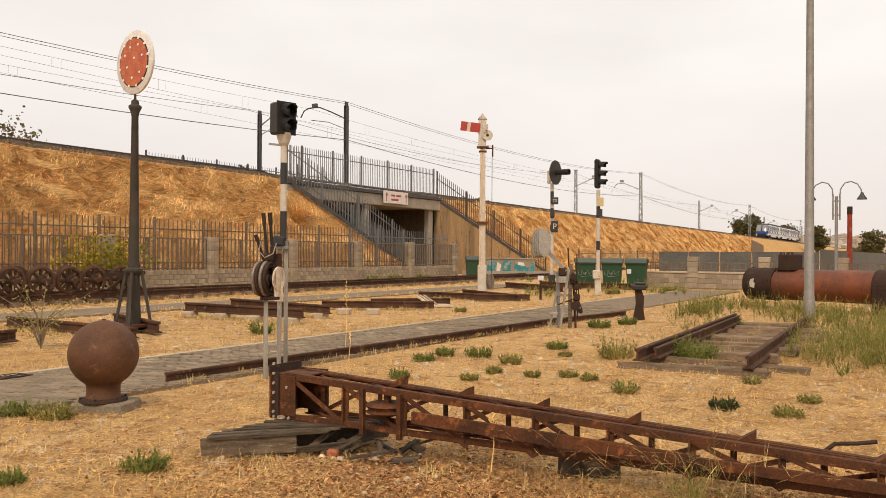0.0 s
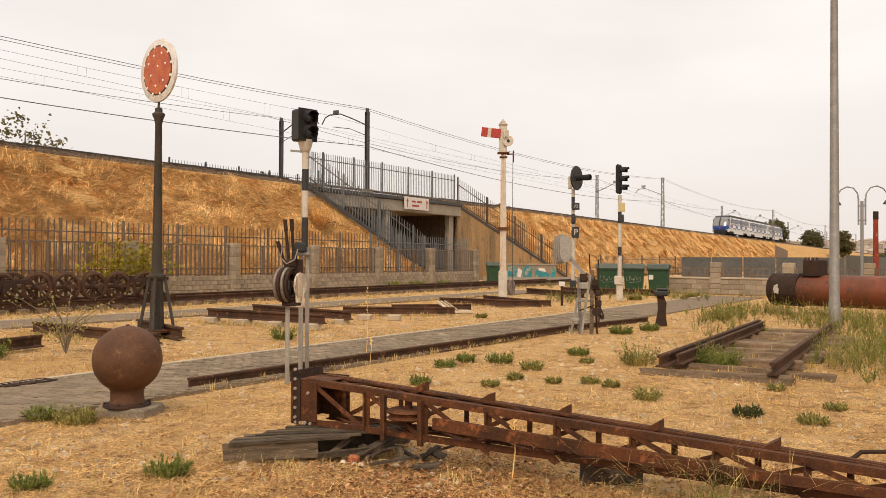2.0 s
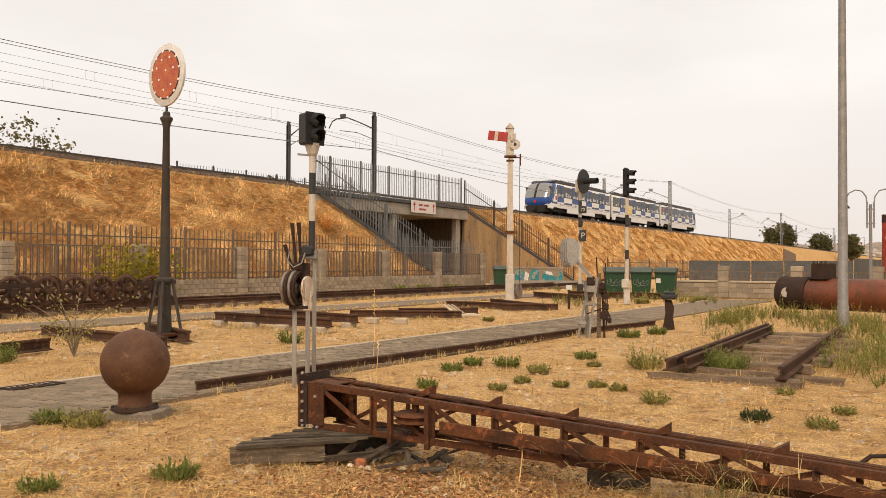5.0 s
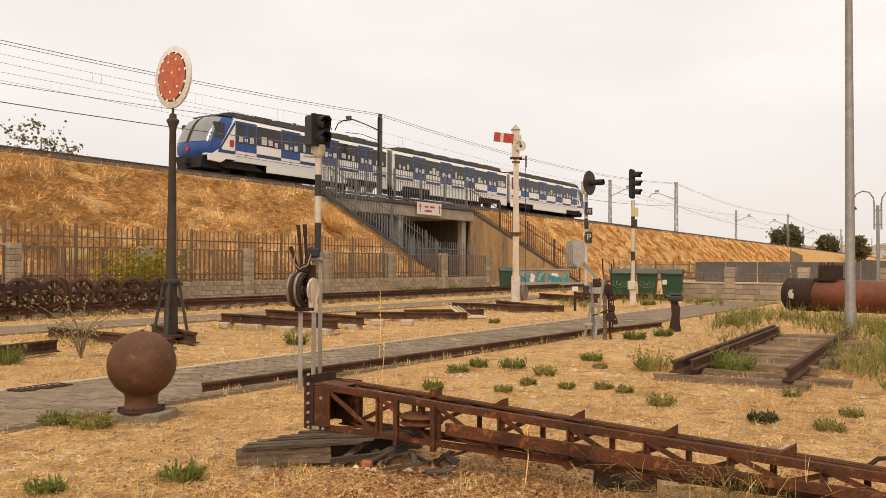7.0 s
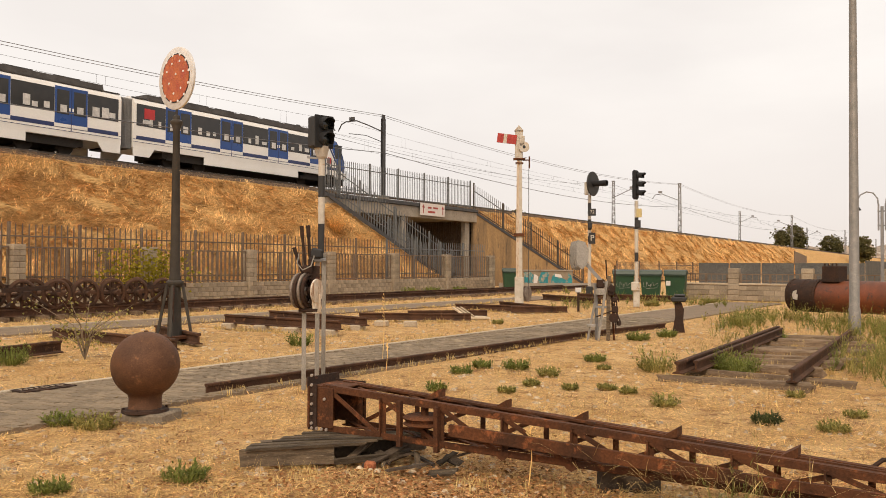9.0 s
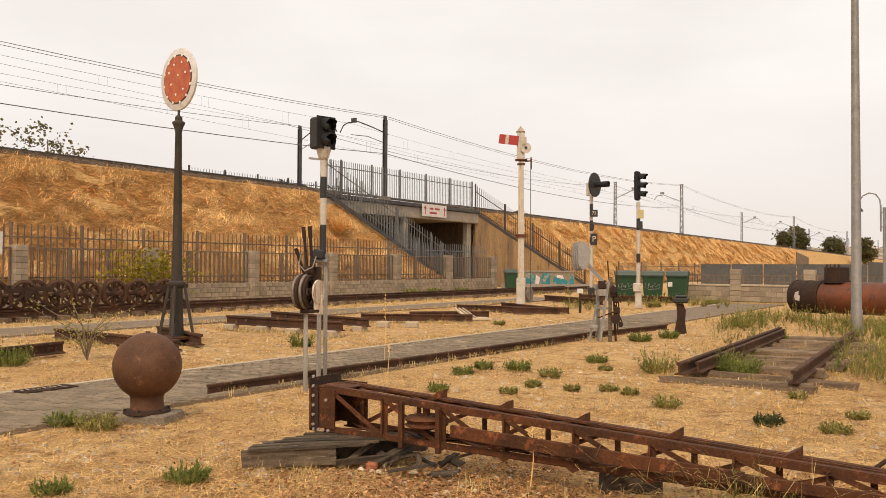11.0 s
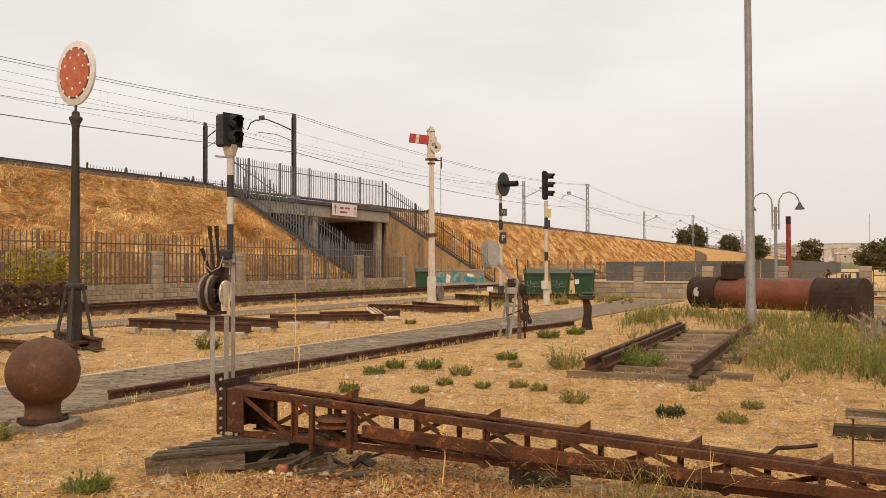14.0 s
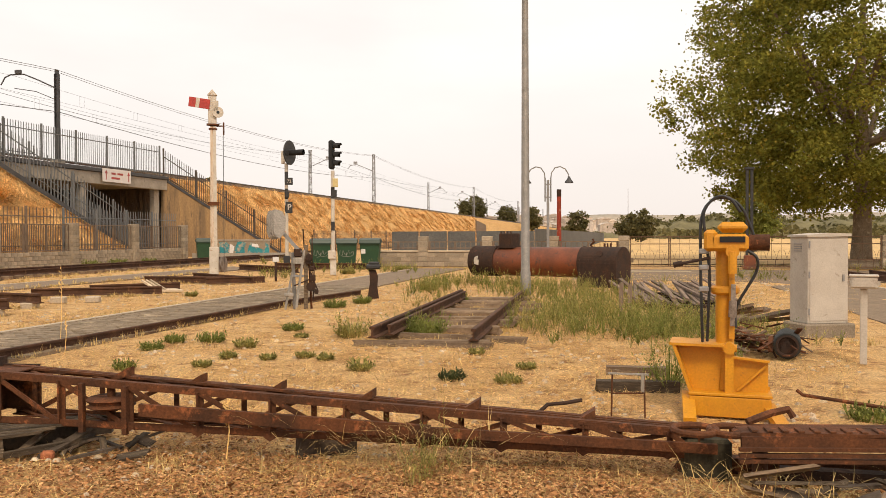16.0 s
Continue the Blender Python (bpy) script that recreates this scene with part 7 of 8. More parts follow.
wire_frame()
board("beam", (-0.25, 9.35, 0.05), (0.4, 9.3, 0.06), 0.14, 0.1, M["wood"], "short weathered timber in the straw", 0, "beam")
for pts, mt, lb in (([(-0.78, 7.1, 0.02), (-0.7, 7.15, 0.09), (-0.55, 7.2, 0.1), (-0.42, 7.3, 0.11)], "blackrust", "bent dark pipe end in the grass"),
                    ([(1.45, 7.9, 0.16), (1.5, 7.88, 0.12), (1.9, 7.75, 0.09), (2.5, 7.5, 0.05)], "rust", "thin rusty rod lying in the straw")):
    bm = BM()
    tube(bm, pts, 0.018)
    tagged(part("pipe", bm, M[mt]), lb, "pipe")


# ---- vegetation ----
def leaf_mat(name, c1, c2, c3=None):
    m = mat(name, c1, c2, 0.7, 0.8, 0, 0, 4, c3, 0.2 if c3 else 0, island=0.4)
    n, l = m.node_tree.nodes, m.node_tree.links
    b = n["Principled BSDF"]
    b.inputs["Specular IOR Level"].default_value = 0.2
    tr, mx = n.new("ShaderNodeBsdfTranslucent"), n.new("ShaderNodeMixShader")
    mx.inputs[0].default_value = 0.5
    l.new(b.inputs["Base Color"].links[0].from_socket, tr.inputs[0])
    l.new(b.outputs[0], mx.inputs[1]), l.new(tr.outputs[0], mx.inputs[2]), l.new(mx.outputs[0], n["Material Output"].inputs[0])
    return m


M["leaf"] = leaf_mat("plane_leaf", (0.185, 0.20, 0.036), (0.285, 0.255, 0.042), (0.48, 0.34, 0.055))
M["leaf2"] = leaf_mat("dark_leaf", (0.12, 0.11, 0.045), (0.18, 0.155, 0.065))
M["weed"] = leaf_mat("grey_green_weed", (0.29, 0.265, 0.08), (0.37, 0.315, 0.10), (0.46, 0.345, 0.13))
M["weedg"] = leaf_mat("green_weed", (0.18, 0.21, 0.05), (0.265, 0.265, 0.07))
M["weedd"] = leaf_mat("dark_weed", (0.07, 0.085, 0.03), (0.095, 0.105, 0.04))
M["yelleaf"] = leaf_mat("yellow_green_leaf", (0.36, 0.28, 0.03), (0.23, 0.21, 0.03))
M["dryleaf"] = mat("dead_leaf", (0.27, 0.13, 0.055), (0.38, 0.2, 0.09), 0.9, 2, 0, 0, 20, island=0.4)


class Soup:
    def __init__(self):
        self.v, self.f = [], []

    def blade(self, p, d, l, w, bend=0.3):
        """A bent strip from p along d."""
        s = Vector((-d.y, d.x, 0))
        s = (s.normalized() if s.length > 1e-4 else Vector((1, 0, 0))) * w * 0.5
        a, b, c = p, p + d * l * 0.5, p + d * l + Vector((0, 0, -bend * l * 0.4))
        n = len(self.v)
        self.v += [tuple(a - s), tuple(a + s), tuple(b + s * 0.8), tuple(b - s * 0.8), tuple(c)]
        self.f += [(n, n + 1, n + 2, n + 3), (n + 3, n + 2, n + 4)]

    def leaf(self, p, size, r, flat=1.0):
        u = Vector((r.gauss(0, 1), r.gauss(0, 1), r.gauss(0, 0.7) * flat)).normalized()
        w = u.cross(Vector((r.gauss(0, flat), r.gauss(0, flat), r.gauss(0, 1) + (1.5 if flat < 1 else 0)))).normalized()
        k = w.cross(u) * size * 0.18
        n = len(self.v)
        a, b, c, d = p - u * size * 0.5, p + w * size * 0.45 + k, p + u * size * 0.55, p - w * size * 0.45 + k
        self.v += [tuple(a), tuple(b), tuple(c), tuple(d)]
        self.f += [(n, n + 1, n + 2), (n, n + 2, n + 3)]

    def put(self, name, material, parent=None, label=""):
        ob = soup(name, self.v, self.f, material)
        if parent:
            ob.parent = parent
        if label:
            ob["label"] = label
        return ob


def tree(x, y, h, cr, cz, ch, nclump, per, ls, leafm, trunk_r, label, seed, z0=0.0, clump_r=0.9, hollow=0.35, limbs=9, category="tree", ox=0.0, low=0.9, full=2.6):
    """A tapered trunk with limbs and a crown of leaf clumps with gaps."""
    r = random.Random(seed)
    t = thing("tree", pose(x, y, z0), label, category, "trees")
    bm = BM()
    fork = cz - ch * 0.68
    tube(bm, [(0, 0, -0.2), (0.05, 0.0, fork * 0.4), (0.1, 0.05, fork), (0.0, 0.1, cz), (0.1, 0.0, cz + ch * 0.6)], [trunk_r * 1.25, trunk_r, trunk_r * 0.85, trunk_r * 0.5, trunk_r * 0.12], 12)
    trunk = part("trunk", bm, M["bark"], t, "", True)
    tips = []
    for i in range(limbs):
        a = 2 * math.pi * (i + r.uniform(-0.3, 0.3)) / limbs
        z1 = cz + ch * r.uniform(-0.5, 0.6)
        zs = fork * r.uniform(0.8, 1.0) + (cz - fork) * r.uniform(0, 0.7)
        rr = cr * r.uniform(0.6, 0.88) * math.sqrt(max(0.1, 1 - ((z1 - cz) / ch) ** 2))
        mid = (rr * 0.45 * math.cos(a), rr * 0.45 * math.sin(a), zs + (z1 - zs) * 0.62)
        end = (rr * math.cos(a + 0.15), rr * math.sin(a + 0.15), z1)
        bm = BM()
        tube(bm, [(0.05, 0.05, zs - 0.2), mid, end], [trunk_r * 0.45, trunk_r * 0.25, trunk_r * 0.05], 7)
        part("limb", bm, M["bark"], trunk, "", True)
        tips += [Vector(end), Vector(mid).lerp(Vector(end), 0.5)]
    s = Soup()
    for i in range(nclump):
        if i < len(tips):
            c = tips[i]
        else:
            dz, az = r.uniform(-1, 1), r.uniform(0, 2 * math.pi)
            k = (hollow + (1 - hollow) * r.random()) ** 0.6
            d = Vector((math.cos(az), math.sin(az), dz))
            lump = 0.86 + 0.36 * noise.noise(d * 1.9 + Vector((seed, 0, 0)))
            wide = cr * (1 - abs(dz) ** (2.6 if dz > 0 else full)) ** 0.45 * k * lump
            c = Vector((ox + math.cos(az) * wide, math.sin(az) * wide, cz + dz * (ch if dz > 0 else ch * low) * (0.75 + 0.25 * k)))
        q = clump_r * r.uniform(0.6, 1.25)
        for j in range(int(per * r.uniform(0.5, 1.4))):
            o = Vector((r.gauss(0, 0.5), r.gauss(0, 0.5), r.gauss(0, 0.34))) * q
            s.leaf(c + o, ls * r.uniform(0.6, 1.25), r)
    s.put("crown", leafm, t)
    return t


tree(10.9, 43.6, 18, 11.0, 9.6, 8.4, 1250, 125, 0.175, M["leaf"], 0.44, "broad plane tree with olive-green and yellowing leaves", 3, clump_r=0.82, limbs=13, ox=0.5, hollow=0.25, low=0.82, full=6.0)
tree(10.4, 75, 6.6, 2.1, 3.7, 2.7, 110, 70, 0.26, M["weedg"], 0.15, "small dark green tree beyond the field gate", 5, clump_r=0.7)
tree(-47.0, 248, 12.5, 4.6, 8.6, 4.2, 110, 40, 0.7, M["leaf2"], 0.3, "dark tree beyond the railway embankment", 8, clump_r=1.2)
tree(-44.0, 300, 11.5, 4.0, 8.0, 3.6, 90, 40, 0.7, M["leaf2"], 0.3, "dark tree beyond the railway embankment", 9, clump_r=1.2)
tree(-28.0, 240, 9.5, 2.8, 6.2, 3.3, 70, 40, 0.6, M["leaf2"], 0.25, "dark tree at the end of the embankment", 10, clump_r=1.0)
tree(-12.4, 200, 7.0, 2.6, 4.3, 2.7, 60, 40, 0.5, M["leaf2"], 0.2, "round dark tree in the far field", 11, clump_r=0.9)
tree(-0.6, 175, 5.5, 2.4, 3.0, 2.4, 50, 40, 0.5, M["leaf2"], 0.2, "round dark tree in the far field", 12, clump_r=0.9)
tree(2.0, 170, 6.3, 3.1, 3.3, 2.8, 70, 40, 0.5, M["leaf2"], 0.2, "round dark tree in the far field", 13, clump_r=0.9)
tree(-60.0, 35.5, 12.4, 3.0, 9.6, 2.6, 60, 16, 0.26, M["leaf2"], 0.2, "thin-crowned tree behind the embankment", 14, clump_r=0.8, limbs=12)
tree(-60.0, 29.5, 13.0, 3.4, 9.8, 3.0, 50, 14, 0.26, M["leaf2"], 0.2, "thin-crowned tree behind the embankment", 15, clump_r=0.9, limbs=12)
tree(-48.0, 88.0, 8.4, 1.8, 6.9, 1.3, 40, 30, 0.35, M["leaf2"], 0.15, "low bush showing over the embankment", 16, clump_r=0.6, category="bush")
tree(-46.5, 47.0, 8.2, 1.3, 7.0, 1.2, 30, 26, 0.25, M["leaf2"], 0.12, "low bush showing over the embankment", 17, clump_r=0.5, category="bush")


TUFTS = [
    (-5.98, 11.03, 0.28, 0.20, "g"), (-5.20, 10.55, 0.22, 0.16, "o"), (-6.48, 10.87, 0.20, 0.15, "g"), (-6.46, 10.23, 0.20, 0.15, "g"),
    (-5.84, 8.66, 0.17, 0.14, "g"), (-11.08, 19.38, 0.20, 0.15, "o"), (-3.06, 9.10, 0.20, 0.16, "o"), (-1.87, 8.62, 0.20, 0.13, "d"),
    (-4.16, 12.00, 0.35, 0.40, "o"), (-5.41, 12.67, 0.25, 0.15, "g"), (-4.83, 3.94, 0.22, 0.15, "g"), (-5.35, 3.23, 0.18, 0.12, "g"),
    (-3.09, 12.33, 0.42, 0.38, "g"), (-11.11, 11.77, 0.28, 0.35, "g"), (-12.56, 6.92, 0.30, 0.40, "g"), (0.37, 8.55, 0.20, 0.60, "g"),
    (-6.25, 16.92, 0.35, 0.20, "g"), (-5.98, 17.98, 0.30, 0.20, "g"), (-7.13, 4.75, 0.26, 0.2, "o"), (-7.66, 4.74, 0.22, 0.18, "g"),
    (2.00, 7.59, 0.30, 0.16, "g"), (-26.22, 36.31, 0.60, 0.45, "g"), (-26.33, 38.63, 0.60, 0.45, "g"), (-26.3, 41.5, 0.6, 0.4, "g"),
    (-3.71, 9.70, 0.14, 0.10, "o"), (-4.07, 9.90, 0.16, 0.10, "o"), (-4.45, 9.64, 0.13, 0.09, "o"), (-4.98, 9.58, 0.14, 0.10, "o"), (-4.99, 8.95, 0.15, 0.10, "o"), (-1.25, 8.60, 0.20, 0.13, "o"),
    (-1.95, 10.51, 0.14, 0.10, "o"), (-4.93, 11.87, 0.15, 0.09, "o"), (-5.56, 22.67, 0.40, 0.38, "o"), (-11.19, 31.88, 0.40, 0.30, "o"), (-10.13, 36.14, 0.40, 0.28, "o"), (-1.19, 9.60, 0.16, 0.10, "o"),
]


def tuft(x, y, r_, h, k, seed):
    r = random.Random(seed)
    s = Soup()
    n = int(90 + 420 * r_)
    far = 0.0026 + 0.0005 * math.hypot(x, y)
    for i in range(n):
        a, q = r.uniform(0, 2 * math.pi), r_ * math.sqrt(r.random()) * 0.8
        d = Vector((math.cos(a) * r.uniform(0.1, 0.9), math.sin(a) * r.uniform(0.1, 0.9), r.uniform(0.4, 1.4))).normalized()
        p = Vector((q * math.cos(a), q * math.sin(a), 0))
        l = h * r.uniform(0.4, 1.6) * (1 - 0.4 * q / r_)
        s.blade(p, d, l, far, 0.3)
        for j in range(4):
            dd = (d + Vector((r.gauss(0, 0.7), r.gauss(0, 0.7), r.gauss(0, 0.3)))).normalized()
            s.blade(p + d * l * r.uniform(0.2, 0.9), dd, 0.04 + 0.06 * r_ * r.random(), far * 2.2, 0.3)
    ob = s.put("weed_tuft", {"g": M["weedg"], "o": M["weed"], "d": M["weedd"]}[k])
    ob.matrix_basis = pose(x, y, ground_z(x, y) - 0.01)
    tagged(ob, {"g": "low green weed tuft in the dry grass", "o": "faded grey-green weed in the dry grass", "d": "small dark green plant on the dry ground"}[k], "weed", "weeds")


for i, q in enumerate(TUFTS):
    tuft(q[0], q[1], q[2] * 0.74, q[3] * 0.85, q[4], 100 + i)


def tall_weeds():
    """Loose stands of tall grey-green stalks."""
    r = random.Random(21)
    s, g = Soup(), Soup()
    spots = [(-1.15, 13.4, 0.7, 1.0, 60, 0.42, 0.6), (-1.4, 15.2, 0.8, 1.6, 80, 0.5, 0.5), (-0.5, 15.3, 0.9, 1.8, 110, 0.5, 0.6), (-1.0, 17.8, 1.0, 2.2, 100, 0.5, 0.4), (-0.8, 21.0, 1.3, 2.0, 90, 0.55, 0.4), (-2.2, 21.2, 0.8, 1.6, 40, 0.5, 0.4),
             (0.05, 13.2, 0.7, 0.9, 80, 0.45, 0.8), (0.5, 13.3, 0.9, 1.1, 150, 0.42, 0.85), (1.0, 13.4, 0.9, 1.2, 120, 0.42, 0.8), (0.5, 15.4, 1.2, 1.4, 90, 0.5, 0.6), (0.6, 11.0, 0.4, 0.6, 26, 0.42, 0.9), (-5.4, 21.8, 0.5, 1.0, 50, 0.5, 0.7), (-5.5, 24.4, 0.8, 1.4, 40, 0.55, 0.6),
             (-5.1, 25.6, 1.4, 0.8, 60, 0.6, 0.6), (-3.2, 22.4, 1.0, 1.4, 50, 0.55, 0.6), (-2.6, 24.2, 3.0, 0.8, 90, 0.55, 0.5), (-3.3, 12.75, 0.35, 0.35, 40, 0.36, 0.9), (4.0, 29.9, 1.0, 0.8, 30, 0.6, 0.3), (-13.0, 28.5, 0.8, 1.0, 26, 0.5, 0.4), (-10.0, 33.4, 2.0, 1.5, 45, 0.5, 0.4),
             (-11.5, 35.2, 2.5, 1.0, 40, 0.5, 0.4), (-1.45, 5.05, 0.3, 0.15, 10, 0.42, 0.8), (-16, 43, 6, 3, 80, 0.5, 0.5), (-4.2, 18.0, 0.5, 1.5, 20, 0.4, 0.3), (2.2, 12.4, 0.8, 0.6, 16, 0.35, 0.3), (10.5, 34, 2.5, 3, 50, 0.6, 0.4), (-24.8, 30, 0.4, 9, 60, 0.3, 0.3)]
    for x, y, wx, wy, n, h, gr in spots:
        for i in range(int(n * 0.55)):
            p = Vector((x + r.gauss(0, wx * 0.62), y + r.gauss(0, wy * 0.62), 0))
            wd = 0.0011 + 0.00024 * math.hypot(x, y)
            green = r.random() < gr * 0.7
            hh = h * r.uniform(0.45, 1.4)
            for st in range(9):
                d = Vector((r.gauss(0, 0.42), r.gauss(0, 0.42), 1)).normalized()
                l = hh * r.uniform(0.35, 1.0)
                out = g if green else s
                out.blade(p, d, l, wd, 0.1)
                for j in range(15):
                    k = r.uniform(0.2, 1.0)
                    dd = (d + Vector((r.gauss(0, 0.8), r.gauss(0, 0.8), 0.35))).normalized()
                    out.blade(p + d * l * k, dd, 0.055 * r.uniform(0.4, 1.3), wd * 1.7, 0.2)
    tagged(s.put("tall_weeds", M["weed"]), "tall grey-green weeds going to seed", "weeds", kind="stuff")
    tagged(g.put("tall_weeds", M["weedg"]), "tall green weeds round the boiler", "weeds", kind="stuff")


tall_weeds()


def shrubs():
    r = random.Random(31)
    s = Soup()
    for i in range(900):
        a = Vector((r.gauss(0, 0.35), r.gauss(0, 0.9), abs(r.gauss(0.9, 0.45))))
        s.leaf(a, 0.16 * r.uniform(0.5, 1.2), r)
    for i in range(24):
        s.blade(Vector((r.gauss(0, 0.2), r.gauss(0, 0.4), 0)), Vector((r.gauss(0, 0.25), r.gauss(0, 0.35), 1)).normalized(), 1.5, 0.03, 0)
    ob = s.put("shrub", M["yelleaf"])
    ob.matrix_basis = pose(-26.9, 20.2, 0.4)
    tagged(ob, "yellow-green shrub growing against the fence", "shrub")
    s = Soup()
    for i in range(420):
        d = Vector((r.gauss(0, 0.7), r.gauss(0, 0.8), abs(r.gauss(0.8, 0.4)))).normalized()
        l = r.uniform(0.6, 1.35)
        s.blade(Vector((0, 0, 0)), d, l, 0.02, 0.3)
        for j in range(3):
            s.blade(d * l * r.uniform(0.5, 0.95), (d + Vector((r.gauss(0, 0.6), r.gauss(0, 0.6), r.gauss(0, 0.4)))).normalized(), 0.25, 0.016, 0.3)
    ob = s.put("dry_bush", M["bankstraw"])
    ob.matrix_basis = pose(-31.5, 36.2, 3.4)
    tagged(ob, "dry straw-coloured bush on the embankment by the stair", "bush")
    # sapling with sparse leaves
    t = thing("sapling", pose(-12.36, 8.05, 0), "thin sparse sapling in the dry verge", "sapling")
    s = Soup()
    for i in range(15):
        a = r.uniform(0, 6.28)
        w = r.uniform(0.15, 0.95)
        q = Vector((math.cos(a) * w, math.sin(a) * w, r.uniform(0.45, 1.15)))
        bm = BM()
        tube(bm, [(0, 0, 0), (q.x * 0.2, q.y * 0.2, q.z * 0.55), tuple(q)], [0.011, 0.007, 0.003], 5)
        part("stem", bm, M["bark"], t)
        for j in range(24):
            k = r.uniform(0.35, 1.08)
            c = Vector((q.x * (0.2 + 0.8 * k) * k, q.y * (0.2 + 0.8 * k) * k, q.z * k))
            s.leaf(c + Vector((r.gauss(0, 0.09), r.gauss(0, 0.09), r.gauss(0, 0.06))), 0.042, r)
    s.put("leaves", M["weed"], t)
    for x, y, h in ((-7.28, 9.5, 0.55), (-8.0, 10.35, 1.15), (-2.72, 5.2, 0.42)):
        bm = BM()
        tube(bm, [(0, 0, 0), (0.02, 0.01, h * 0.5), (0.0, 0.03, h)], [0.005, 0.004, 0.002], 5)
        for j in range(8):
            z = h * (0.6 + 0.05 * j)
            bar(bm, (0, 0.02, z), (rnd.uniform(-0.04, 0.04), 0.02, z + 0.03), 0.01, 0.01)
        ob = part("dry_stalk", bm, M["straw"])
        ob.matrix_basis = pose(x, y, 0)
        tagged(ob, "single tall dry weed stalk", "weed", "dry stalks")


shrubs()


def litter():
    """Dead straw, standing dry grass, small stones and dead leaves on the yard floor."""
    r = random.Random(41)

    def free(x, y):
        return not (-10.1 < x < -7.6 or -20.4 < x < -18 or (4.4 < x < 7.5) or y > 37)

    s, up, dark = Soup(), Soup(), Soup()
    n = 0
    while n < 190000:
        d = 3.2 + 30 * r.random() ** 1.9
        a = radians(r.uniform(-14, 64))
        x, y = -d * math.sin(a), d * math.cos(a)
        dens = noise.noise((x * 0.45, y * 0.45, 11)) + 0.5 * noise.noise((x * 1.6, y * 1.6, 2))
        if not free(x, y) or dens < r.uniform(-0.75, 0.35):
            if r.random() < 0.93:
                n += 0.15
                continue
        z = ground_z(x, y) + 0.006
        th = r.uniform(0, 6.283)
        w = 0.0014 + 0.00048 * d
        if r.random() < 0.16:
            v = Vector((math.cos(th) * 0.5, math.sin(th) * 0.5, r.uniform(0.5, 1.2))).normalized()
            up.blade(Vector((x, y, z - 0.01)), v, r.uniform(0.04, 0.15), w * 0.8, 0.4)
        else:
            v = Vector((math.cos(th), math.sin(th), r.uniform(0.0, 0.16))).normalized()
            (dark if r.random() < 0.34 else s).blade(Vector((x, y, z + r.uniform(0, 0.02))), v, r.uniform(0.05, 0.24), w, 0.2)
        n += 1
    lines = (((-7.7, 6.8), (-7.3, 20.5), 70), ((-15.8, 13.8), (-11.9, 13.7), 60), ((-16.3, 15.9), (-12.2, 15.1), 50), ((-14.8, 17.7), (-11.9, 19.3), 45), ((-15.7, 24.2), (-11.7, 24.9), 50), ((-16.4, 9.7), (-12.0, 9.5), 60),
             ((-21.6, 8), (-21.6, 45), 260), ((-24.4, 8), (-24.4, 47), 200), ((-3.7, 11), (-4.0, 19), 70), ((-1.95, 11), (-2.2, 19), 80), ((-2.8, 11.2), (-3.1, 18.5), 70), ((-5.2, 4.3), (-4.2, 4.6), 10), ((-3.4, 5.0), (0.4, 5.2), 25),
             ((-12, 36.8), (-1, 38.6), 130), ((-10.2, 5), (-10.0, 30), 70), ((-27.5, 12), (-27.5, 48), 220), ((2.2, 12.6), (3.3, 12.5), 25), ((0.4, 17), (2.2, 16.6), 40), ((-20.5, 8), (-19.9, 35), 120), ((-18.0, 10), (-17.4, 33), 120), ((-16.5, 36), (-10.5, 36), 90))
    for (x0, y0), (x1, y1), n2 in lines:
        for i in range(n2):
            k = r.random()
            cx, cy = x0 + (x1 - x0) * k + r.gauss(0, 0.12), y0 + (y1 - y0) * k + r.gauss(0, 0.12)
            d = math.hypot(cx, cy)
            hh = r.uniform(0.04, 0.17)
            for j in range(14):
                th = r.uniform(0, 6.283)
                v = Vector((math.cos(th) * r.uniform(0.1, 0.8), math.sin(th) * r.uniform(0.1, 0.8), 1)).normalized()
                up.blade(Vector((cx + r.gauss(0, 0.05), cy + r.gauss(0, 0.05), 0)), v, hh * r.uniform(0.5, 1.3), 0.0015 + 0.00036 * d, 0.4)
    tagged(s.put("straw_litter", M["straw"]), "flattened golden straw on the ground", "dry grass", kind="stuff")
    tagged(up.put("dry_grass", M["straw2"]), "short standing dry grass", "dry grass", kind="stuff")
    tagged(dark.put("dead_grass", M["dryleaf"]), "brown dead grass and leaves", "dry grass", kind="stuff")
    lv = Soup()
    fallen = Soup()
    for i in range(120000):
        x, y = r.gauss(-0.9, 2.6), 4.35 + r.gauss(0, 0.9)
        if r.random() < max(0.0, min(0.9, -0.15 - 0.26 * (x + 0.6))) or noise.noise((x * 0.8, y * 0.8, 17)) < r.uniform(-0.8, 0.15):
            continue
        (fallen if r.random() < 0.68 else lv).leaf(Vector((x, y, ground_z(x, y) + r.uniform(0.008, 0.034))), r.uniform(0.012, 0.036) * (1.7 if r.random() < 0.05 else 1), r, 0.3)
    tagged(fallen.put("dead_leaves", M["mulch"]), "dark brown rotting leaves and bark", "leaves", kind="stuff")
    tagged(lv.put("dead_leaves", M["chips"]), "curled brown dead leaves", "leaves", kind="stuff")
    vs, fs = [], []
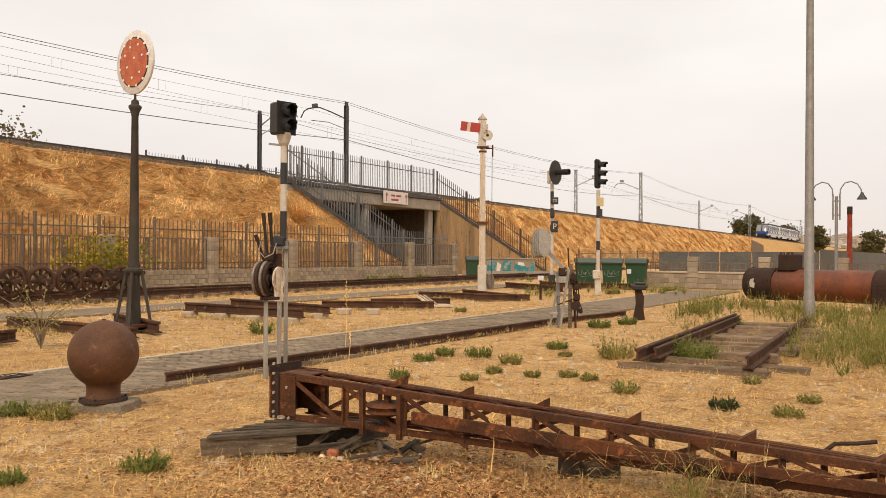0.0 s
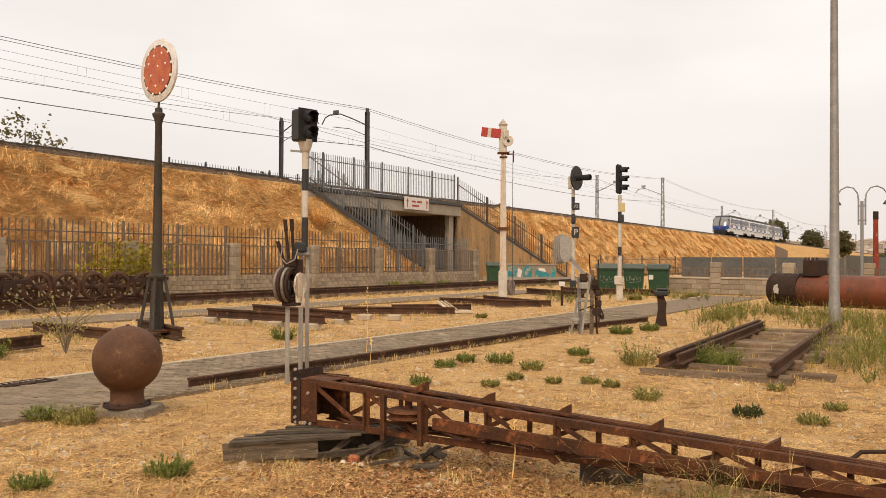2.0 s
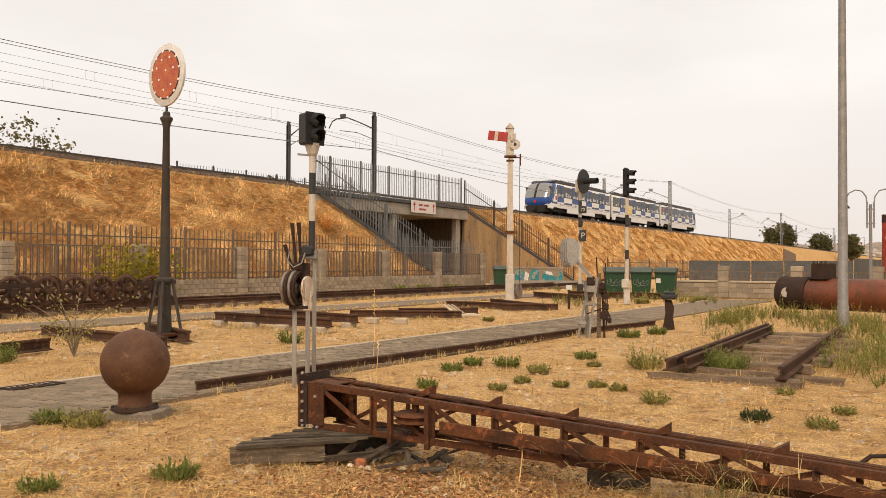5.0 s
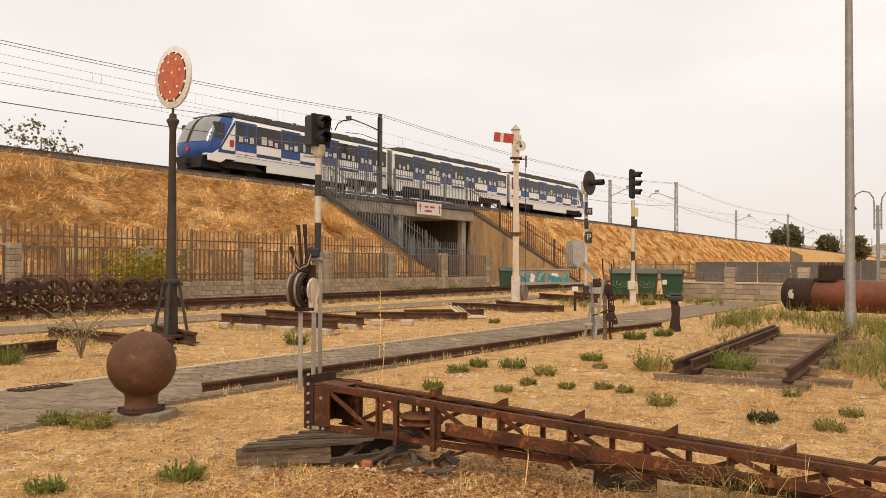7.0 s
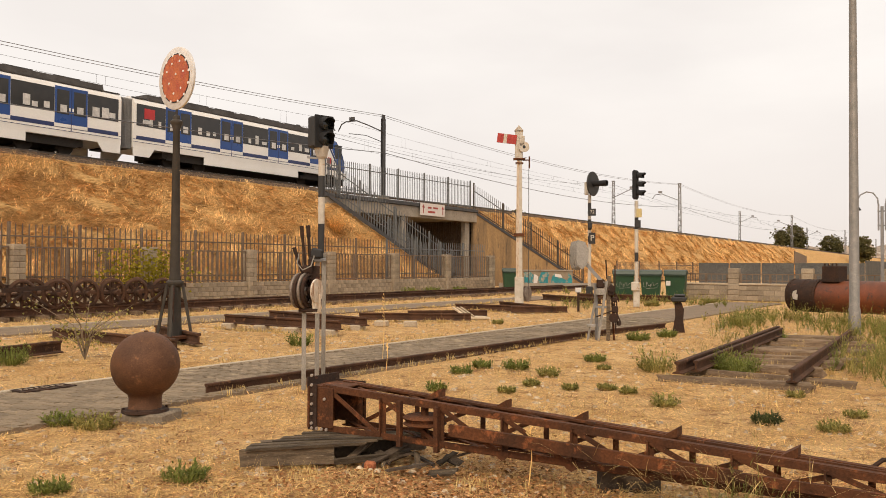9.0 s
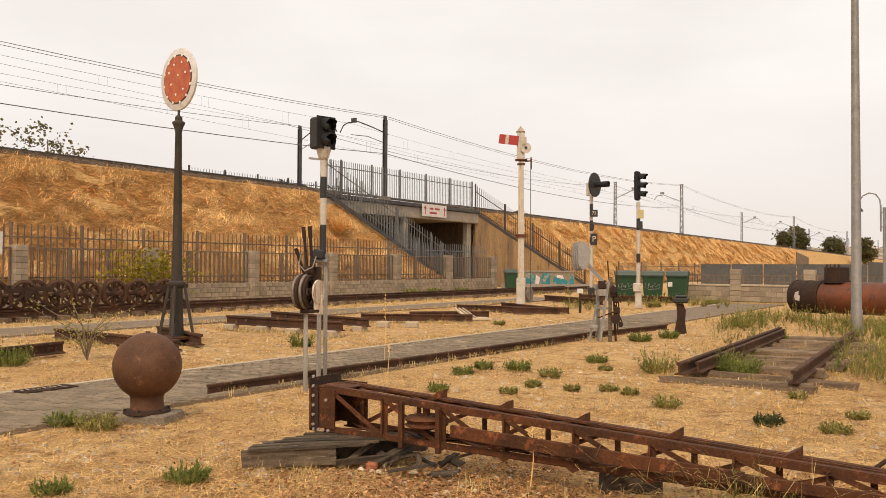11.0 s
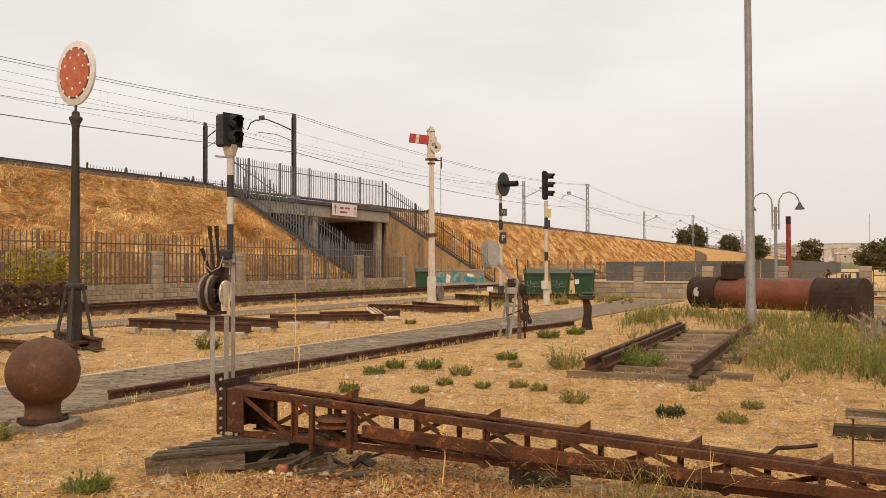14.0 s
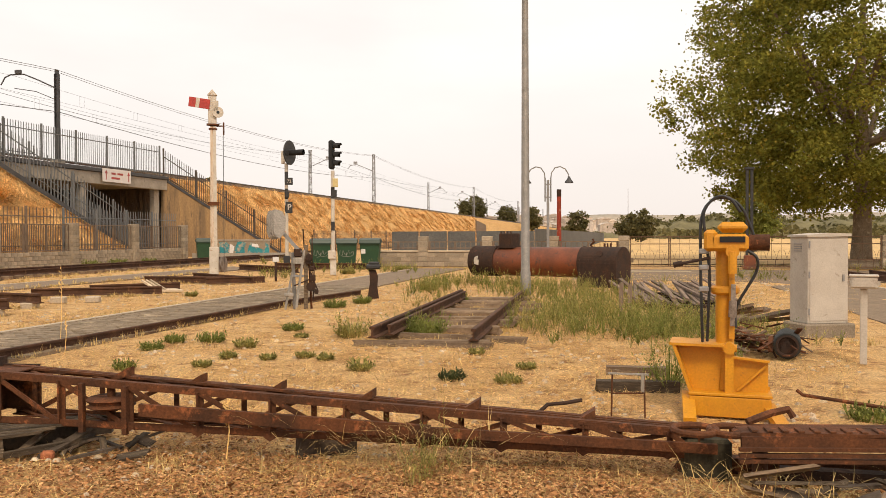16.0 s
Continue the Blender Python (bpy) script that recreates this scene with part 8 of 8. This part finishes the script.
    for i in range(7500):
        d = 3.3 + 24 * r.random() ** 1.6
        a = radians(r.uniform(-14, 62))
        x, y = -d * math.sin(a), d * math.cos(a)
        if not free(x, y) or noise.noise((x * 0.6, y * 0.6, 30)) < r.uniform(-0.4, 0.3):
            continue
        q = r.uniform(0.008, 0.03) * (1 + d * 0.03)
        b = len(vs)
        z = ground_z(x, y)
        ca, sa = math.cos(i), math.sin(i)
        for dx, dy, dz in ((-1, -0.6, 0), (1, -0.7, 0), (0.8, 0.7, 0), (-0.9, 0.8, 0), (-0.5, -0.3, 0.7), (0.5, -0.35, 0.8), (0.4, 0.4, 0.6), (-0.4, 0.4, 0.75)):
            vs.append((x + (dx * ca - dy * sa) * q, y + (dx * sa + dy * ca) * q, z + dz * q - 0.003))
        for f in ((0, 1, 5, 4), (1, 2, 6, 5), (2, 3, 7, 6), (3, 0, 4, 7), (4, 5, 6, 7)):
            fs.append(tuple(b + k for k in f))
    tagged(soup("pale_stones", vs, fs, M["lime"]), "small pale stones scattered on the ground", "stones", kind="stuff")
    # dry grass thatch on the embankment
    bk, bd = Soup(), Soup()
    for i in range(210000):
        u = r.random() * 0.995
        y = 8 + 170 * r.random() ** 2.2
        e1, e2 = S1B[1] + (S1A[1] - S1B[1]) * u, S2B[1] + (S2A[1] - S2B[1]) * u
        if e1 - 0.2 < y < e2 + 0.3:
            continue
        x, z = -28.7 - u * 4.6, 0.15 + u * (crest(y) - 0.32)
        bump_ = 0.22 * noise.noise((x * 0.6, y * 0.35, 1)) + 0.1 * noise.noise((x * 1.7, y * 1.3, 4))
        p = Vector((x + bump_ * 0.7 + 0.02, y, z + bump_ * 0.7 + 0.03))
        th = 1.571 + noise.noise((y * 0.7, u * 7, 9)) * 1.9 + r.gauss(0, 0.5) + (3.1416 if r.random() < 0.5 else 0)
        v = Vector((0.62 * math.cos(th) + 0.08, math.sin(th), -0.78 * math.cos(th) + 0.05)).normalized()
        sc = 1 + max(0, y - 40) * 0.006
        # Dark blades in noise patches paint shade between the lumps of thatch.
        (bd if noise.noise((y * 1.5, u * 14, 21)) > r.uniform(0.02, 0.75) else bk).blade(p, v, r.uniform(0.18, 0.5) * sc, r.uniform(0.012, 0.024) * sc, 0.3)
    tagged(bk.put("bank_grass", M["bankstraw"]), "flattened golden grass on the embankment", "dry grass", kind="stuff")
    tagged(bd.put("bank_grass", M["bankdark"]), "brown dead grass on the embankment, its dark blades painting in shade", "dry grass", kind="stuff")


M["mulch"] = mat("leaf_mulch", (0.27, 0.118, 0.043), (0.38, 0.18, 0.068), 0.9, 2, 0, 0, 20, island=0.4)
M["chips"] = mat("leaf_chips", (0.40, 0.19, 0.08), (0.54, 0.31, 0.14), 0.9, 2, 0, 0, 20, island=0.45)
M["straw2"] = mat("pale_straw", (0.60, 0.44, 0.19), (0.50, 0.34, 0.12), 0.9, 0.6, 0, 0, 9, island=0.4)
# Darkened grass colour that carries the shade on the bank.
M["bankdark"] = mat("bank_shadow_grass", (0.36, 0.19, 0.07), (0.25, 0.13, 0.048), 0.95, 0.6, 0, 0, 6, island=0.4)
litter()


def ballast_stones():
    """Loose stones spilling over the edge of the ballast bed."""
    r = random.Random(83)
    vs, fs = [], []
    for i in range(9000):
        y = 6 + 110 * r.random() ** 1.6
        if 37.5 < y < 53.5:
            continue
        k = r.random()
        x, z = -33.2 - 1.3 * k, crest(y) + (-0.42 + 1.3 * k if k < 0.34 else 0.06 + 0.06 * k)
        q = r.uniform(0.022, 0.055)
        b, a = len(vs), r.uniform(0, 6.28)
        ca, sa = math.cos(a), math.sin(a)
        for dx, dy, dz in ((-1, -0.6, -0.5), (1, -0.7, -0.5), (0.8, 0.7, -0.5), (-0.9, 0.8, -0.5), (-0.5, -0.3, 0.7), (0.5, -0.35, 0.8), (0.4, 0.4, 0.6), (-0.4, 0.4, 0.75)):
            vs.append((x + (dx * ca - dy * sa) * q, y + (dx * sa + dy * ca) * q, z + dz * q))
        fs += [tuple(b + k2 for k2 in f) for f in ((0, 1, 5, 4), (1, 2, 6, 5), (2, 3, 7, 6), (3, 0, 4, 7), (4, 5, 6, 7))]
    tagged(soup("ballast_stones", vs, fs, M["ballast_stone"]), "grey-brown stones spilling from the ballast bed", "stones", kind="stuff")


M["ballast_stone"] = mat("ballast_stone", (0.17, 0.115, 0.075), (0.085, 0.058, 0.04), 0.95, 2, 0, 0.3, 30, island=0.5)
ballast_stones()


def rubble():
    r = random.Random(77)
    vs, fs = [], []
    for cx, cy, sx, sy, n in ((-3.7, 5.0, 0.35, 0.3, 14), (-3.2, 4.9, 0.5, 0.25, 12), (-1.0, 4.6, 1.6, 0.4, 70), (1.2, 4.8, 0.7, 0.3, 50), (-13.6, 24.6, 0.7, 0.4, 60), (-14.5, 14.6, 1.0, 0.4, 120)):
        for i in range(n):
            x, y, q = r.gauss(cx, sx), r.gauss(cy, sy), r.uniform(0.008, 0.032)
            b, a = len(vs), r.uniform(0, 6.28)
            ca, sa = math.cos(a), math.sin(a)
            for dx, dy, dz in ((-1, -0.6, 0), (1, -0.7, 0), (0.8, 0.7, 0), (-0.9, 0.8, 0), (-0.5, -0.3, 0.7), (0.5, -0.35, 0.8), (0.4, 0.4, 0.6), (-0.4, 0.4, 0.75)):
                vs.append((x + (dx * ca - dy * sa) * q, y + (dx * sa + dy * ca) * q, dz * q + 0.005))
            fs += [tuple(b + k for k in f) for f in ((0, 1, 5, 4), (1, 2, 6, 5), (2, 3, 7, 6), (3, 0, 4, 7), (4, 5, 6, 7))]
    tagged(soup("rubble", vs, fs, M["lime"]), "pale broken rubble under the scrap", "rubble", kind="stuff")
    for x, y, a in ((-3.98, 5.0, 30), (-0.72, 4.45, 15)):
        bm = BM()
        bx(bm, 0, 0, 0.03, 0.09, 0.06, 0.06, None, 0.015)
        ob = part("broken_brick", bm, M["brick"])
        ob.matrix_basis = pose(x, y, 0.0, 4, 3, a)
        tagged(ob, "broken orange-red brick on the ground", "brick", "broken bricks")
    s = Soup()
    for i in range(240):
        x, y = r.gauss(-1.45, 0.4), r.gauss(5.14, 0.1)
        s.blade(Vector((x, y, r.uniform(0.0, 0.35))), Vector((r.gauss(0, 1), r.gauss(0, 0.5), r.gauss(0.2, 0.5))).normalized(), r.uniform(0.1, 0.4), 0.003, 0.5)
    for i in range(900):
        x, y = r.uniform(0.2, 2.2), r.gauss(4.75, 0.3)
        s.blade(Vector((x, y, r.uniform(0.0, 0.12))), Vector((r.gauss(0, 1), r.gauss(0, 1), abs(r.gauss(0.3, 0.4)))).normalized(), r.uniform(0.1, 0.35), 0.004, 0.4)
    tagged(s.put("dry_twigs", M["straw2"]), "tangled dry twigs and stalks over the scrap", "twigs", kind="stuff")


M["brick"] = mat("broken_brick", (0.40, 0.14, 0.06), (0.30, 0.10, 0.05), 0.9, 10, 0, 0.4, 60)
rubble()


# ---- distance ----
M["field"] = mat("stubble_field", (0.60, 0.40, 0.17), (0.52, 0.32, 0.13), 0.95, 0.03, 0, 0.2, 0.6)
# Hill tones are paled in advance: the distance haze is in the colour.
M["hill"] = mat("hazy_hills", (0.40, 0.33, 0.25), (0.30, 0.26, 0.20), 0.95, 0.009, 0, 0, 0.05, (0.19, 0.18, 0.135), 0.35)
M["wood_far"] = mat("far_woods", (0.13, 0.115, 0.055), (0.20, 0.165, 0.08), 0.95, 0.03, 0, 0, 0.3)
M["town"] = mat("pale_houses", (0.55, 0.48, 0.41), (0.46, 0.39, 0.33), 0.9, 0.02, 0, 0, 0.2, island=0.25)


def ridge(name, dist, lo, hi, base, amp, seed, material, label, rough_=1.0, thick=120):
    vs, fs, n = [], [], 160
    for i in range(n + 1):
        a = radians(lo + (hi - lo) * i / n)
        h = max(base * 0.25, base + amp * (noise.noise((i * 0.035, seed, 0)) + 0.45 * rough_ * noise.noise((i * 0.15, seed, 5)) + 0.2 * rough_ * noise.noise((i * 0.6, seed, 9))))
        for dd, z in ((0, -2), (thick * 0.4, h * 0.7), (thick, h), (thick * 2.2, -2)):
            vs.append(((dist + dd) * math.sin(a), (dist + dd) * math.cos(a), z))
    for i in range(n):
        for k in range(3):
            b = i * 4 + k
            fs.append((b, b + 4, b + 5, b + 1))
    if material is M["wood_far"]:
        r, s = random.Random(seed), Soup()
        for i in range(5200):
            a = r.randrange(n)
            k, q = r.random(), r.choice((0, 1))
            p = Vector(vs[a * 4 + q]).lerp(Vector(vs[a * 4 + q + 1]), k).lerp(Vector(vs[a * 4 + 4 + q]).lerp(Vector(vs[a * 4 + 5 + q]), k), r.random())
            if noise.noise(tuple(p * 0.06)) > -0.12:
                s.leaf(p + Vector((0, 0, r.uniform(0, 1.3))), r.uniform(0.8, 2.0), r)
        tagged(s.put("far_scrub", M["leaf2"]), "olive scrub over the distant rise", "woods", kind="stuff")
    return tagged(soup(name, vs, fs, material, True), label, "hill", kind="structure")


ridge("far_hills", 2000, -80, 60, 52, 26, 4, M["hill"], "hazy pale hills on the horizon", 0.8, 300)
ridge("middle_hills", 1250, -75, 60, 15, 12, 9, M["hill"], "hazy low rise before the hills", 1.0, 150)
ridge("wooded_rise", 300, 1.5, 40, 7.0, 3.6, 15, M["wood_far"], "green wooded rise beyond the field", 2.2, 40)
ridge("wooded_rise", 330, -7, 3, 2.2, 2.0, 17, M["wood_far"], "low scrub beyond the field", 2.5, 30)


def field():
    bm = BM()
    vs = [(-4.9, 44), (160, 44), (160, 300), (-9, 300)]
    bm.faces.new([bm.verts.new((x, y, 0.03)) for x, y in vs])

    tagged(part("field", bm, M["field"]), "golden stubble field beyond the gate", "field", kind="structure")


field()


def far_town():
    r = random.Random(51)
    for i in range(60):
        a = radians(r.uniform(-13, -1.0))
        d = r.uniform(820, 1150)
        w, h = r.uniform(8, 22), r.uniform(6, 13)
        bm = BM()
        bx(bm, 0, 0, h / 2, w, 9, h)
        prism(bm, [(-w / 2 - 0.5, h), (w / 2 + 0.5, h), (0, h + 2.5)], -5, 5, I4)
        ob = part("far_house", bm, M["town"])
        ob.matrix_basis = pose(d * math.sin(a), d * math.cos(a), max(0, (d - 820) * 0.05), 0, 0, r.uniform(-30, 30))
        tagged(ob, "tiny pale house in the distant town", "house", "distant town")
    s = Soup()
    for i in range(2600):
        a, d = radians(r.uniform(2, 34)), r.uniform(262, 330)
        p = Vector((d * math.sin(a), d * math.cos(a), r.uniform(0.3, 6.5) * (0.55 + 0.6 * noise.noise((a * 22, 3, 1)))))
        s.leaf(p, r.uniform(1.2, 2.6), r)
    tagged(s.put("far_woods", M["leaf2"]), "distant green scrub at the field's edge", "woods", kind="stuff")
    for x, y, h in ((-1.5, 520, 30), (-18, 560, 9), (-26, 540, 9), (-34, 560, 9)):
        bm = BM()
        rod(bm, (x, y, 0), (x, y, h), 0.22, 0.1, 5)
        tagged(part("far_mast", bm, M["galv"]), "thin grey mast far away in the haze", "mast", "far masts")


far_town()


# ---- pavers of the path ----
def pavers():
    bm = BM()
    bx(bm, 0, 0, 0, 0.194, 0.094, 0.05, None, 0.004)
    me = mesh_of("paver", bm, M["paver"])
    vs, fs, n = [], [], 0
    r = random.Random(61)
    corner = [(-1, -1, -1), (1, -1, -1), (1, 1, -1), (-1, 1, -1), (-1, -1, 1), (1, -1, 1), (1, 1, 1), (-1, 1, 1)]
    quads = ((4, 5, 6, 7), (0, 1, 5, 4), (1, 2, 6, 5), (2, 3, 7, 6), (3, 0, 4, 7))
    for j in range(200):
        y = 4.3 + 0.1 * j
        for i in range(10 if j % 2 else 11):
            x = -9.85 + 0.2 * i + (0.1 if j % 2 else 0) + 0.3 * (y + 14) / 51.5
            z = 0.0 + r.uniform(-0.004, 0.005)
            if n < 300:
                piece("paver", me, path_bed, pose(x, y, z, r.uniform(-0.6, 0.6), r.uniform(-0.6, 0.6), r.uniform(-0.8, 0.8)))
                n += 1
                continue
            b = len(vs)
            tx, ty = r.uniform(-0.002, 0.002), r.uniform(-0.002, 0.002)
            vs += [(x + c[0] * 0.096, y + c[1] * 0.0465, z + c[2] * 0.025 + c[0] * tx + c[1] * ty) for c in corner]
            fs += [tuple(b + k for k in q) for q in quads]
    rest = soup("paving", vs, fs, M["paver"])
    rest.parent = path_bed
    tagged(rest, "small grey-brown pavers in rows", kind="stuff")


pavers()


def motions():
    nose = [(0, 210.5), (0.5, 193.5), (1.0, 177.8), (1.5, 162.5), (2.0, 148.0), (2.5, 134.0), (3.0, 120.5), (3.5, 108.0), (4.0, 96.3),
            (6.5, 39.2), (7.0, 29.2), (7.5, 19.2), (8.0, 9.3), (8.5, -0.6), (9.0, -10.3), (11.5, -59.0), (16.0, -146.0)]
    walk(train, [(t, pose(-37.0, y, crest(y + 27) + 0.46 + 27 * 0.0042, -0.24)) for t, y in nose])


motions()
